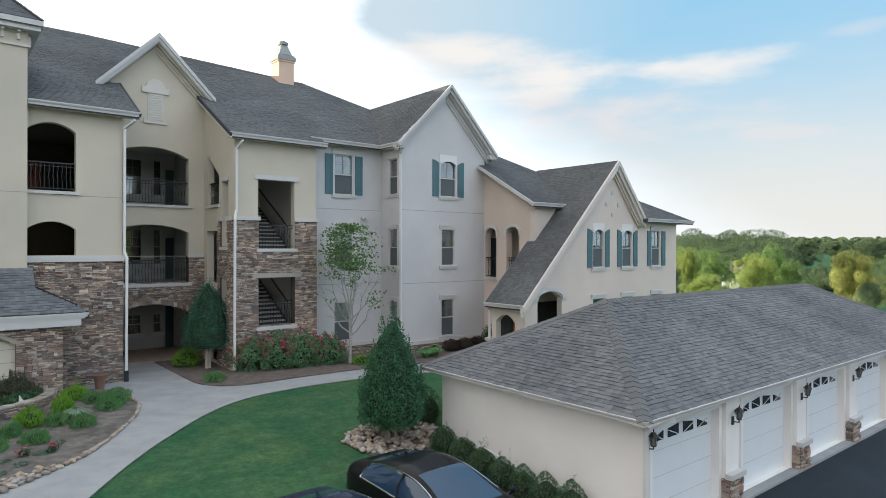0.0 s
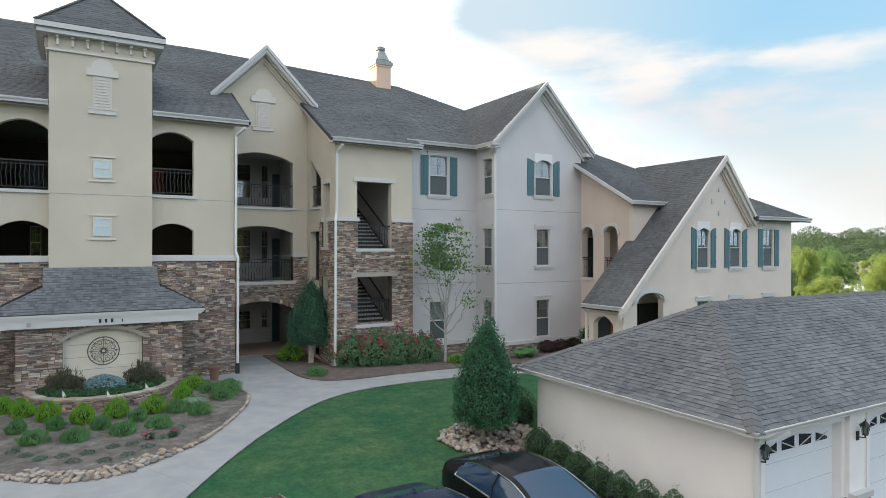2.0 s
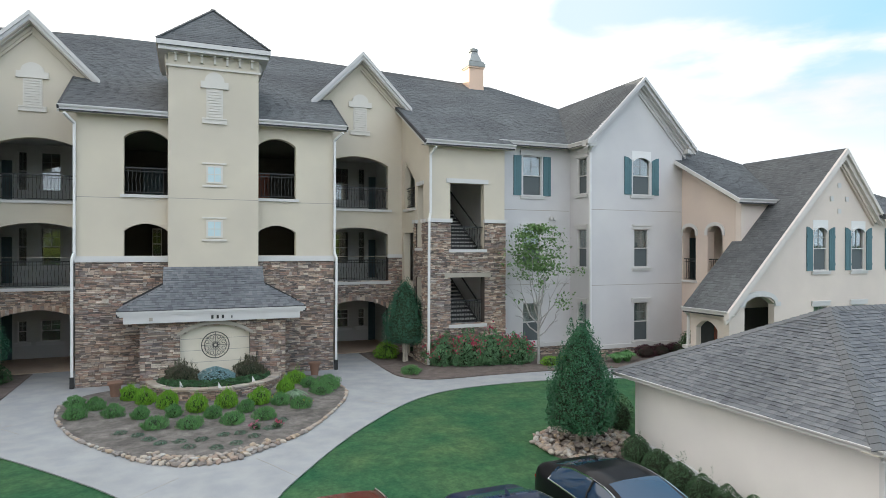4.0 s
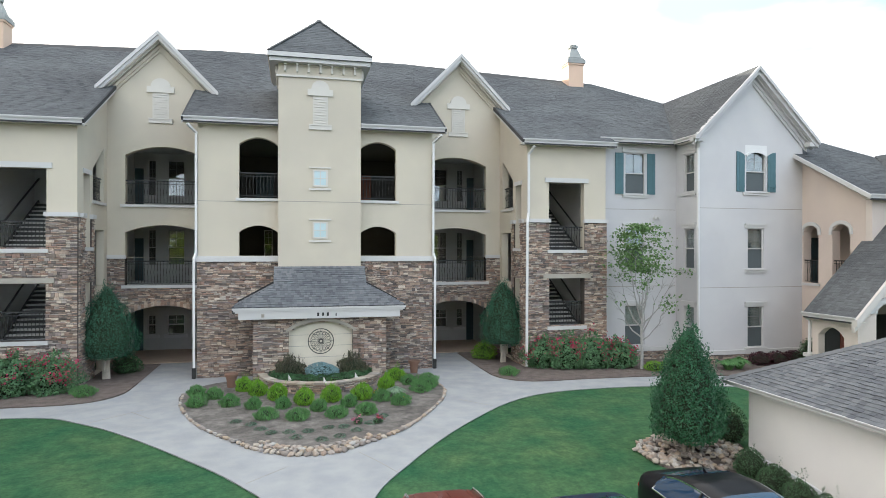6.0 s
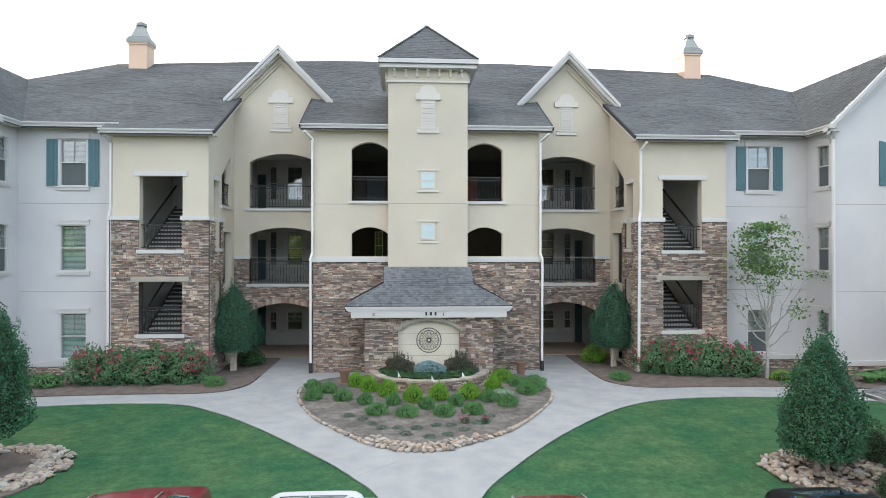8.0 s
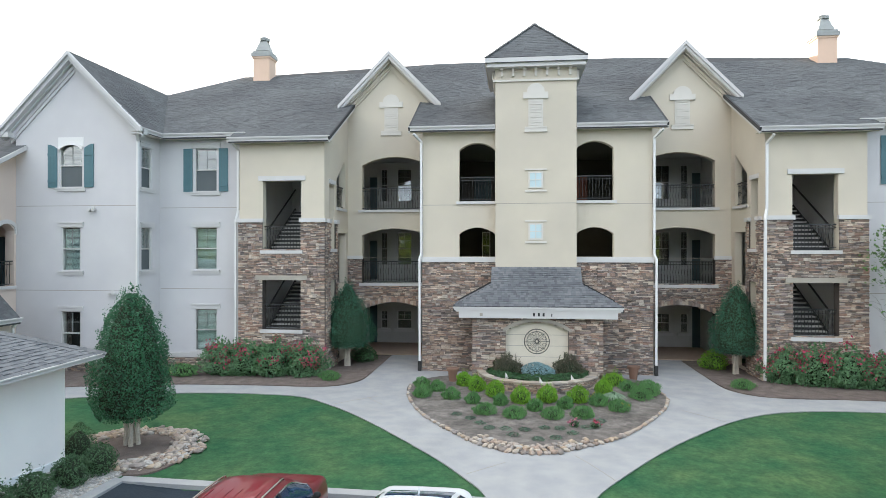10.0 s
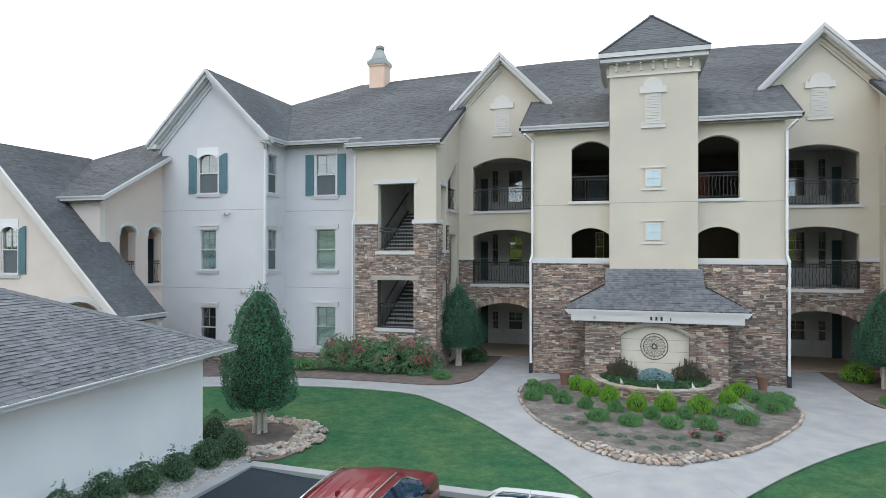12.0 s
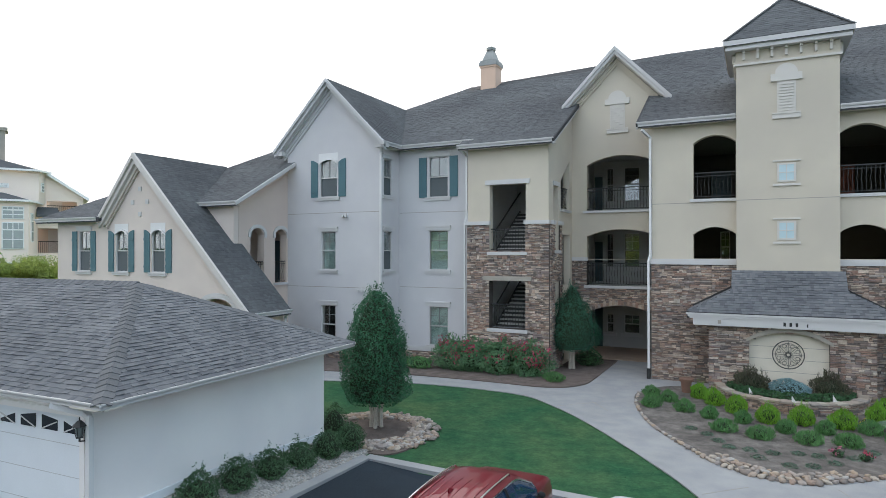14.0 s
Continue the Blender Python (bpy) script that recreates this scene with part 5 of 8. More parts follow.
def fit_out(g, s, dims, x_eave, y0, y1, z_eave, pitch, bays, bay, pad, askew, shift):
    xa, xb, yf, yb = dims
    x1 = x_eave + bays * bay + 1.2
    P = lambda x, y, z: (s * x, y, z)
    F = lambda u, v, w: (s * u, yf + w, v)
    lamps = []
    gutter(P(x_eave - 0.02, y0, z_eave), P(x1, y0, z_eave), (0, 1, 0), 0.34, g, 0.37)
    gutter(P(x_eave, y0 - 0.02, z_eave), P(x_eave, y1, z_eave), (s, 0, 0), xa - x_eave, g, 0.37)
    downspout([P(xa + 0.5, y0, z_eave - 0.12), P(xa + 0.08, yf - 0.05, z_eave - 0.28), P(xa - 0.06, yf - 0.06, z_eave - 0.34), P(xa - 0.06, yf - 0.06, pad)], g)
    bm = bmesh.new()
    foot_at = lambda y: ground_z(s * (xa - 0.12), min(max(y, -19.0), -13.3)) + 0.19
    slab(bm, [[(yf - 0.02, pad - 0.3), (yb + 0.03, pad - 0.3), (yb + 0.03, foot_at(yb)), (-14.5, foot_at(-14.5)), (-16.0, foot_at(-16.0)), (-17.5, foot_at(-17.5)), (yf - 0.02, foot_at(yf))]], lambda u, v, w: (s * (xa - 0.05 + w), u, v), 0.049)
    part("base_course", bm, DOOR_WHITE, g, "white painted base course")
    for i in range(bays):
        u0 = xa + 0.24 + i * bay
        u1 = u0 + 2.68
        door = next(o for o in g.children if o.name.startswith("garage_door") and abs(o.data.vertices[0].co.x - min(s * u0, s * u1)) < 0.02)
        for k in range(1, 4):
            z = pad + k * 2.23 / 4
            fpart("panel_joint", F, [(u0 + 0.02, u1 - 0.02, z, z + 0.012, 0.157, 0.1595)], TRIM_GREY, door)
        for j in range(4):
            a, b = u0 + 0.24 + j * 0.60, u0 + 0.66 + j * 0.60
            ztop = [0.10, 0.30, 0.30, 0.10][j]
            ztl, ztr = ([0.02, 0.19, 0.25, 0.19][j], [0.19, 0.25, 0.19, 0.02][j])
            base = pad + 1.88
            bm = bmesh.new()
            slab(bm, [[(a, base), (b, base), (b, base + max(ztr, 0.05)), (a, base + max(ztl, 0.05))]], lambda u, v, w: F(u, v, 0.145 + w), 0.013)
            lite = part("fanlight", bm, DARK_GLASS, door, "dark fan-shaped light")
            strip("glazing_bar", [(F(a if j > 1 else b, base + 0.0, 0.143), F(b if j > 1 else a, base + 0.16, 0.143))], 0.012, 0.022, WHITE, lite)
        fparts("architrave", F, [(u0 - 0.12, u0 - 0.002, pad, pad + 2.36, -0.03, 0.14), (u1 + 0.002, u1 + 0.12, pad, pad + 2.36, -0.03, 0.14), (u0 - 0.001, u1 + 0.001, pad + 2.252, pad + 2.36, -0.03, 0.14)], GARAGE, g)
        # pier between the doors, with a stone foot
        c = u1 + (bay - 2.68) / 2 - 0.16
        fpart("pier", F, [(c - 0.30, c + 0.30, pad + 0.62, z_eave - 0.12, -0.13, -0.001)], GARAGE, g, "stucco pier")
        fpart("pier_cap", F, [(c - 0.35, c + 0.35, pad + 0.62, pad + 0.74, -0.30, -0.131)], WHITE, g)
        foot = fpart("stone_foot", F, [(c - 0.29, c + 0.29, pad - 0.1, pad + 0.62, -0.22, -0.001)], MORTAR, g, "brown ledge stone pier foot")
        stone_jobs.append(([rect(c - 0.29, c + 0.29, pad - 0.05, pad + 0.61)], lambda u, v, w: F(u, v, w - 0.22), foot))
        stone_jobs.append(([rect(0.0, 0.215, pad - 0.05, pad + 0.61)], lambda u, v, w, c=c: F(c - 0.29 + w, v, u - 0.22), foot))
        lamps.append(lantern(P(c, yf - 0.13, pad + 2.0), s))
    lamps.append(lantern(P(xa + 0.05, yf, pad + 2.0), s))
    fpart("apron", F, [(xa + 0.1, xb, pad - 0.25, pad + 0.015, -0.26, -0.002)], CONCRETE, g, "concrete apron along the doors")
    # caps along hips and ridge
    half, ym, zr = (y1 - y0) / 2, (y0 + y1) / 2, z_eave + pitch * (y1 - y0) / 2
    runs = [(P(x_eave, y0, z_eave), P(x_eave + half, ym, zr)), (P(x_eave, y1, z_eave), P(x_eave + half, ym, zr)), (P(x_eave + half, ym, zr), P(x1 - half, ym, zr)), (P(x1, y0, z_eave), P(x1 - half, ym, zr))]
    for k, (a, b) in enumerate(runs):
        a, b = Vector(a), Vector(b)
        d = (b - a).normalized()
        sd = d.cross(Vector((0, 0, 1))).normalized()
        up = sd.cross(d)
        fall = 0.50 if k == 2 else 0.33
        bm = bmesh.new()
        rows = []
        for t, lift in ((0.0, 0.030), (0.30, 0.010)):
            rows.append([bm.verts.new(d * t + sd * q * 0.155 + up * (lift - abs(q) * 0.18 * fall)) for q in (-1, -0.35, 0, 0.35, 1)])
            rows.append([bm.verts.new(d * t + sd * q * 0.155 + up * (lift - 0.02 - abs(q) * 0.18 * fall)) for q in (-1, -0.35, 0, 0.35, 1)])
        for i in range(4):
            bm.faces.new((rows[0][i], rows[0][i + 1], rows[2][i + 1], rows[2][i]))
            bm.faces.new((rows[0][i], rows[0][i + 1], rows[1][i + 1], rows[1][i]))
        bm.faces.new((rows[0][0], rows[2][0], rows[3][0], rows[1][0]))
        bm.faces.new((rows[0][4], rows[2][4], rows[3][4], rows[1][4]))
        bmesh.ops.recalc_face_normals(bm, faces=bm.faces)
        me = bpy.data.meshes.new("ridge_cap")
        bm.to_mesh(me)
        bm.free()
        me.materials.append(CAP_SHINGLE)
        n = int((b - a).length / 0.2)
        holder = next(o for o in g.children if o.name.startswith("roof"))
        for i in range(n):
            piece("ridge_cap", me, Matrix.Translation(a + d * (i * 0.2) + Vector((0, 0, 0.012))), holder)
    # each row stands a little askew to the building
    corner = Vector(P(x_eave, y0, 0))
    turn = Matrix.Translation(corner + shift) @ Matrix.Rotation(radians(askew), 4, "Z") @ Matrix.Translation(-corner)
    g.matrix_world = turn
    for L in lamps:
        L.matrix_world = turn @ Matrix.Translation(L.location) @ Matrix.Diagonal((*L.scale, 1))


fit_out(gar_r, 1, gr, 9.71, -19.4, -12.15, 1.81, 0.53, 5, 3.84, -0.78, -0.9, Vector((-0.05, 0.0, 0)))
fit_out(gar_l, -1, gl, 10.31, -19.84, -12.6, 2.75, 0.46, 5, 3.84, 0.12, 2.2, Vector((0.22, -0.03, 0)))


# ---- beds, kerbs and parking ----
asphalt = paving("road", [(-60, -60), (60, -60), (60, -19.29), (9.15, -19.29), (8.9, -19.1), (8.9, -14.95), (-0.75, -14.95), (-0.95, -14.75), (-1.05, -13.35), (-9.45, -13.35), (-9.45, -19.5), (-9.7, -19.73), (-60, -19.73)], 0.02, ASPHALT, step=2.0)
tagged(asphalt, "dark smooth asphalt parking court", "road", kind="structure")


def kerb_line(pts):
    bm = bmesh.new()
    for (x0, y0), (x1, y1) in zip(pts, pts[1:]):
        z0, z1 = ground_z(x0, y0) + 0.0, ground_z(x1, y1) + 0.0
        z0, z1 = max(z0, ground_z(x0 * 1.03, y0 + 0.5)), max(z1, ground_z(x1 * 1.03, y1 + 0.5))
        beam(bm, (x0, y0, z0 - 0.08), (x1, y1, z1 - 0.08), 0.30, 0.24)
    return bm


kerb = part("kerb", kerb_line([(-9.6, -19.8), (-9.6, -16.5), (-9.6, -13.2), (-6.0, -13.2), (-3.0, -13.2), (-0.9, -13.25), (-0.8, -14.8), (3.0, -14.8), (6.0, -14.8), (9.05, -14.8), (9.05, -16.5), (9.05, -19.3)]), CONCRETE)
tagged(kerb, "pale concrete kerb round the parking bays", "kerb", kind="structure")
bed_right = [(6.75, 3.4), (6.78, -1.0), (7.0, -2.6), (8.0, -3.5), (10.5, -3.57), (13.3, -3.7), (15.5, -4.1), (18.4, -4.9), (22.0, -5.2)]
bed_curve = spline(bed_right, 6) + [(22.0, -1.0), (12.0, 1.0), (9.0, 3.4)]
for s, nm in ((1, "mulch"), (-1, "mulch")):
    m_bed = paving("mulch_bed", [(s * x, y) for x, y in bed_curve], 0.05, MULCH)
    tagged(m_bed, "dark bark mulch bed along the building", "mulch bed", kind="structure")
centre_bed = spline([(-4.75, -2.9), (-4.55, -4.7), (-3.75, -7.0), (-2.6, -8.8), (-1.6, -10.0), (-0.3, -10.45), (1.0, -9.7), (2.3, -8.4), (3.75, -5.9), (4.3, -4.2), (4.2, -2.6), (3.5, -1.0), (0.0, -1.3), (-3.5, -1.2)], 6, closed=True)
bed = paving("gravel_bed", centre_bed, 0.07, GRAVEL)
tagged(bed, "grey brown mulch bed below the sign wall", "flower bed", kind="structure")
strip_l = paving("gravel_strip", [(-10.95, -19.8), (-9.72, -19.8), (-9.72, -13.0), (-9.6, -12.6), (-11.0, -12.4)], 0.04, PALE_GRAVEL)
tagged(strip_l, "pale gravel strip beside the garage wall", "gravel", kind="structure")
strip_r = paving("gravel_strip", [(9.2, -19.8), (10.3, -19.8), (10.3, -12.3), (8.9, -12.6), (9.2, -13.2)], 0.04, MULCH)
tagged(strip_r, "dark mulch strip beside the garage wall", "mulch", kind="structure")
ring_l = paving("mulch_ring", spline([(-12.3, -10.2), (-10.9, -9.6), (-9.6, -10.4), (-9.0, -11.6), (-9.4, -12.9), (-11.6, -12.6)], 6, closed=True), 0.04, MULCH)
tagged(ring_l, "dark mulch ring under the clipped tree", "mulch", kind="structure")
ring_r = paving("mulch_ring", spline([(7.65, -11.6), (8.6, -10.9), (9.9, -10.9), (10.6, -11.8), (9.6, -13.0), (8.0, -12.9)], 6, closed=True), 0.04, MULCH)
tagged(ring_r, "brown mulch under the river stones", "mulch", kind="structure")
# river stones
PEBBLE = many_hues(shader("river_stone", (1, 1, 1), 0.75, vary=0.2, scale=6, fine=40, bump=0.3, second=(0.7, 0.7, 0.7)),
                   [(0.42, 0.34, 0.27), (0.34, 0.30, 0.27), (0.50, 0.43, 0.35), (0.36, 0.27, 0.21), (0.48, 0.45, 0.41), (0.26, 0.22, 0.19), (0.42, 0.36, 0.31), (0.46, 0.36, 0.26)])
pebble_meshes = []
rnd = random.Random(5)
for k in range(6):
    bm = bmesh.new()
    bmesh.ops.create_icosphere(bm, subdivisions=1, radius=1.0)
    for v in bm.verts:
        n = noise.noise(v.co * 1.3 + Vector((k * 7, 0, 0)))
        v.co *= 1 + 0.42 * n
        v.co.z *= 0.58
    for f in bm.faces:
        f.smooth = k % 2 == 0
    me = bpy.data.meshes.new("river_stone")
    bm.to_mesh(me)
    bm.free()
    me.materials.append(PEBBLE)
    pebble_meshes.append(me)


def pebble(holder, x, y, size, lift=0.0):
    z = ground_z(x, y) + 0.05 + size * 0.2 + lift
    m = Matrix.Translation((x, y, z)) @ Euler((rnd.uniform(-0.3, 0.3), rnd.uniform(-0.3, 0.3), rnd.uniform(0, 6.3))).to_matrix().to_4x4() @ Matrix.Diagonal((size * rnd.uniform(0.9, 1.4), size * rnd.uniform(0.7, 1.0), size, 1))
    piece("river_stone", rnd.choice(pebble_meshes), m, holder)


edge = thing("stone_edging", (0, 0, 0), "row of rounded river stones edging the flower bed", "stone edging")
outline = spline([(-4.75, -2.9), (-4.55, -4.7), (-3.75, -7.0), (-2.6, -8.8), (-1.6, -10.0), (-0.3, -10.45), (1.0, -9.7), (2.3, -8.4), (3.75, -5.9), (4.3, -4.2), (4.25, -3.0)], 40)
gone = 0.0
for (ax, ay), (bx, by) in zip(outline, outline[1:]):
    gone += math.hypot(bx - ax, by - ay)
    tip = smooth((-6.6 - ay) / 2.5)
    if gone > 0.145 + 0.03 * tip:
        gone = 0.0
        pebble(edge, ax, ay, rnd.uniform(0.05, 0.085) + 0.035 * tip)
        d = Vector((bx - ax, by - ay)).normalized()
        inn = Vector((-d.y, d.x))
        for row in range(1, 4):
            if rnd.random() < 1.3 * smooth((-8.7 - ay) / 1.3) - 0.08 * row:
                pebble(edge, ax + inn.x * 0.145 * row + rnd.uniform(-0.03, 0.03), ay + inn.y * 0.145 * row + rnd.uniform(-0.03, 0.03), rnd.uniform(0.065, 0.11), 0.02)
rocks = thing("river_stones", (0, 0, 0), "heap of pale river stones under the clipped tree", "stones")
for i in range(340):
    a, r = rnd.uniform(0, 6.283), math.sqrt(rnd.uniform(0.02, 1.0))
    x, y = 8.95 + 1.42 * r * math.cos(a), -12.0 + 1.05 * r * math.sin(a)
    if y > -13.05 and x < 10.4:
        pebble(rocks, x, y, rnd.uniform(0.06, 0.12), 0.08 * (1 - r))
rocks = thing("river_stones", (0, 0, 0), "ring of pale river stones round the clipped tree", "stones")
for i in range(760):
    a = rnd.uniform(-2.1, 2.7)
    r = rnd.uniform(0.60 + 0.15 * (a > 0.8), 1.08)
    x, y = -10.75 + 1.80 * r * math.cos(a), -11.25 + 1.70 * r * math.sin(a)
    if y > -13.0:
        pebble(rocks, x, y, rnd.choice((0.05, 0.065, 0.08, 0.095, 0.12)) * rnd.uniform(0.9, 1.1), rnd.uniform(-0.035, 0.01))

# semicircular planter
planter = thing("planter", (0, -1.75, 0), "low curved planter of ledge stone with a flat coping", "planter")
bm = bmesh.new()
R, n = 2.28, 36
arc = [(R * math.cos(math.pi * (1 + i / n)), R * math.sin(math.pi * (1 + i / n)) * 1.0) for i in range(n + 1)]
inn = [(x * 0.88, y * 0.88) for x, y in reversed(arc)]
slab(bm, [arc + inn], lambda u, v, w: (u, v, 0.0 + w), 0.40)
body = part("wall", bm, MORTAR, planter, "brown ledge stone")
COPING = many_hues(shader("coping_stone", (1, 1, 1), 0.9, vary=0.2, scale=4, fine=40, bump=0.5, second=(0.75, 0.73, 0.7)),
                   [(0.42, 0.37, 0.30), (0.36, 0.31, 0.26), (0.47, 0.43, 0.36), (0.40, 0.33, 0.26), (0.34, 0.31, 0.28)])
a0 = math.pi
while a0 < 2 * math.pi - 0.02:
    a1 = min(a0 + rnd.uniform(0.10, 0.20), 2 * math.pi)
    if 2 * math.pi - a1 < 0.08:
        a1 = 2 * math.pi
    ro, ri, th = R * rnd.uniform(1.0, 1.045), R * rnd.uniform(0.86, 0.89), rnd.uniform(0.04, 0.065)
    bm = bmesh.new()
    am = (a0 + a1) / 2
    slab(bm, [[(ro * math.cos(q), ro * math.sin(q)) for q in (a0 + 0.004, am, a1 - 0.004)] + [(ri * math.cos(q), ri * math.sin(q)) for q in (a1 - 0.004, am, a0 + 0.004)]], lambda u, v, w: (u, v, 0.401 + w), th)
    part("coping_stone", bm, COPING, planter)
    a0 = a1
bm = bmesh.new()
slab(bm, [[(x * 0.87, y * 0.87) for x, y in arc]], lambda u, v, w: (u, v, 0.2 + w), 0.16)
part("soil", bm, MULCH, planter)


def bend(u, v, w):
    a = math.pi + u / R
    return ((R - w) * math.cos(a), (R - w) * math.sin(a), v)


stone_jobs.append(([rect(0.0, math.pi * R, 0.0, 0.40)], bend, body))

# pots
TERRACOTTA = shader("terracotta", (0.20, 0.115, 0.08), 0.85, vary=0.15)
for x, y in ((-3.24, -2.2), (3.78, -1.0)):
    pot = thing("flower_pot", (x, y, 0.03), "brown terracotta pot beside the flower bed", "pot", "terracotta pots")
    bm = bmesh.new()
    bmesh.ops.create_cone(bm, cap_ends=True, segments=20, radius1=0.14, radius2=0.19, depth=0.44, matrix=Matrix.Translation((0, 0, 0.22)))
    part("body", bm, TERRACOTTA, pot)
    bm = bmesh.new()
    bmesh.ops.create_cone(bm, cap_ends=True, segments=20, radius1=0.235, radius2=0.25, depth=0.10, matrix=Matrix.Translation((0, 0, 0.48)))
    part("rim", bm, TERRACOTTA, pot)

# joints across the walk
for i, (p, q) in enumerate((((-2.0, -11.9), (-1.12, -11.08)), ((-5.97, -4.97), (-5.23, -5.94)), ((1.35, -11.9), (0.6, -10.4)), ((5.4, -6.9), (4.4, -5.6)), ((-6.9, -6.1), (-5.6, -4.8)))):
    bm = bmesh.new()
    ka, kb = Vector((*p, 0)), Vector((*q, 0))
    for j in range(6):
        m0, m1 = ka.lerp(kb, j / 6), ka.lerp(kb, (j + 1) / 6)
        beam(bm, (m0.x, m0.y, ground_z(m0.x, m0.y) + 0.028), (m1.x, m1.y, ground_z(m1.x, m1.y) + 0.028), 0.018, 0.012)
    j_ob = part("joint", bm, GROOVE, walkway)
# loose gravel between kerb and garage
bm = bmesh.new()
bmesh.ops.create_icosphere(bm, subdivisions=1, radius=1.0)
ico_v = [v.co.copy() for v in bm.verts]
ico_f = [tuple(v.index for v in f.verts) for f in bm.faces]
bm.free()
gv2, gf2 = [], []
for i in range(5200):
    x, y = rnd.uniform(-10.75, -9.76), rnd.uniform(-19.6, -12.4)
    r = rnd.uniform(0.016, 0.034)
    z = ground_z(x, y) + 0.04 + r * 0.2
    k = len(gv2)
    tw = rnd.uniform(0, 6.28)
    c2, s2 = math.cos(tw), math.sin(tw)
    e = rnd.uniform(0.9, 1.5)
    gv2 += [(x + r * (v.x * e * c2 - v.y * s2), y + r * (v.x * e * s2 + v.y * c2), z + r * v.z * 0.7) for v in ico_v]
    gf2 += [tuple(k + j for j in f) for f in ico_f]
PALE_PEBBLE = many_hues(shader("pale_pebble", (1, 1, 1), 0.85, vary=0.15, scale=6, fine=40, bump=0.2, second=(0.8, 0.8, 0.8)), [(0.44, 0.42, 0.39), (0.36, 0.34, 0.32), (0.52, 0.50, 0.47), (0.42, 0.37, 0.32), (0.30, 0.29, 0.28)])
tagged(quads("gravel", gv2, gf2, PALE_PEBBLE), "loose pale grey gravel beside the garage", "gravel", kind="stuff")

# ---- plants ----
def leaf_shader(name, lit, dark, rough=0.6, spread=0.35):
    m = shader(name, lit, rough, vary=0.2, scale=2.5, fine=12, bump=0, spread=spread, second=dark, spec=0.35)
    b = m.node_tree.nodes["Principled BSDF"]
    n, l = m.node_tree.nodes, m.node_tree.links
    thin, mix = n.new("ShaderNodeBsdfTranslucent"), n.new("ShaderNodeMixShader")
    mix.inputs["Fac"].default_value = 0.3
    l.new(b.inputs["Base Color"].links[0].from_socket, thin.inputs["Color"])
    l.new(b.outputs[0], mix.inputs[1])
    l.new(thin.outputs[0], mix.inputs[2])
    l.new(mix.outputs[0], n["Material Output"].inputs["Surface"])
    return m


HOLLY = leaf_shader("holly_leaf", (0.066, 0.195, 0.088), (0.026, 0.088, 0.046), 0.32)
CONE_LEAF = leaf_shader("clipped_leaf", (0.066, 0.19, 0.11), (0.037, 0.112, 0.07), 0.45)
ROSE_LEAF = leaf_shader("rose_leaf", (0.175, 0.33, 0.15), (0.085, 0.17, 0.09))
HEDGE = leaf_shader("hedge_leaf", (0.11, 0.20, 0.09), (0.055, 0.11, 0.055))
LIME = leaf_shader("lime_shrub", (0.27, 0.50, 0.045), (0.13, 0.29, 0.03))
FERN = leaf_shader("dull_tuft", (0.18, 0.37, 0.12), (0.08, 0.19, 0.07))
SEEDLING = leaf_shader("grey_seedling", (0.19, 0.29, 0.20), (0.10, 0.17, 0.12))
GREYLEAF = leaf_shader("silver_shrub", (0.28, 0.42, 0.45), (0.18, 0.30, 0.32))
SILVER = leaf_shader("variegated_blade", (0.29, 0.39, 0.27), (0.16, 0.25, 0.15))
HEATHER = leaf_shader("dusky_shrub", (0.12, 0.135, 0.075), (0.085, 0.07, 0.055))
COVER = leaf_shader("ground_cover", (0.085, 0.18, 0.07), (0.045, 0.11, 0.05))
MAPLE = leaf_shader("young_tree_leaf", (0.18, 0.29, 0.10), (0.09, 0.165, 0.06))
BURGUNDY = leaf_shader("burgundy_leaf", (0.09, 0.03, 0.04), (0.05, 0.02, 0.03))
FOREST = leaf_shader("woodland_leaf", (0.42, 0.47, 0.11), (0.16, 0.24, 0.06), 0.8, 0.3)
FOREST_MID = leaf_shader("green_woodland_leaf", (0.26, 0.37, 0.10), (0.09, 0.16, 0.05), 0.8, 0.25)
FOREST_GOLD = leaf_shader("turning_woodland_leaf", (0.46, 0.44, 0.12), (0.22, 0.25, 0.07), 0.8, 0.3)
FOREST_DEEP = leaf_shader("deep_woodland_leaf", (0.17, 0.22, 0.10), (0.065, 0.105, 0.055), 0.9, 0.15)
RED = leaf_shader("red_petal", (0.52, 0.09, 0.16), (0.40, 0.06, 0.10))
PINK = leaf_shader("pink_petal", (0.55, 0.22, 0.30), (0.45, 0.12, 0.2))
YELLOW = leaf_shader("yellow_petal", (0.7, 0.55, 0.05), (0.6, 0.4, 0.04))
# solid filler body; the shade between the leaves is put into its colour
CORE = shader("foliage_shade", (0.02, 0.03, 0.014), 0.95, vary=0.4, scale=6)
BARK = shader("grey_bark", (0.28, 0.24, 0.20), 0.9, vary=0.3, scale=5, fine=30, bump=0.6)
YOUNG_BARK = shader("smooth_grey_bark", (0.34, 0.33, 0.31), 0.85, vary=0.25, scale=4, fine=30, bump=0.3)
PALE_BARK = shader("pale_bark", (0.48, 0.43, 0.36), 0.9, vary=0.25, scale=5, fine=30, bump=0.5)
rng = np.random.default_rng(11)


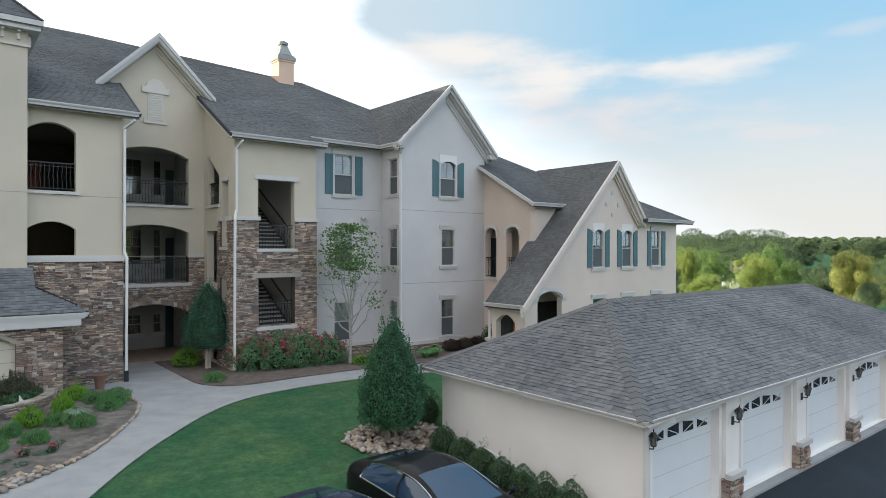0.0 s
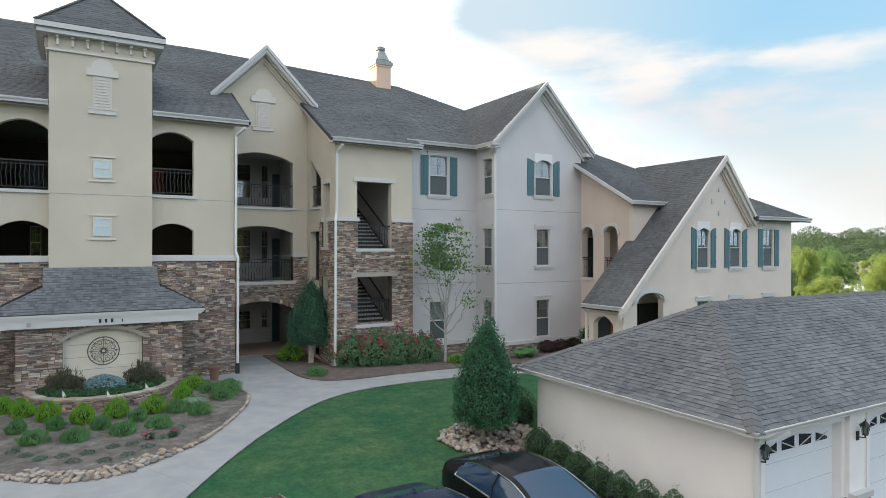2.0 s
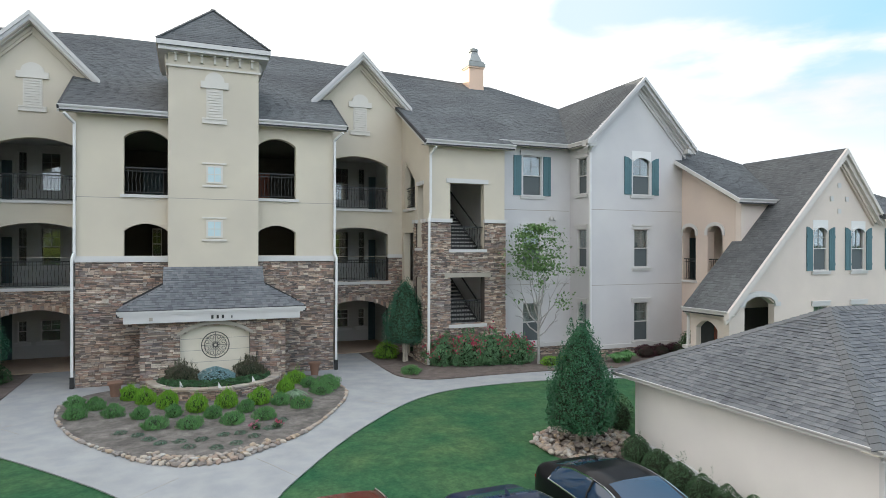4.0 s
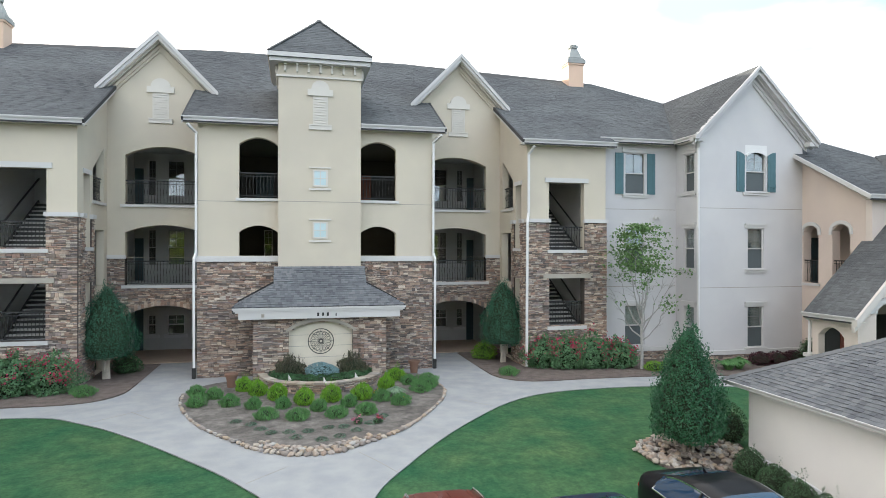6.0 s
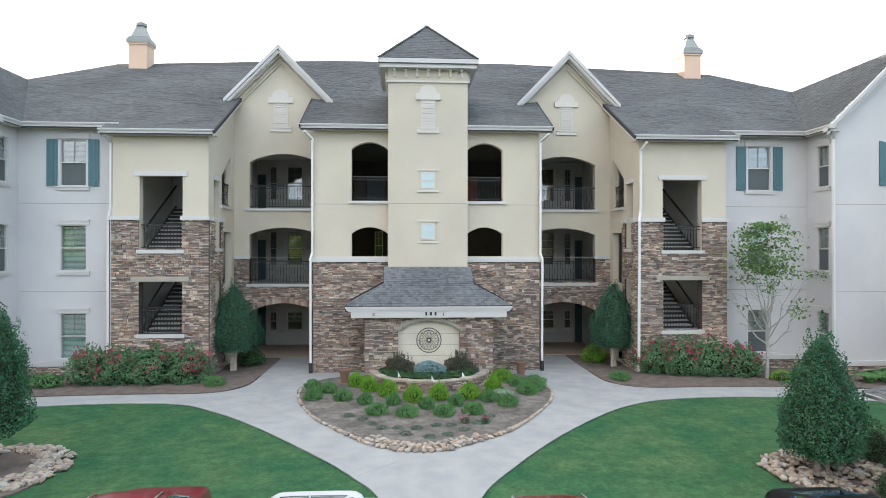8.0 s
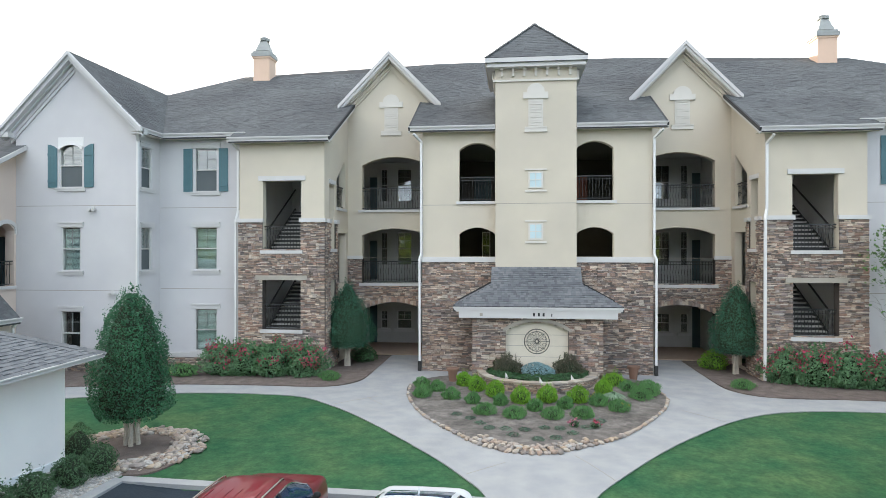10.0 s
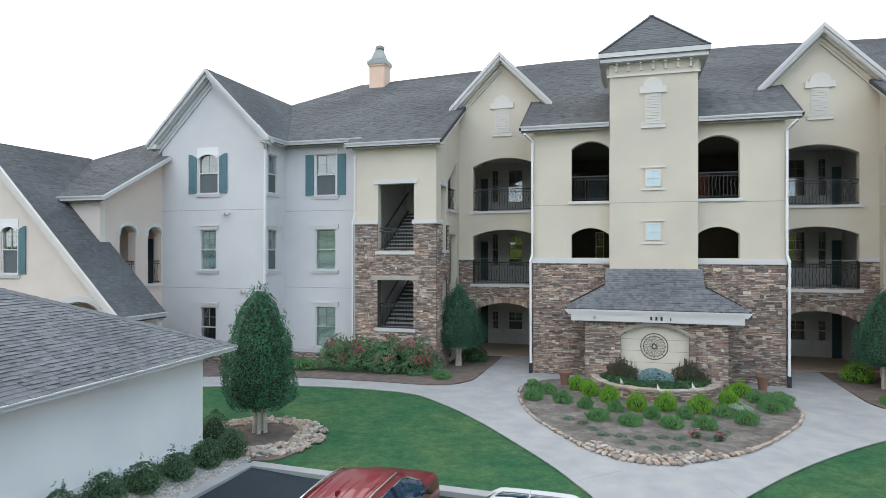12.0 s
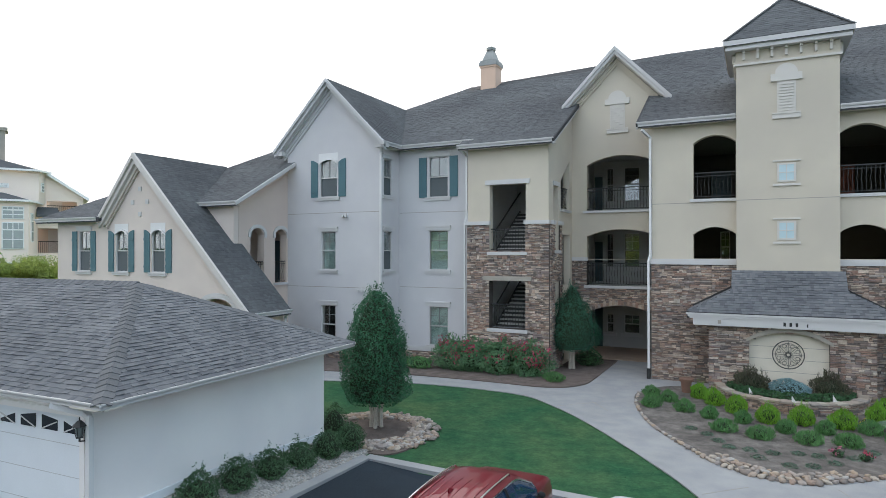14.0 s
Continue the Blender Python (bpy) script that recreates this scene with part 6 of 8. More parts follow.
def leaf_mesh(name, pts, size, material, out=None, slim=0.5, upright=0.0):
    """Many small folded leaves, one at each point."""
    pts = np.asarray(pts, float)
    n = len(pts)
    d = rng.normal(size=(n, 3))
    if out is not None:
        d = d * 0.8 + out
    d /= np.linalg.norm(d, axis=1)[:, None] + 1e-9
    t = rng.normal(size=(n, 3))
    if upright:
        t = t * (1 - upright) + np.array([0, 0, 1.0]) * upright * 1.6 + pts / (np.abs(pts).max() + 1e-6) * 0.35
        d = rng.normal(size=(n, 3)) * np.array([1, 1, 0.2])
        d /= np.linalg.norm(d, axis=1)[:, None] + 1e-9
    t -= (t * d).sum(1)[:, None] * d
    t /= np.linalg.norm(t, axis=1)[:, None] + 1e-9
    b = np.cross(d, t)
    L = size * rng.uniform(0.6, 1.3, n)[:, None]
    v = np.stack([pts - t * L / 2, pts + b * L * slim / 2 + d * L * 0.08, pts + t * L / 2, pts - b * L * slim / 2 + d * L * 0.08], 1).reshape(-1, 3)
    me = bpy.data.meshes.new(name)
    me.vertices.add(4 * n)
    me.vertices.foreach_set("co", v.ravel())
    me.loops.add(4 * n)
    me.loops.foreach_set("vertex_index", np.arange(4 * n, dtype=np.int32))
    me.polygons.add(n)
    me.polygons.foreach_set("loop_start", np.arange(0, 4 * n, 4, dtype=np.int32))
    me.update(calc_edges=True)
    me.materials.append(material)
    return me


def under(name, me, parent, label=""):
    ob = new(name, me)
    ob.parent = parent
    if label:
        ob["label"] = label
    return ob


def tube(bm, pts, radii, sides=7):
    """A tapered limb along a line of points."""
    rings = []
    for i, (p, r) in enumerate(zip(pts, radii)):
        p = Vector(p)
        d = (Vector(pts[min(i + 1, len(pts) - 1)]) - Vector(pts[max(i - 1, 0)])).normalized()
        a = d.cross(Vector((0.3, 1, 0.1))).normalized()
        b = d.cross(a)
        rings.append([bm.verts.new(p + a * r * math.cos(2 * math.pi * k / sides) + b * r * math.sin(2 * math.pi * k / sides)) for k in range(sides)])
    for q, w in zip(rings, rings[1:]):
        for k in range(sides):
            bm.faces.new((q[k], q[(k + 1) % sides], w[(k + 1) % sides], w[k]))
    bm.faces.new(rings[-1])


def lumpy(n, radius_at, z0, z1, depth=0.35, seed=0.0, bump=0.12):
    """Points near the skin of an upright body whose radius is radius_at(0..1)."""
    h = rng.uniform(0, 1, n * 2)
    w = np.array([radius_at(a) for a in h])
    keep = rng.uniform(0, w.max(), n * 2) < w + 0.05
    h, w = h[keep][:n], w[keep][:n]
    a = rng.uniform(0, 2 * math.pi, len(h))
    lump = np.array([noise.noise(Vector((math.cos(x) * 1.6 + seed, math.sin(x) * 1.6, y * 4.0))) for x, y in zip(a, h)])
    fine_lump = np.array([noise.noise(Vector((math.cos(x) * 5.5 + seed, math.sin(x) * 5.5, y * 13.0))) for x, y in zip(a, h)])
    r = w * (1 + bump * lump + 0.45 * bump * fine_lump) * (1 - depth * rng.uniform(0, 1, len(h)) ** 2)
    pts = np.stack([r * np.cos(a), r * np.sin(a), z0 + (z1 - z0) * h], 1)
    out = np.stack([np.cos(a), np.sin(a), np.full(len(a), 0.35)], 1)
    return pts, out


def core(radius_at, z0, z1, shrink=0.82, seg=14, rows=10):
    bm = bmesh.new()
    rings = []
    for j in range(rows + 1):
        h = j / rows
        rings.append([bm.verts.new((radius_at(h) * shrink * math.cos(2 * math.pi * i / seg), radius_at(h) * shrink * math.sin(2 * math.pi * i / seg), z0 + 0.04 + (z1 - z0 - 0.12) * h)) for i in range(seg)])
    for p, q in zip(rings, rings[1:]):
        for i in range(seg):
            bm.faces.new((p[i], p[(i + 1) % seg], q[(i + 1) % seg], q[i]))
    bm.faces.new(rings[-1])
    bm.faces.new(list(reversed(rings[0])))
    return bm


def table(*vals):
    """A smooth profile through evenly spaced values."""
    return lambda h: float(np.interp(h, np.linspace(0, 1, len(vals)), vals))


def clipped_tree(name, place, prof, z0, z1, leaf, n, size, bark, stems, label, spike=0.0):
    t = thing(name, place, label, "tree")
    bm = bmesh.new()
    for k in range(stems):
        a = 2 * math.pi * k / max(stems, 1) + 0.4
        r = (0.06 if stems == 2 else 0.13) if stems > 1 else 0.0
        tube(bm, [(r * 1.2 * math.cos(a), r * 1.2 * math.sin(a), -0.05), (r * math.cos(a), r * math.sin(a), z0 * 0.6), (r * 2.2 * math.cos(a), r * 2.2 * math.sin(a), z0 + 0.5)], [0.10 / (stems ** 0.3), 0.08 / (stems ** 0.3), 0.05])
    part("trunk", bm, bark, t)
    pts, out = lumpy(n, prof, z0, z1, 0.34, place[0], 0.3)
    if spike:
        m = 330
        h = rng.uniform(0, 1, m)
        a = rng.uniform(0, 6.28, m)
        peak = rng.integers(0, 4, m)
        px_, py_ = np.array([0.02, -0.26, 0.24, 0.05])[peak], np.array([0.0, 0.1, 0.12, -0.25])[peak]
        hi_ = np.array([1.0, 0.55, 0.45, 0.5])[peak]
        extra = np.stack([px_ + 0.16 * (1.1 - h) * np.cos(a), py_ + 0.16 * (1.1 - h) * np.sin(a), z1 - 0.25 + (spike + 0.15) * hi_ * h], 1)
        pts, out = np.concatenate([pts, extra]), np.concatenate([out, np.stack([np.cos(a), np.sin(a), a * 0 + 0.5], 1)])
    sprig, sprig_out = [], []
    for k in range(70):
        h, a = rng.uniform(0.25, 1.0), rng.uniform(0, 6.28)
        w = prof(h)
        for q in np.linspace(0.0, 1.0, 14):
            sprig.append((w * math.cos(a) * (1.0 + 0.05 * q) + rng.normal() * 0.03, w * math.sin(a) * (1.0 + 0.05 * q) + rng.normal() * 0.03, z0 + (z1 - z0) * h + 0.30 * q * rng.uniform(0.7, 1.1)))
            sprig_out.append((math.cos(a), math.sin(a), 0.6))
    pts, out = np.concatenate([pts, sprig]), np.concatenate([out, sprig_out])
    crown = under("crown", leaf_mesh("crown", pts, size, leaf, out), t)
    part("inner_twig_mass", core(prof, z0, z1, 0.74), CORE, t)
    return t


clipped_tree("holly_tree", (8.75, -12.2, -0.12), table(0.75, 0.95, 0.95, 0.91, 0.86, 0.79, 0.69, 0.57, 0.43, 0.29, 0.10), 0.50, 3.2, HOLLY, 18000, 0.062, BARK, 4, "dark green clipped holly cone over river stones", 0.75)
clipped_tree("holly_tree", (-10.85, -10.85, 0.0), table(0.75, 1.05, 1.06, 1.02, 0.96, 0.90, 0.82, 0.72, 0.58, 0.40, 0.10), 0.78, 4.0, HOLLY, 20000, 0.065, PALE_BARK, 4, "dark green clipped holly with pale stems on mulch", 0.3)
for x, k in ((8.15, 1.36), (-8.15, 1.42)):
    clipped_tree("clipped_tree", (x, 0.5, 0.05), table(0.60 * k, 0.78 * k, 0.80 * k, 0.78 * k, 0.73 * k, 0.66 * k, 0.57 * k, 0.46 * k, 0.34 * k, 0.22 * k, 0.05), 0.85, 3.6, CONE_LEAF, 13000, 0.06, PALE_BARK, 2, "small clipped evergreen tree beside the breezeway", 0.0)


def bush(name, place, rx, ry, h, leaf, n, size, label, category="shrub", group="", flowers=None, count=0, flower_size=0.09, bump=0.3, slim=0.5, heart=0.72, sprigs=0, upright=0.0):
    """A rounded shrub of leaves over a solid core coloured as its inner shade."""
    t = thing(name, place, label, category, group)
    prof = table(0.62, 0.86, 0.97, 1.0, 0.97, 0.88, 0.72, 0.45, 0.1)
    pts, out = lumpy(n, prof, 0.0, h, 0.4, place[0] * 1.7 + place[1], bump)
    pts[:, 0] *= rx
    pts[:, 1] *= ry
    pts[:, 2] *= 1 + 0.12 * np.sin(pts[:, 0] * 3 + place[1]) * np.cos(pts[:, 1] * 4)
    more = []
    for k in range(sprigs):
        a, q = rng.uniform(0, 6.28), rng.uniform(0.1, 0.8)
        tall = rng.uniform(0.10, 0.32)
        for j in range(12):
            more.append((rx * q * math.cos(a) + rng.normal() * 0.025, ry * q * math.sin(a) + rng.normal() * 0.025, h * (1.0 - 0.35 * q * q) + tall * (j / 11 - 0.3)))
    if more:
        pts, out = np.concatenate([pts, more]), np.concatenate([out, np.tile([0.2, 0.1, 0.3], (len(more), 1))])
    under("foliage", leaf_mesh("foliage", pts, size, leaf, out, slim, upright), t)
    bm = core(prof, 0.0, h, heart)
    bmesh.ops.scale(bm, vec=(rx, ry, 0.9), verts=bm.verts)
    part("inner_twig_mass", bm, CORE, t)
    if flowers:
        sel = pts[(pts[:, 2] > h * 0.35)]
        sel = sel[rng.choice(len(sel), min(count, len(sel)), replace=False)] * np.array([1.03, 1.03, 1.03])
        petals, loose = (20, 1.25) if flower_size > 0.08 else (10, 0.6)
        many = np.repeat(sel, petals, 0) + rng.normal(size=(len(sel) * petals, 3)) * flower_size * loose
        under("blossom", leaf_mesh("blossom", many, flower_size, flowers, slim=0.9), t, "clusters of small flowers")
    return t


# rose bushes
for s, xs in ((1, ((9.35, -0.95), (10.4, -1.45), (11.5, -1.6), (12.6, -1.75))), (-1, ((9.3, -1.75), (10.5, -1.85), (11.8, -1.85), (12.7, -1.9)))):
    for i, (x, y) in enumerate(xs):
        bush("rose_bush", (s * x, y, 0.05), 0.84, 0.62, 1.22 + 0.28 * math.sin(x * 5), ROSE_LEAF, 4600, 0.10, "rose bush with red blooms in the mulch bed", "shrub", "rose bushes", RED, 16, 0.09, 0.7, 0.5, 0.52, sprigs=16)
# clipped shrubs along the garage walls
for i, y in enumerate((-13.45, -14.2, -14.9, -15.6, -16.25, -16.9, -17.6)):
    x = 9.55 + 0.02 * i
    bush("hedge_shrub", (x, y, ground_z(x, y)), 0.37, 0.37, 0.76, HEDGE, 2900, 0.042, "clipped shrub with loose sprigs beside the garage wall", "shrub", "garage shrubs", bump=0.10, sprigs=3 if i > 1 else 1, heart=0.86)
for i, y in enumerate((-13.1, -13.95, -14.9, -15.85, -16.8, -17.75)):
    x = -10.2 - 0.03 * i
    bush("hedge_shrub", (x, y, ground_z(x, y)), 0.38, 0.42, 0.58 + 0.16 * (i < 2), HEDGE, 2400, 0.05, "clipped shrub with loose sprigs beside the garage wall", "shrub", "garage shrubs", bump=0.3, sprigs=8 if i > 1 else 2, heart=0.74)
bush("hedge_shrub", (10.45, -11.7, 0.0), 0.4, 0.4, 0.95, HEDGE, 1800, 0.05, "round clipped shrub at the garage corner", "shrub", "garage shrubs", bump=0.15)
bush("hedge_shrub", (-11.35, -12.2, 0.0), 0.4, 0.4, 0.95, HEDGE, 1800, 0.05, "round clipped shrub at the garage corner", "shrub", "garage shrubs", bump=0.15)
# planter
bush("silver_shrub", (0.02, -2.75, 0.36), 0.62, 0.5, 0.62, GREYLEAF, 3600, 0.06, "rounded silver blue shrub in the planter", bump=0.1)
bush("dusky_shrub", (-1.12, -2.3, 0.36), 0.58, 0.42, 0.70, HEATHER, 2300, 0.13, "dusky brown green shrub in the planter", slim=0.14, sprigs=22, upright=0.55)
bush("dusky_shrub", (1.15, -2.3, 0.36), 0.58, 0.42, 0.72, HEATHER, 2300, 0.13, "dusky brown green shrub in the planter", slim=0.14, sprigs=22, upright=0.55)
for i in range(11):
    a = math.pi * (1.06 + 0.88 * i / 10)
    bush("ground_cover", (1.62 * math.cos(a), -1.75 + 1.62 * math.sin(a), 0.36), 0.34, 0.30, 0.26, COVER, 700, 0.07, "low leafy ground cover in the planter", "plant", "planter plants")
for x, y in ((-1.2, -3.3), (0.0, -3.98), (1.15, -3.35)):
    fl = thing("flag", (x, y, 0.35), "small pale flag on a stick in the planter", "flag", "planter flags")
    bm = bmesh.new()
    tube(bm, [(0, 0, 0), (0, 0, 0.5)], [0.008, 0.008], 5)
    part("stick", bm, WHITE, fl)
    bm = bmesh.new()
    vs = [[bm.verts.new((0.01 + 0.05 * i, 0.02 * math.sin(i * 1.3), z)) for z in (0.10 + 0.02 * i, 0.50 - 0.085 * i)] for i in range(5)]
    for a, b in zip(vs, vs[1:]):
        bm.faces.new((a[0], b[0], b[1], a[1]))
    ext = bmesh.ops.extrude_face_region(bm, geom=bm.faces[:])["geom"]
    for e in ext:
        if isinstance(e, bmesh.types.BMVert):
            e.co.y += 0.004
    fl.scale = (0.6, 0.6, 0.6)
    part("cloth", bm, SPOUT, fl)
# bed shrubs
for i, (x, y, r) in enumerate(((-2.72, -2.95, 0.36), (-2.22, -3.75, 0.36), (-1.54, -4.56, 0.38), (-0.68, -5.37, 0.38), (0.21, -5.15, 0.40), (1.23, -5.09, 0.40), (2.22, -3.97, 0.34), (2.83, -2.35, 0.46))):
    bush("lime_shrub", (x, y, 0.07), r * 0.88, r * 0.88, 0.50, LIME, 2000, 0.12, "bright lime green rounded shrub in the bed", "shrub", "lime shrubs", bump=0.25, slim=0.11, sprigs=4, upright=0.7)


def tuft(name, place, r, h, leaf, n, label, group):
    """A grassy tuft of arching blades."""
    t = thing(name, place, label, "plant", group)
    a = rng.uniform(0, 2 * math.pi, n)
    lean = rng.uniform(0.1, 1.0, n)
    pts, faces = [], []
    for i in range(n):
        d = Vector((math.cos(a[i]), math.sin(a[i]), 0))
        side = Vector((-d.y, d.x, 0)) * 0.014
        base = d * r * 0.25 * lean[i]
        mid = base + d * r * 0.45 * lean[i] + Vector((0, 0, h * (1.0 - 0.25 * lean[i])))
        tip = base + d * r * lean[i] + Vector((0, 0, h * (1.15 - 0.75 * lean[i])))
        k = len(pts)
        pts += [base - side, base + side, mid + side, mid - side, tip]
        faces += [(k, k + 1, k + 2, k + 3), (k + 3, k + 2, k + 4)]
    quads("blade_tuft", pts, faces, leaf, t)
    return t


for i, (x, y, r) in enumerate(((-4.05, -4.9, 0.36), (-3.02, -5.1, 0.34), (-2.25, -5.62, 0.28), (-1.81, -6.88, 0.40), (-1.34, -5.75, 0.28), (-0.89, -7.18, 0.42), (-0.24, -6.29, 0.30), (0.26, -7.14, 0.40), (0.73, -5.94, 0.30), (1.17, -6.98, 0.40), (1.84, -5.44, 0.34), (2.38, -6.09, 0.38), (3.37, -4.42, 0.44), (3.75, -3.8, 0.46), (3.95, -3.0, 0.44), (-3.63, -3.94, 0.34), (-4.25, -3.4, 0.34), (3.2, -3.2, 0.40), (7.45, -2.3, 0.45), (-8.05, -2.45, 0.45))):
    bush("grass_mound", (x, y, 0.07), r * 0.86, r * 0.86, 0.36, FERN, 1500, 0.13, "soft green grassy mound in the bed", "plant", "grassy mounds", bump=0.45, slim=0.08, heart=0.5, upright=0.6)
tuft("silver_tuft", (2.40, -4.95, 0.07), 0.42, 0.34, SILVER, 420, "variegated pale striped tuft in the bed", "")
for i, (x, y) in enumerate(((-2.65, -7.1), (-1.59, -8.47), (-1.14, -8.51), (-0.6, -8.52), (-0.91, -9.04), (-0.27, -9.39), (0.21, -9.2), (0.39, -8.3), (0.7, -8.71), (1.15, -8.12), (1.64, -7.42), (-1.89, -8.0), (-0.05, -8.3), (-2.2, -7.5))):
    bush("seedling", (x, y, 0.06), 0.17, 0.15, 0.11, SEEDLING, 260, 0.055, "small sparse grey green seedling in the bed", "plant", "seedlings", bump=0.5, slim=0.2, heart=0.2)
for x, y, m, nm in ((0.82, -8.0, PINK, "pink"), (1.39, -8.1, RED, "red"), (2.58, -6.0, YELLOW, "yellow"), (1.75, -4.9, YELLOW, "yellow")):
    bush("flower", (x, y, 0.07), 0.15, 0.15, 0.26, COVER, 120, 0.05, nm + " flowering bedding plant in the bed", "flower", "", m, 7, 0.04)
# shrubs along the building
bush("green_shrub", (7.6, 1.6, 0.05), 0.6, 0.6, 0.75, LIME, 1500, 0.08, "light green shrub in the breezeway bed")
bush("green_shrub", (-7.7, 1.7, 0.05), 0.6, 0.6, 0.75, COVER, 1500, 0.08, "green shrub in the breezeway bed")
for x, y in ((13.75, -2.75), (14.5, -2.7), (15.3, -2.75)):
    bush("green_shrub", (x, y, 0.05), 0.46, 0.4, 0.42, LIME, 1100, 0.10, "light green low shrub below the grey wall", "shrub", "low shrubs", slim=0.14, upright=0.5)
for x, y, h in ((16.9, -3.3, 0.45), (17.5, -3.2, 0.5)):
    tuft("green_tuft", (x, y, 0.05), 0.5, h, FERN, 520, "dark green strappy clump below the grey wall", "green clumps")
for x in (14.2, 15.3, 16.4):
    bush("green_shrub", (-x, -2.3, 0.05), 0.6, 0.45, 0.55, FERN, 900, 0.09, "pale green low shrub below the grey wall", "shrub", "low shrubs")
for x in (19.1, 20.0, 20.9):
    bush("burgundy_shrub", (x, -2.6, 0.05), 0.6, 0.4, 0.62, BURGUNDY, 1000, 0.07, "dark burgundy barberry below the grey wall", "shrub", "burgundy shrubs")
bush("green_shrub", (21.3, -3.1, 0.05), 0.6, 0.5, 1.2, HEDGE, 1300, 0.08, "dark green shrub at the wall corner")


# the young tree before the grey wall
def young_tree(place):
    t = thing("young_tree", place, "slender young tree with sparse leaves before grey wall", "tree")
    bm = bmesh.new()
    r2 = random.Random(3)
    tips = []
    tube(bm, [(0, 0, -0.05), (0.02, 0, 0.8), (0.0, 0.03, 1.7), (0.05, 0, 2.6)], [0.075, 0.062, 0.052, 0.04], 8)
    for k in range(12):
        a = k * 2.4 + r2.uniform(-0.3, 0.3)
        z0 = 1.2 + 0.14 * k
        reach = r2.uniform(0.7, 1.35) * (1.0 if k < 9 else 0.5)
        top = z0 + r2.uniform(1.7, 2.9) * (0.62 if k < 2 else 1.0)
        p = [Vector((0, 0, z0))]
        for j in range(1, 6):
            q = j / 5
            p.append(Vector((math.cos(a) * reach * q ** 0.75, math.sin(a) * reach * q ** 0.75, z0 + (top - z0) * q ** 1.15)) + Vector((r2.uniform(-0.06, 0.06), r2.uniform(-0.06, 0.06), 0)))
        tube(bm, p, [0.036, 0.029, 0.022, 0.016, 0.011, 0.005], 6)
        for j in range(2, 6):
            for q in range(2):
                b = a + r2.uniform(-1.2, 1.2)
                e = p[j] + Vector((math.cos(b) * 0.42, math.sin(b) * 0.42, r2.uniform(0.05, 0.4)))
                tube(bm, [p[j], (p[j] + e) / 2 + Vector((0, 0, 0.05)), e], [0.012, 0.008, 0.004], 5)
                tips.append((e, j))
    part("trunk", bm, YOUNG_BARK, t, "pale branching trunk")
    pts = []
    for e, j in tips:
        bare = e.z < 3.9 and r2.random() < 0.85
        if not bare:
            for i in range(16):
                pts.append((e.x + r2.gauss(0, 0.20), e.y + r2.gauss(0, 0.20), e.z + r2.gauss(0, 0.10)))
    for i in range(100):
        a, h = r2.uniform(0, 6.28), r2.uniform(-1, 1)
        w = 1.2 * math.sqrt(max(1 - h * h, 0)) * r2.uniform(0.35, 1.0)
        c = (w * math.cos(a) - 0.1, w * math.sin(a), 5.15 + 1.0 * h)
        for j in range(22):
            pts.append((c[0] + r2.gauss(0, 0.25), c[1] + r2.gauss(0, 0.25), c[2] + r2.gauss(0, 0.04)))
    under("crown", leaf_mesh("crown", np.array(pts), 0.13, MAPLE, np.tile([0, 0, 1.0], (len(pts), 1)), 0.7), t)


young_tree((13.39, -2.33, 0.05))

# ---- cars ----
def paint(name, colour, metal=0.3):
    m = shader(name, colour, 0.35, metal, vary=0.04, scale=1, fine=200, bump=0, spec=0.2)
    m.node_tree.nodes["Principled BSDF"].inputs["Coat Weight"].default_value = 0.7
    m.node_tree.nodes["Principled BSDF"].inputs["Coat Roughness"].default_value = 0.04
    return m


# blue base stands in for the sky mirrored in the glass
CAR_GLASS = shader("car_glass", (0.018, 0.042, 0.085), 0.04, vary=0.05, bump=0, spec=0.8)
RUBBER = shader("tyre_rubber", (0.02, 0.02, 0.02), 0.85, vary=0.2)
CHROME = shader("bright_trim", (0.7, 0.7, 0.7), 0.15, 1.0, vary=0.03, bump=0)
ALLOY = shader("alloy_rim", (0.45, 0.45, 0.46), 0.3, 1.0, vary=0.05, bump=0)
TAIL = shader("red_tail_lamp", (0.45, 0.01, 0.015), 0.15, vary=0.05, bump=0)
HEADLAMP = shader("clear_headlamp", (0.6, 0.62, 0.65), 0.08, vary=0.05, bump=0)


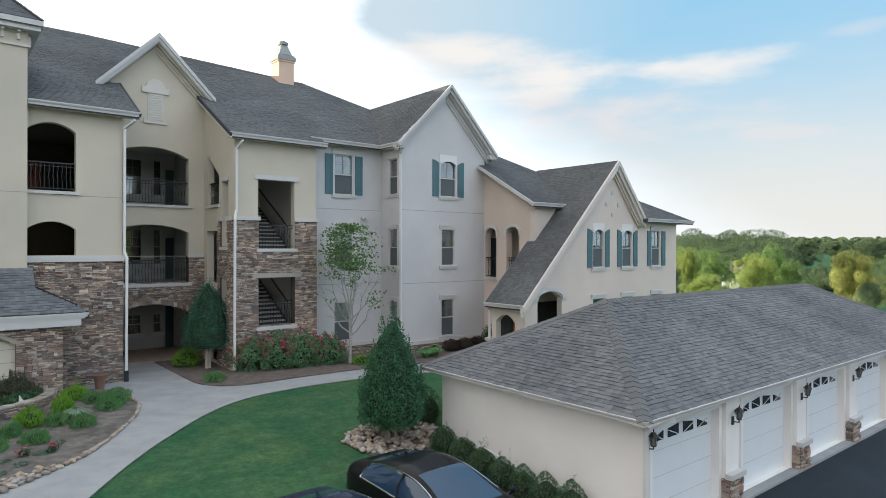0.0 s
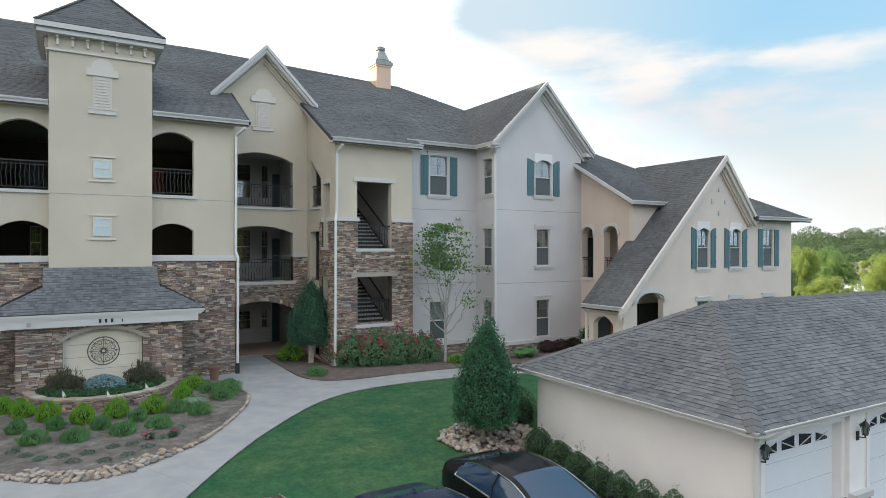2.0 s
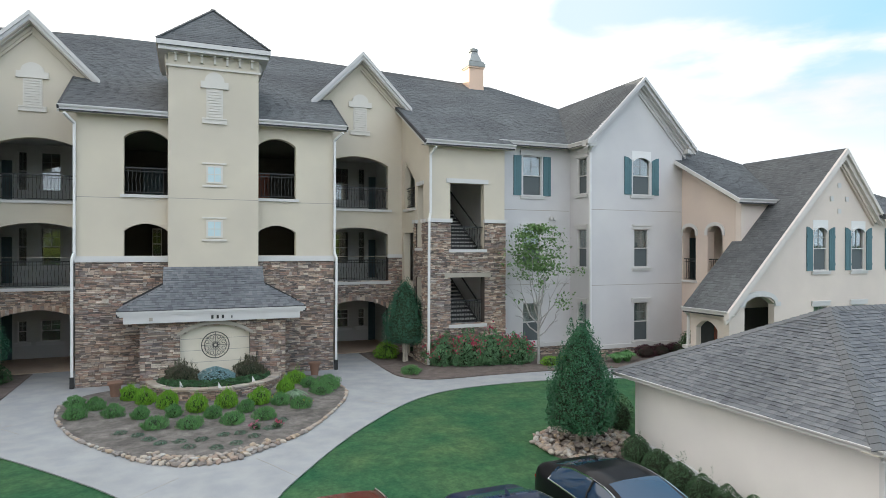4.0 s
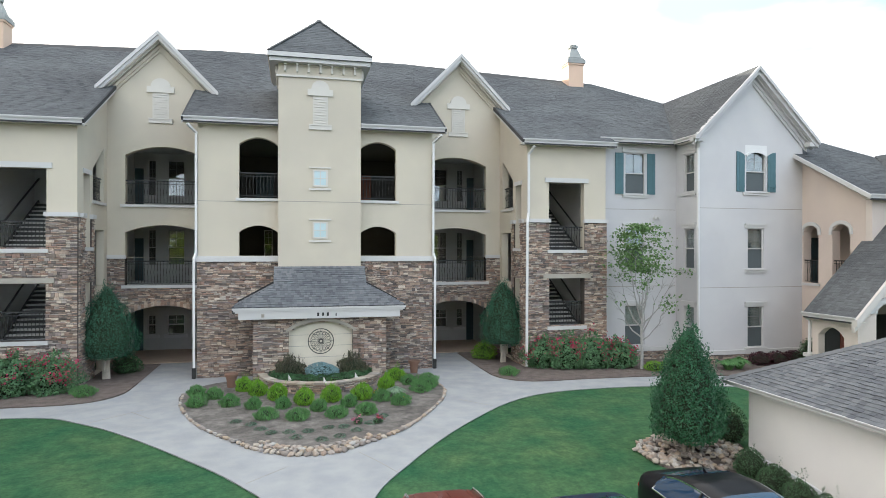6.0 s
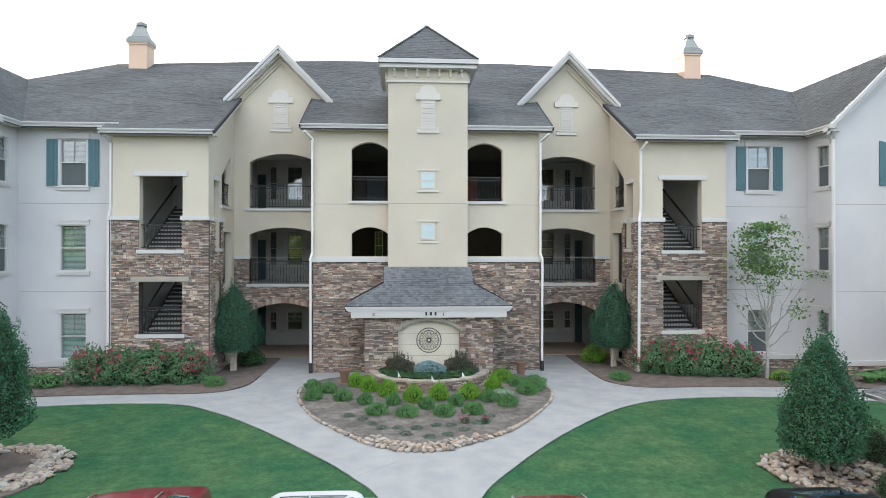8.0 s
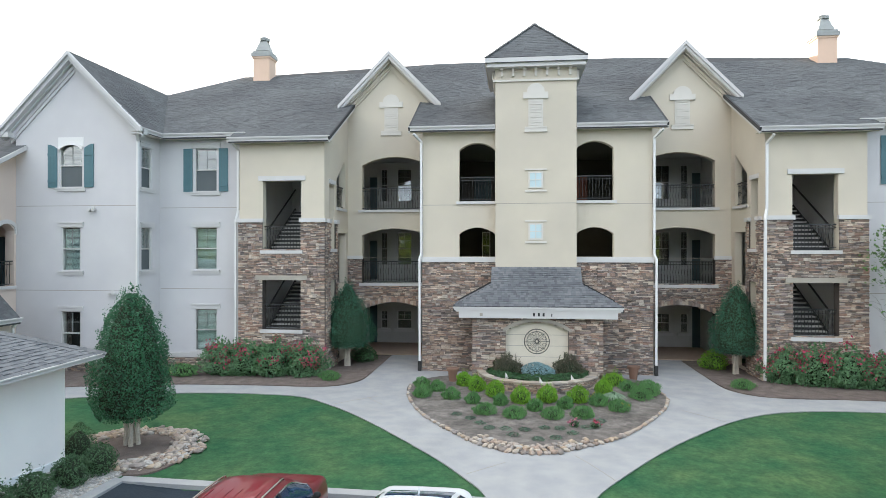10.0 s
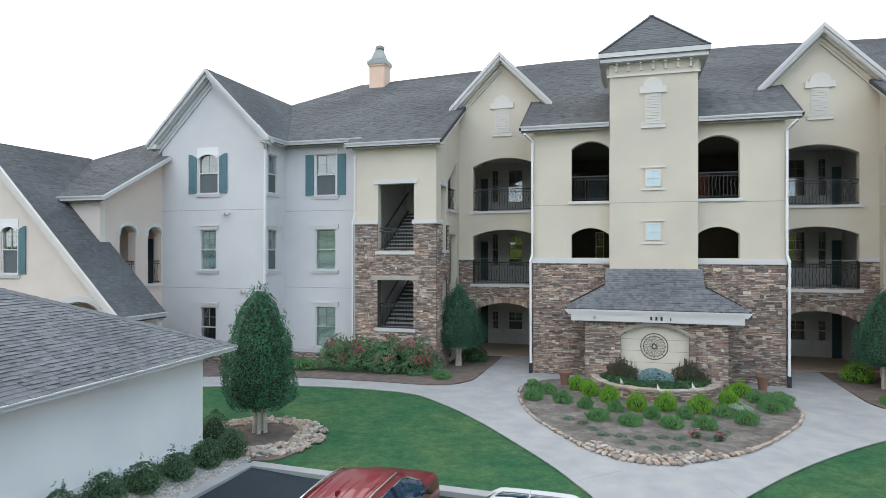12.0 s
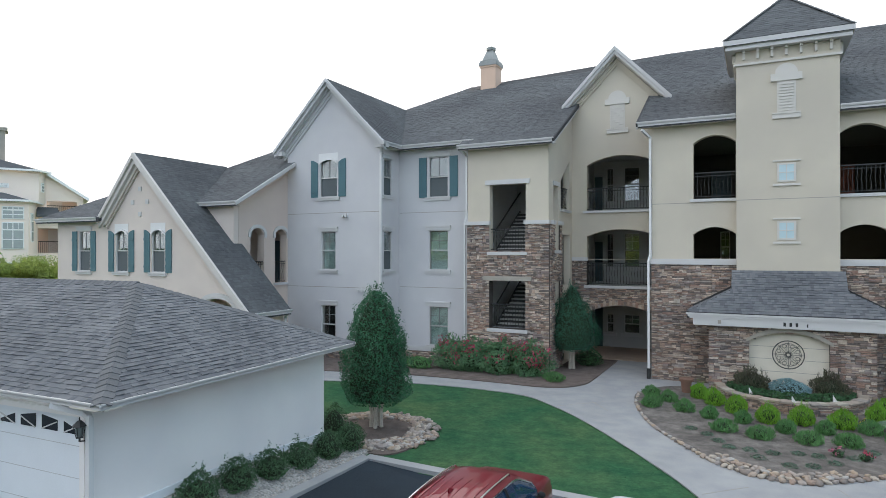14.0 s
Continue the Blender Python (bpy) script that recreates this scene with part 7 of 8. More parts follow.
def body_lines(suv, fast=False):
    """Stations along a car, tail to nose: place, crown height, belt height, half width, half width of the crown."""
    if suv:
        x = (-2.36, -2.28, -2.05, -1.5, -0.8, 0.0, 0.35, 0.85, 1.25, 1.6, 2.0, 2.25, 2.36)
        top = (0.95, 1.30, 1.66, 1.74, 1.77, 1.75, 1.69, 1.43, 1.25, 1.21, 1.14, 1.02, 0.78)
        belt = (0.90, 1.10, 1.14, 1.13, 1.12, 1.10, 1.09, 1.08, 1.07, 1.05, 1.0, 0.9, 0.72)
        hw = (0.72, 0.82, 0.87, 0.90, 0.91, 0.91, 0.91, 0.91, 0.90, 0.89, 0.85, 0.78, 0.64)
        crown = (0.55, 0.57, 0.59, 0.60, 0.61, 0.60, 0.58, 0.63, 0.72, 0.74, 0.68, 0.60, 0.50)
    else:
        x = (-2.42, -2.34, -2.1, -1.75, -1.2, -0.6, 0.0, 0.35, 0.85, 1.25, 1.75, 2.2, 2.42)
        top = (0.92, 1.09, 1.14, 1.20, 1.38, 1.45, 1.45, 1.40, 1.17, 1.03, 0.95, 0.83, 0.62)
        belt = (0.86, 0.97, 1.02, 1.03, 1.02, 1.0, 0.98, 0.97, 0.96, 0.94, 0.89, 0.78, 0.58)
        hw = (0.70, 0.80, 0.89, 0.93, 0.94, 0.94, 0.94, 0.94, 0.93, 0.92, 0.88, 0.78, 0.62)
        crown = (0.55, 0.60, 0.64, 0.60, 0.58, 0.60, 0.61, 0.60, 0.66, 0.74, 0.70, 0.60, 0.48)
    if fast:
        top = (0.95, 1.13, 1.17, 1.24, 1.41, 1.47, 1.42, 1.31, 1.09, 1.01, 0.94, 0.83, 0.62)
        crown = (0.55, 0.60, 0.62, 0.58, 0.56, 0.58, 0.58, 0.60, 0.68, 0.74, 0.70, 0.60, 0.48)
    xs = np.linspace(x[0], x[-1], 61)
    soft = []
    for vals in (top, belt, hw, crown):
        v = np.interp(xs, x, vals)
        for _ in range(3):
            v[1:-1] = 0.25 * v[:-2] + 0.5 * v[1:-1] + 0.25 * v[2:]
        soft.append(v)
    return xs, soft


def car(name, place, yaw, body_paint, label, suv=False, fast=False):
    c = thing(name, place, label, "car", "parked cars")
    c.rotation_euler = (0, 0, yaw)
    low = 0.34 if suv else 0.24
    xs, (top, belt, hw, crown) = body_lines(suv, fast)
    ring_pts = []
    for x, t, b, w, r in zip(xs, top, belt, hw, crown):
        up = max(t - b, 0.03)
        half = [(w * 0.93, low), (w * 0.995, low + 0.16), (w, b * 0.72), (w * 0.985, b - 0.07), (w * 0.95, b), (w * 0.95 + (r + 0.07 - w * 0.95) * 0.38 + 0.02, b + up * 0.42), (r + 0.07, b + up * 0.82), (r - 0.02, b + up * 0.94), (r * 0.55, b + up * 0.99), (0.0, b + up)]
        ring_pts.append([(x, y, z) for y, z in half] + [(x, -y, z) for y, z in reversed(half[:-1])])
    m = len(ring_pts[0])
    side0, side1 = (-2.02, 1.02) if suv else (-1.62, 0.80) if fast else (-1.72, 0.98)
    front = (-0.12, 0.95) if fast else (0.36, 1.16)
    rear = (-2.30, -2.02) if suv else (-1.85, -1.15) if fast else (-1.78, -1.05)
    kinds = {"body": [], "side_window": [], "windshield": [], "rear_window": []}
    for i in range(len(xs) - 1):
        xm = (xs[i] + xs[i + 1]) / 2
        for j in range(m - 1):
            q = min(j, m - 2 - j)
            kind = "body"
            if q in (4, 5) and side0 < xm < side1:
                kind = "side_window"
            elif q >= 7 and front[0] < xm < front[1]:
                kind = "windshield"
            elif q >= 7 and rear[0] < xm < rear[1]:
                kind = "rear_window"
            kinds[kind].append((i, j))
    for kind, cells in kinds.items():
        for sgn in ((1, -1) if kind == "side_window" else (0,)):
            bm = bmesh.new()
            seen = {}

            def at(i, j):
                if (i, j) not in seen:
                    seen[(i, j)] = bm.verts.new(ring_pts[i][j])
                return seen[(i, j)]
            for i, j in cells:
                if sgn and (j < m // 2) != (sgn > 0):
                    continue
                f = bm.faces.new((at(i, j), at(i + 1, j), at(i + 1, j + 1), at(i, j + 1)))
                f.smooth = True
            if kind == "body":
                bm.faces.new([at(0, j) for j in range(m)])
                bm.faces.new([at(len(xs) - 1, j) for j in range(m)])
                for i in range(len(xs) - 1):
                    bm.faces.new((at(i, 0), at(i + 1, 0), at(i + 1, m - 1), at(i, m - 1)))
            part(kind, bm, body_paint if kind == "body" else CAR_GLASS, c, "" if kind == "body" else "dark car glass with the sky's blue reflection in its colour")
    here = lambda x, j, sgn: Vector((x, sgn * np.interp(x, xs, [p[j][1] for p in ring_pts]), np.interp(x, xs, [p[j][2] for p in ring_pts])))
    for sgn in (1, -1):
        line = [here(x, 4, sgn) for x in np.linspace(side0, side1, 16)] + [here(x, 6, sgn) for x in np.linspace(side1 - 0.05, side0 + 0.12, 20)]
        bm = bmesh.new()
        line = [p + Vector((0, sgn * 0.008, 0.002)) for p in line]
        for p, q in zip(line, line[1:] + line[:1]):
            beam(bm, p, q, 0.022, 0.022)
        part("window_trim", bm, CHROME, c, "bright window surround")
        for xm in ((-0.35, -1.35) if suv else (-0.35,)):
            bm = bmesh.new()
            for a, b in ((4, 5), (5, 6)):
                beam(bm, here(xm + (0.03 if a == 4 else 0.0), a, sgn) + Vector((0, sgn * 0.004, 0)), here(xm - 0.03, b, sgn) + Vector((0, sgn * 0.004, 0)), 0.02, 0.08)
            part("pillar", bm, RUBBER, c, "black door pillar")
        bm = bmesh.new()
        bmesh.ops.create_uvsphere(bm, u_segments=12, v_segments=8, radius=0.10, matrix=Matrix.Translation((0.88, sgn * (0.985 if suv else 1.02), belt[40] + 0.08)) @ Matrix.Diagonal((0.5, 0.8, 0.6, 1)))
        beam(bm, (0.88, sgn * 0.86, belt[40] + 0.02), (0.88, sgn * 0.98, belt[40] + 0.06), 0.05, 0.04)
        part("mirror", bm, RUBBER if suv else body_paint, c)
        bm = bmesh.new()
        bmesh.ops.create_uvsphere(bm, u_segments=14, v_segments=8, radius=0.2, matrix=Matrix.Translation((-2.19, sgn * 0.66, 0.88 + 0.15 * suv)) @ Matrix.Diagonal((0.72, 0.95, 0.42, 1)))
        part("tail_lamp", bm, TAIL, c, "red tail lamp")
        bm = bmesh.new()
        bmesh.ops.create_uvsphere(bm, u_segments=14, v_segments=8, radius=0.2, matrix=Matrix.Translation((2.08, sgn * 0.62, 0.70 + 0.18 * suv)) @ Matrix.Diagonal((0.75, 0.8, 0.36, 1)))
        part("headlamp", bm, HEADLAMP, c, "clear headlamp")
        for wx in (-1.42, 1.45):
            bm = bmesh.new()
            bmesh.ops.create_cone(bm, cap_ends=True, segments=24, radius1=0.34, radius2=0.34, depth=0.22, matrix=Matrix.Translation((wx, sgn * 0.86, 0.34)) @ Matrix.Rotation(radians(90), 4, "X"))
            wheel = part("wheel", bm, RUBBER, c, "black tyre")
            bm = bmesh.new()
            bmesh.ops.create_cone(bm, cap_ends=True, segments=20, radius1=0.23, radius2=0.21, depth=0.24, matrix=Matrix.Translation((wx, sgn * 0.86, 0.34)) @ Matrix.Rotation(radians(90), 4, "X"))
            part("rim", bm, ALLOY, wheel, "alloy rim")
        if suv:
            bm = bmesh.new()
            rail_pts = [here(x, 7, sgn) + Vector((0, 0, 0.03)) for x in np.linspace(-1.9, 0.12, 12)]
            ends = [rail_pts[0] - Vector((0.05, 0, 0.05))] + rail_pts + [rail_pts[-1] + Vector((0.05, 0, -0.05))]
            tube(bm, ends, [0.018] * len(ends), 6)
            part("roof_rail", bm, CHROME, c, "bright roof rail")
    bm = bmesh.new()
    fin = [bm.verts.new(p) for p in ((-1.25, -0.02, 1.37 + 0.36 * suv), (-1.25, 0.02, 1.37 + 0.36 * suv), (-1.05, 0.0, 1.38 + 0.38 * suv), (-1.28, 0.0, 1.47 + 0.38 * suv))]
    for f in ((0, 1, 3), (1, 2, 3), (2, 0, 3), (0, 2, 1)):
        bm.faces.new([fin[i] for i in f])
    part("aerial", bm, body_paint, c)
    if suv:
        for k in range(6):
            bm = bmesh.new()
            y = -0.45 + 0.18 * k
            line = [Vector((x, y, np.interp(x, xs, top) - 0.02 * abs(y) / 0.45 + 0.004)) for x in np.linspace(-1.85, -0.55, 8)]
            for p, q in zip(line, line[1:]):
                beam(bm, p, q, 0.03, 0.014)
            part("roof_rib", bm, body_paint, c)
    return c


BLACK = paint("black_paint", (0.006, 0.006, 0.008), 0.0)
BLACK.node_tree.nodes["Principled BSDF"].inputs["Coat Weight"].default_value = 0.2
BLACK.node_tree.nodes["Principled BSDF"].inputs["Specular IOR Level"].default_value = 0.1
BLUE = paint("navy_paint", (0.012, 0.022, 0.07))
CRIMSON = paint("crimson_paint", (0.18, 0.008, 0.02))
COPPER = paint("copper_red_paint", (0.16, 0.035, 0.022))
IVORY = paint("white_car_paint", (0.75, 0.76, 0.78), 0.0)
SOUTH, NORTH = radians(-90), radians(90)
black_car = car("sedan", (6.98, -16.55, ground_z(6.7, -16.7) + 0.02), SOUTH, BLACK, "glossy black sedan parked tail to the lawn", fast=True)
black_car.scale = (1.03, 1.03, 1.06)
blue_car = car("sedan", (4.35, -17.5, ground_z(4, -17) + 0.02), SOUTH, BLUE, "dark navy blue sedan parked beside the black one")
blue_car.scale = (1.03, 1.0, 1.03)
car("hatchback", (1.38, -18.0, ground_z(1.4, -17) + 0.02), SOUTH, COPPER, "coppery red car parked tail to the lawn", True)
car("sedan", (-2.52, -16.92, ground_z(-2.6, -16.6) + 0.02), SOUTH, IVORY, "white car parked tail to the lawn")
suv_car = car("sport_utility", (-5.2, -16.35, ground_z(-5.1, -17) + 0.02), NORTH, CRIMSON, "crimson red sport utility car with roof rails", True)
suv_car.scale = (0.92, 0.87, 0.94)

# ---- distance ----
def far_tree_mesh(seed, lit):
    r2 = random.Random(seed)
    pts, outs = [], []
    lumps = [(r2.gauss(0, 0.22), r2.gauss(0, 0.22), r2.uniform(0.22, 0.95), r2.uniform(0.09, 0.22)) for _ in range(52)]
    for x, y, z, r in lumps:
        k = 1.15 - abs(z - 0.5) * 0.9
        for i in range(600):
            d = Vector((r2.gauss(0, 1), r2.gauss(0, 1), r2.gauss(0, 1))).normalized()
            q = r * r2.uniform(0.7, 1.0)
            pts.append((x * k + d.x * q, y * k + d.y * q, z + d.z * q * 0.8))
            outs.append((d.x, d.y, d.z + 0.2))
    return leaf_mesh("crown", np.array(pts), 0.022, lit, np.array(outs) * 2.4, 0.8)


far_crowns = [far_tree_mesh(1, FOREST), far_tree_mesh(2, FOREST), far_tree_mesh(3, FOREST_DEEP), far_tree_mesh(4, FOREST_DEEP), far_tree_mesh(5, FOREST_MID), far_tree_mesh(6, FOREST_GOLD)]
bm = bmesh.new()
tube(bm, [(0, 0, -0.1), (0, 0, 0.4), (0.02, 0, 0.75)], [0.035, 0.028, 0.01], 6)
trunk_mesh = bpy.data.meshes.new("trunk")
bm.to_mesh(trunk_mesh)
bm.free()
trunk_mesh.materials.append(BARK)


def far_tree(az, dist, size, kind, wide=1.0, lift=0.0):
    x, y = -0.94 + dist * math.sin(radians(az)), -26.1 + dist * math.cos(radians(az))
    t = thing("tree", (x, y, ground_z(x, y) + lift), "dark green broad leafy tree" if kind in (2, 3) else "tree turning yellow in warm evening light" if kind == 5 else "broad leafy tree in warm evening light", "tree", "background trees")
    t.rotation_euler = (0, 0, az * 3.7)
    t.scale = (size * wide * 0.74, size * wide * 0.74, size)
    under("crown", far_crowns[kind], t)
    under("trunk", trunk_mesh, t)


r3 = random.Random(8)
for az, dist, size, kind, wide in ((61.1, 76, 6.5, 1, 0.62), (63.2, 82, 7.4, 4, 0.80), (62.5, 60, 2.8, 0, 1.6), (66.2, 70, 5.4, 0, 1.05), (67.2, 112, 13.0, 4, 0.60), (68.8, 88, 7.4, 4, 0.80), (71.1, 66, 4.4, 2, 1.15), (73.4, 56, 4.9, 5, 0.95),
                                   (76.0, 62, 4.9, 2, 0.75), (74.1, 46, 3.3, 3, 0.75), (76.5, 80, 8.1, 1, 0.65), (60.0, 64, 3.5, 2, 0.5), (69.9, 260, 10.6, 3, 1.3), (71.8, 300, 7.3, 2, 1.7), (74.1, 280, 9.4, 3, 1.7), (59.2, 90, 8.6, 2, 0.8), (78.5, 70, 7.5, 0, 0.9)):
    far_tree(az, dist, size, kind, wide)
for az, dist, size, kind in ((-57.6, 43, 4.4, 0), (-59.4, 45, 4.7, 1), (-61.2, 44, 4.5, 0), (-63.2, 43, 4.8, 0), (-58.4, 39, 3.2, 1), (-62.2, 39, 3.4, 1)):
    far_tree(az, dist, size, kind, 1.1)
# far woods on the horizon: many rounded crowns, nearest first
for d0, d1, a0, a1, tall, crowns, leaves, size in ((170, 250, 57.0, 69.2, 17.0, 150, 1200, 0.46), (420, 560, 66.0, 86.0, 11.0, 190, 90, 2.4), (900, 1300, 46.0, 100.0, 15.0, 330, 45, 6.0)):
    pts, outs = [], []
    for i in range(crowns):
        az = r3.uniform(a0, a1)
        d = r3.uniform(d0, d1)
        x, y = -0.94 + d * math.sin(radians(az)), -26.1 + d * math.cos(radians(az))
        fall = smooth((a1 - az) / 1.6) * smooth((az - a0) / 1.0)
        h = tall * r3.uniform(0.72, 1.05) * (0.45 + 0.55 * fall) * (0.75 + 0.25 * (d - d0) / (d1 - d0))
        rad = min(tall, 15.0) * r3.uniform(0.22, 0.38)
        base = ground_z(x, y)
        for j in range(leaves):
            v = Vector((r3.gauss(0, 1), r3.gauss(0, 1), r3.gauss(0, 1))).normalized()
            q = rad * r3.uniform(0.8, 1.05) * (1 + 0.25 * noise.noise(v * 2.5 + Vector((i, 0, 0))))
            pts.append((x + v.x * q, y + v.y * q, base + h - rad * 0.8 + v.z * q * (0.8 if v.z > 0 else 2.6)))
            outs.append((v.x, v.y, v.z + 0.2))
    w = new("far_woods", leaf_mesh("far_woods", np.array(pts), size, FOREST_DEEP, np.array(outs), 0.8))
    tagged(w, "hazy dark green woods on the skyline", "woods", kind="stuff")
# small house among the trees
hx, hy = -0.94 + 150 * math.sin(radians(64.6)), -26.1 + 150 * math.cos(radians(64.6))
cot = thing("far_house", (hx, hy, ground_z(hx, hy)), "small far house with a brown roof among trees", "house")
bm = bmesh.new()
box(bm, -5, 5, -4, 4, 0, 8.4)
part("wall", bm, DOOR_WHITE, cot)
bm = bmesh.new()
for q in (-1, 1):
    plate(bm, [(-5.5, q * 4.6, 8.1), (5.5, q * 4.6, 8.1), (5.5, 0, 11.4), (-5.5, 0, 11.4)], 0.25)
part("roof", bm, FLOOR_TAN, cot)

# trees behind the parking court, seen in the window panes
for k in range(13):
    x = -46 + 7.6 * k + r3.uniform(-2, 2)
    t = thing("tree", (x, -66 + r3.uniform(-5, 5), ground_z(x, -66)), "broad leafy tree in warm evening light", "tree", "background trees")
    size = r3.uniform(9, 13)
    t.scale = (size, size, size)
    t.rotation_euler = (0, 0, k * 1.7)
    under("crown", far_crowns[k % 2], t)
    under("trunk", trunk_mesh, t)

# neighbouring building beyond the garage
nb_az = radians(-59.7)
nb = thing("neighbour_building", (-0.94 + 55 * math.sin(nb_az), -26.1 + 55 * math.cos(nb_az), 0.0), "pale cream neighbouring apartment building with bays and balconies", "building")
nb.rotation_euler = (0, 0, -nb_az)


NB_GLASS = shader("grey_reflecting_glass", (0.36, 0.38, 0.36), 0.15, vary=0.1, bump=0)
NB_WHITE = shader("neighbour_white_paint", (0.88, 0.86, 0.82), 0.6, vary=0.03)
# pale stucco; sunlit brightness and warmth are added to its base colour
NB_PAINT = shader("sun_toned_stucco", (0.90, 0.77, 0.66), 0.9, vary=0.05, scale=0.7, fine=60, bump=0.2)


def nb_wall(loops, F, depth, mat=NB_PAINT):
    bm = bmesh.new()
    slab(bm, loops, F, depth)
    return part("wall", bm, mat, nb)


def nb_bay(corners, z0, z1, panes, roof_top, over=0.35):
    """An angled bay: a wall for each side, windows, and a low hipped roof."""
    for k, ((ax, ay), (bx, by)) in enumerate(zip(corners, corners[1:])):
        L = math.hypot(bx - ax, by - ay)
        dx, dy = (bx - ax) / L, (by - ay) / L
        B = lambda u, v, w, ax=ax, ay=ay, dx=dx, dy=dy: (ax + dx * u - dy * w, ay + dy * u + dx * w, v)
        nb_wall([rect(0, L, z0, z1)], B, 0.25)
        for kk, u0, u1, v0, v1 in panes:
            if kk != k:
                continue
            win = fpart("window", B, [(u0, u1, v0, v1, -0.06, -0.001)], NB_WHITE, nb, "white framed window")
            um = (u0 + u1) / 2
            vt = v1 - (v1 - v0) * 0.28
            for a, b in ((u0 + 0.07, um - 0.03), (um + 0.03, u1 - 0.07)):
                fparts("glazing_bar", B, [(a, b, (v0 + vt) / 2 - 0.03, (v0 + vt) / 2 + 0.03, -0.09, -0.0755), ((a + b) / 2 - 0.015, (a + b) / 2 + 0.015, vt + 0.05, v1 - 0.07, -0.09, -0.0755)], NB_WHITE, win)
                fparts("pane", B, [(a, b, v0 + 0.07, vt - 0.05, -0.075, -0.061), (a, b, vt + 0.05, v1 - 0.07, -0.075, -0.061)], NB_GLASS, win, "pale reflecting pane")
    rim = [(corners[0][0], corners[0][1])] + [(x, y - over) for x, y in corners[1:-1]] + [(corners[-1][0] + over, corners[-1][1])]
    peak = ((corners[1][0] + corners[-2][0]) / 2, corners[-1][1] + 0.8, roof_top)
    for (ax, ay), (bx, by) in zip(rim, rim[1:]):
        bm = bmesh.new()
        plate(bm, [(ax, ay, z1 + 0.02), (bx, by, z1 + 0.02), peak], 0.12)
        soffited(part("roof", bm, SHINGLE, nb))
        strip("gutter", [((ax, ay - 0.04, z1 - 0.02), (bx, by - 0.04, z1 - 0.02))], 0.12, 0.14, NB_WHITE, nb, "white gutter")


NF = lambda y: (lambda u, v, w: (u, y + w, v))
# main block with two storeys of balconies
nb_wall([[(-9.0, 0), (2.6, 0), (2.6, 9.25), (0.1, 10.95), (-9.0, 10.95)], rect(-0.3, 1.75, 5.05, 6.87), rect(0.25, 2.2, 7.75, 8.93), rect(-0.3, 1.75, 1.4, 3.8)], NF(0), 0.3)
nb_wall([rect(-9.0, 2.6, 0, 9.2)], NF(3.0), 0.2, PEACH)
nb_wall([rect(0.31, 2.99, 0, 9.2)], lambda u, v, w: (2.3 + w, u, v), 0.29, PEACH)
for z in (1.2, 4.85, 7.55):
    fpart("balcony", NF(0), [(-0.4, 2.29, z, z + 0.2, 0.301, 2.99)], CREAM, nb, "cream balcony slab")
    top = z + 1.0
    rl = fpart("railing", NF(0), [(-0.3, 2.2, top, top + 0.06, 0.05, 0.1)], IRON, nb, "black balcony railing")
    fparts("baluster", NF(0), [(-0.28 + 0.13 * i, -0.255 + 0.13 * i, z + 0.2, top, 0.06, 0.09) for i in range(19)], IRON, rl)
    fpart("door", NF(3.0), [(0.35, 1.3, z + 0.2, z + 2.0, -0.05, -0.004)], WHITE, nb, "white balcony door")
bm = bmesh.new()
plate(bm, [(2.95, -0.4, 9.18), (0.05, -0.4, 11.15), (0.05, 6.0, 11.15), (2.95, 6.0, 9.18)], 0.14)
soffited(part("roof", bm, SHINGLE, nb))
strip("rake_board", [((2.95, -0.42, 9.1), (0.05, -0.42, 11.07))], 0.06, 0.2, NB_WHITE, nb, "white sloping fascia")
# upper bay, lower bay and the chimney
nb_bay([(-8.0, -0.3), (-7.0, -1.0), (-0.25, -1.0), (0.15, -0.02)], 8.7, 11.02, [(1, 4.3, 4.95, 9.7, 10.0), (2, 0.3, 0.75, 9.5, 10.2)], 12.15)
nb_bay([(-8.0, -1.2), (-7.0, -2.4), (-0.85, -2.4), (-0.35, -0.02)], 0.0, 8.72, [(1, 4.6, 5.9, 5.3, 7.2), (1, 2.9, 4.2, 5.3, 7.2), (1, 2.9, 4.2, 7.4, 8.3), (1, 4.6, 5.9, 7.4, 8.3), (2, 0.5, 1.1, 5.8, 7.9), (1, 4.7, 5.95, 2.2, 4.4), (1, 2.9, 4.15, 2.2, 4.4)], 9.95)
bm = bmesh.new()
plate(bm, [(-0.4, -0.9, 7.8), (1.2, -0.9, 7.8), (0.9, -0.02, 8.45), (-0.4, -0.02, 8.45)], 0.12)
soffited(part("roof", bm, SHINGLE, nb))
stack = fpart("chimney", NF(1.0), [(-4.6, -2.35, 10.5, 14.05, 0, 1.4)], STONE_TRIM, nb, "tall grey chimney")
fparts("chimney_cap", NF(1.0), [(-4.75, -2.2, 14.051, 14.3, -0.15, 1.55), (-3.2, -2.75, 14.301, 14.7, 0.4, 0.9)], STONE_TRIM, stack)

# ---- stones and shingles ----
def spans(loops, v):
    """Where a level line lies inside an outline with holes."""
    xs = []
    for lp in loops:
        for (u0, v0), (u1, v1) in zip(lp, lp[1:] + lp[:1]):
            if (v0 <= v) != (v1 <= v):
                xs.append(u0 + (u1 - u0) * (v - v0) / (v1 - v0))
    xs.sort()
    return list(zip(xs[::2], xs[1::2]))


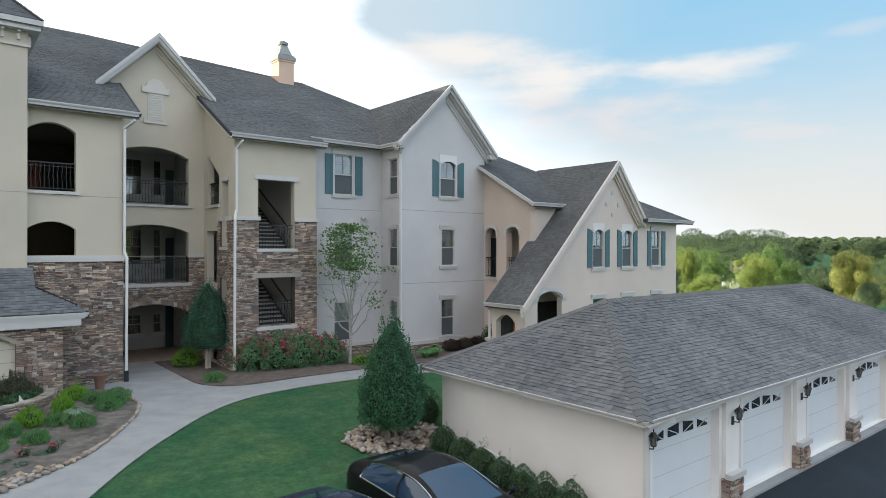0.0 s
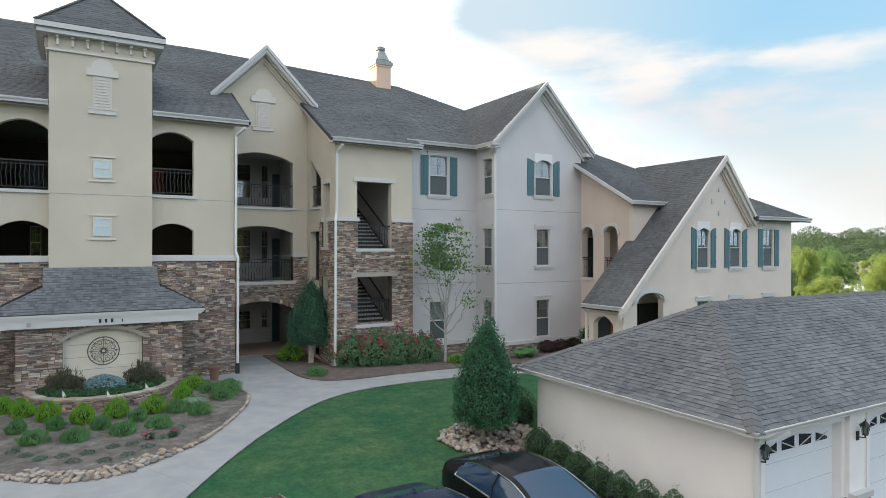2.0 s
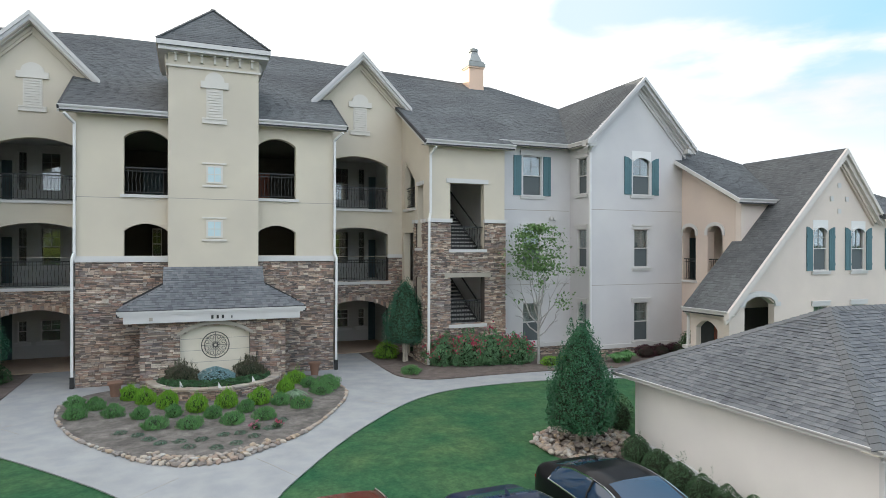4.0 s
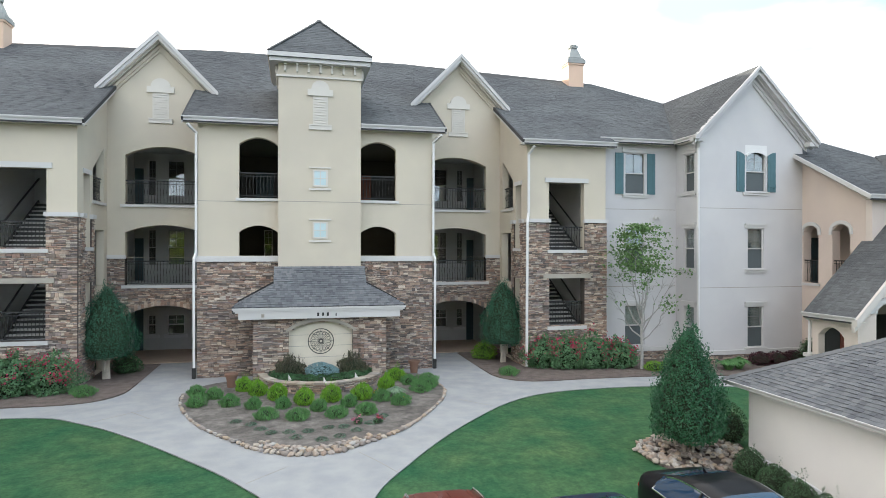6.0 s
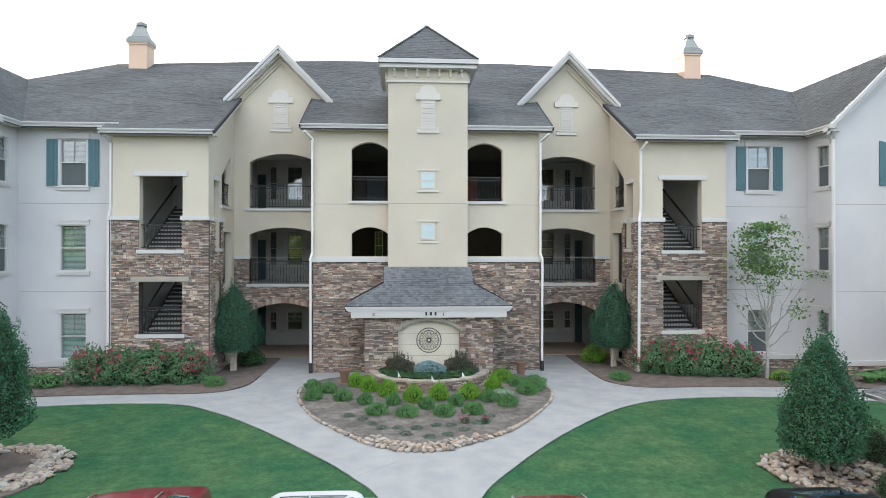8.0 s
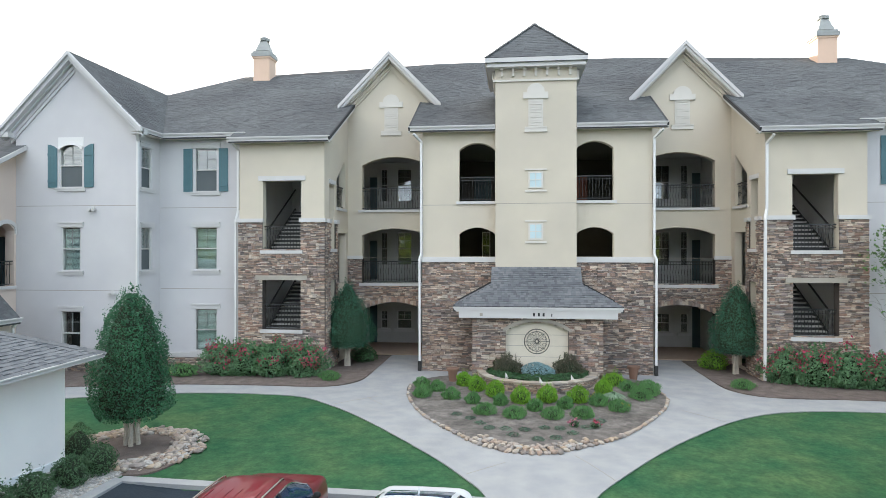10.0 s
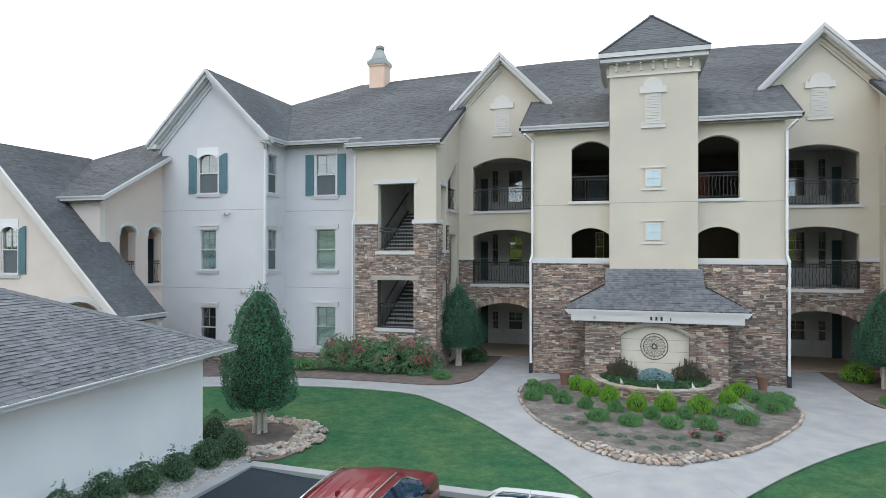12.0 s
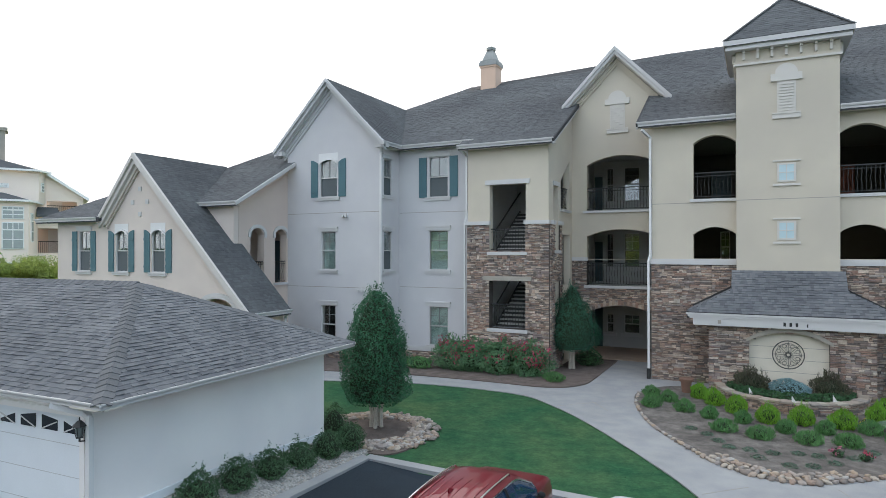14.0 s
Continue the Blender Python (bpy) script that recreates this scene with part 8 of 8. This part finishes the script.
def lay_stones(loops, F, r):
    """Uneven courses of flat stones, single or stacked in twos and threes: eight corners each."""
    lo, hi = min(p[1] for lp in loops for p in lp), max(p[1] for lp in loops for p in lp)
    v, out = lo + 0.004, []
    while v < hi - 0.02:
        h = min(r.uniform(0.085, 0.15), hi - v)
        for a, b in spans(loops, v + h / 2):
            u = a
            while u < b - 0.01:
                w = min(r.uniform(0.16, 0.46), b - u)
                if b - u - w < 0.1:
                    w = b - u
                tiers = 1 if h < 0.05 else r.choice((1, 2, 2, 3)) if w < 0.32 else r.choice((2, 2, 3))
                cuts = [0.0] + sorted(h * (k + r.uniform(-0.18, 0.18)) / tiers for k in range(1, tiers)) + [h]
                for z0, z1 in zip(cuts, cuts[1:]):
                    marks = [0.0, w] if w < 0.2 or r.random() < 0.45 else [0.0, w * r.uniform(0.3, 0.7), w]
                    for x0, x1 in zip(marks, marks[1:]):
                        d = r.uniform(0.008, 0.055)
                        g = 0.005
                        p, q = r.uniform(-0.004, 0.006), r.uniform(-0.004, 0.006)
                        out.append([F(u + i, v + j, k) for k in (-d, 0.01) for i, j in ((x0 + g, z0 + g + p), (x1 - g, z0 + g + q), (x1 - g, z1 - g - p), (x0 + g, z1 - g - q))])
                u += w
        v += h
    return out


BOX_FACES = ((0, 1, 2, 3), (0, 4, 5, 1), (1, 5, 6, 2), (2, 6, 7, 3), (3, 7, 4, 0))
stone_rand = random.Random(21)
single = 0
for loops, F, ob in stone_jobs:
    laid = lay_stones(loops, F, stone_rand)
    loose = []
    if single < 300 and abs(F(0, 0, 0)[1] + 1.75) < 0.01 and F(1, 0, 0)[0] == 1:
        loose, laid = laid[:300], laid[300:]
    for c in loose:
        single += 1
        mid = sum((Vector(p) for p in c), Vector()) / 8
        q = quads("stone", [Vector(p) - mid for p in c], BOX_FACES, STONE, ob)
        q.location = mid
    vs = [p for c in laid for p in c]
    fs = [tuple(i + 8 * k for i in f) for k in range(len(laid)) for f in BOX_FACES]
    st = quads("stone_facing", vs, fs, STONE, ob)
    st["kind"] = "stuff"


def lay_shingles(pts, exposure, width, r):
    """Courses of lapped tabs on a sloping polygon."""
    P = [Vector(p) for p in pts]
    n = Vector((0, 0, 0))
    for i in range(len(P)):
        n += P[i].cross(P[(i + 1) % len(P)])
    n.normalize()
    if n.z < 0:
        n = -n
    u = Vector((0, 0, 1)).cross(n).normalized()
    v = n.cross(u)
    o = P[0]
    flat = [((p - o).dot(u), (p - o).dot(v)) for p in P]
    lo, hi = min(q[1] for q in flat), max(q[1] for q in flat)
    out, y, row = [], lo, 0
    while y < hi - 0.03:
        h = min(exposure, hi - y)
        row += 1
        for a, b in spans([flat], y + h * 0.5):
            x = a - r.uniform(0, width)
            while x < b:
                w = width * r.uniform(0.6, 1.35)
                x0, x1 = max(x, a), min(x + w, b)
                if x1 - x0 > 0.02:
                    t = r.choice((0.012, 0.016, 0.026)) * (0.55 if exposure > 0.14 else 1.0)
                    dv = r.uniform(-0.014, 0.004)
                    q = [(x0, y + dv, t), (x1, y + dv, t), (x1, y + h + 0.01, 0.004), (x0, y + h + 0.01, 0.004), (x0, y + dv, 0.0), (x1, y + dv, 0.0)]
                    out.append([o + u * i + v * j + n * k for i, j, k in q])
                x += w
        y += h
    return out


TAB_FACES = ((0, 1, 2, 3), (4, 5, 1, 0), (4, 0, 3), (5, 2, 1))
tab_rand = random.Random(31)
for pts, ob, exposure, width, mat in shingle_jobs:
    near = ob.parent in (gar_r, gar_l)
    if near and max(p[1] for p in pts) > -12.7 and min(p[1] for p in pts) > -16.4:
        continue
    laid = lay_shingles(pts, exposure, width, tab_rand)
    if near and len(pts) == 3:
        laid.sort(key=lambda c: c[0].y)
        for c in laid[:150]:
            mid = c[0].copy()
            q = quads("shingle", [p - mid for p in c], TAB_FACES, mat, ob)
            q.location = mid
        laid = laid[150:]
    vs = [p for c in laid for p in c]
    fs = [tuple(i + 6 * k for i in f) for k in range(len(laid)) for f in TAB_FACES]
    sh = quads("shingle_field", vs, fs, mat, ob)
    sh["kind"] = "stuff"


# ---- lawn ----
def inside(px, py, poly):
    hit = np.zeros(len(px), bool)
    for (x0, y0), (x1, y1) in zip(poly, poly[1:] + poly[:1]):
        if y0 != y1:
            hit ^= ((y0 <= py) != (y1 <= py)) & (px < x0 + (x1 - x0) * (py - y0) / (y1 - y0))
    return hit


n = 170000
px, py = rng.uniform(-17.5, 15.5, n), rng.uniform(-14.7, -4.6, n)
keep = ~inside(px, py, walk_outline)
keep &= ~inside(px, py, [(9.3, -20), (30, -20), (30, -12.4), (9.3, -12.4)]) & ~inside(px, py, [(-30, -20), (-9.5, -20), (-9.5, -13.0), (-10.2, -12.3), (-30, -12.3)])
keep &= ~inside(px, py, [(-9.8, -20), (-0.8, -20), (-0.8, -13.05), (-9.8, -13.05)])
keep &= ((px - 9.05) / 1.5) ** 2 + ((py + 12.0) / 1.15) ** 2 > 1
keep &= ((px + 10.95) / 1.8) ** 2 + ((py + 11.1) / 1.65) ** 2 > 1
px, py = px[keep], py[keep]
# a ragged edge where the lawn meets the walk
ex, ey = [], []
for line in (low_r, low_l):
    for (x0, y0), (x1, y1) in zip(line, line[1:]):
        run = math.hypot(x1 - x0, y1 - y0)
        m = int(run * 260)
        q, off = rng.uniform(0, 1, m), np.abs(rng.normal(0, 0.05, m)) - 0.015
        side = 1.0 if line is low_r else -1.0
        ex.append(x0 + (x1 - x0) * q + side * (y1 - y0) / run * off)
        ey.append(y0 + (y1 - y0) * q - side * (x1 - x0) / run * off)
inner = len(px)
px, py = np.concatenate([px] + ex), np.concatenate([py] + ey)
n = len(px)
pz = np.array([ground_z(x, y) for x, y in zip(px, py)]) - 0.005
ang, lean = rng.uniform(0, 2 * math.pi, n), rng.uniform(0.0, 0.05, n)
hgt = rng.uniform(0.006, 0.018, n)
hgt[inner:] = rng.uniform(0.01, 0.032, n - inner)
ca, sa = np.cos(ang), np.sin(ang)
verts = np.stack([np.stack([px - sa * 0.008, py + ca * 0.008, pz], 1), np.stack([px + sa * 0.008, py - ca * 0.008, pz], 1), np.stack([px + ca * lean, py + sa * lean, pz + hgt], 1)], 1).reshape(-1, 3)
me = bpy.data.meshes.new("grass")
me.vertices.add(3 * n)
me.vertices.foreach_set("co", verts.ravel())
me.loops.add(3 * n)
me.loops.foreach_set("vertex_index", np.arange(3 * n, dtype=np.int32))
me.polygons.add(n)
me.polygons.foreach_set("loop_start", np.arange(0, 3 * n, 3, dtype=np.int32))
me.update(calc_edges=True)
me.materials.append(BLADE)
tagged(new("grass", me), "short mown green lawn grass", "grass", kind="stuff")
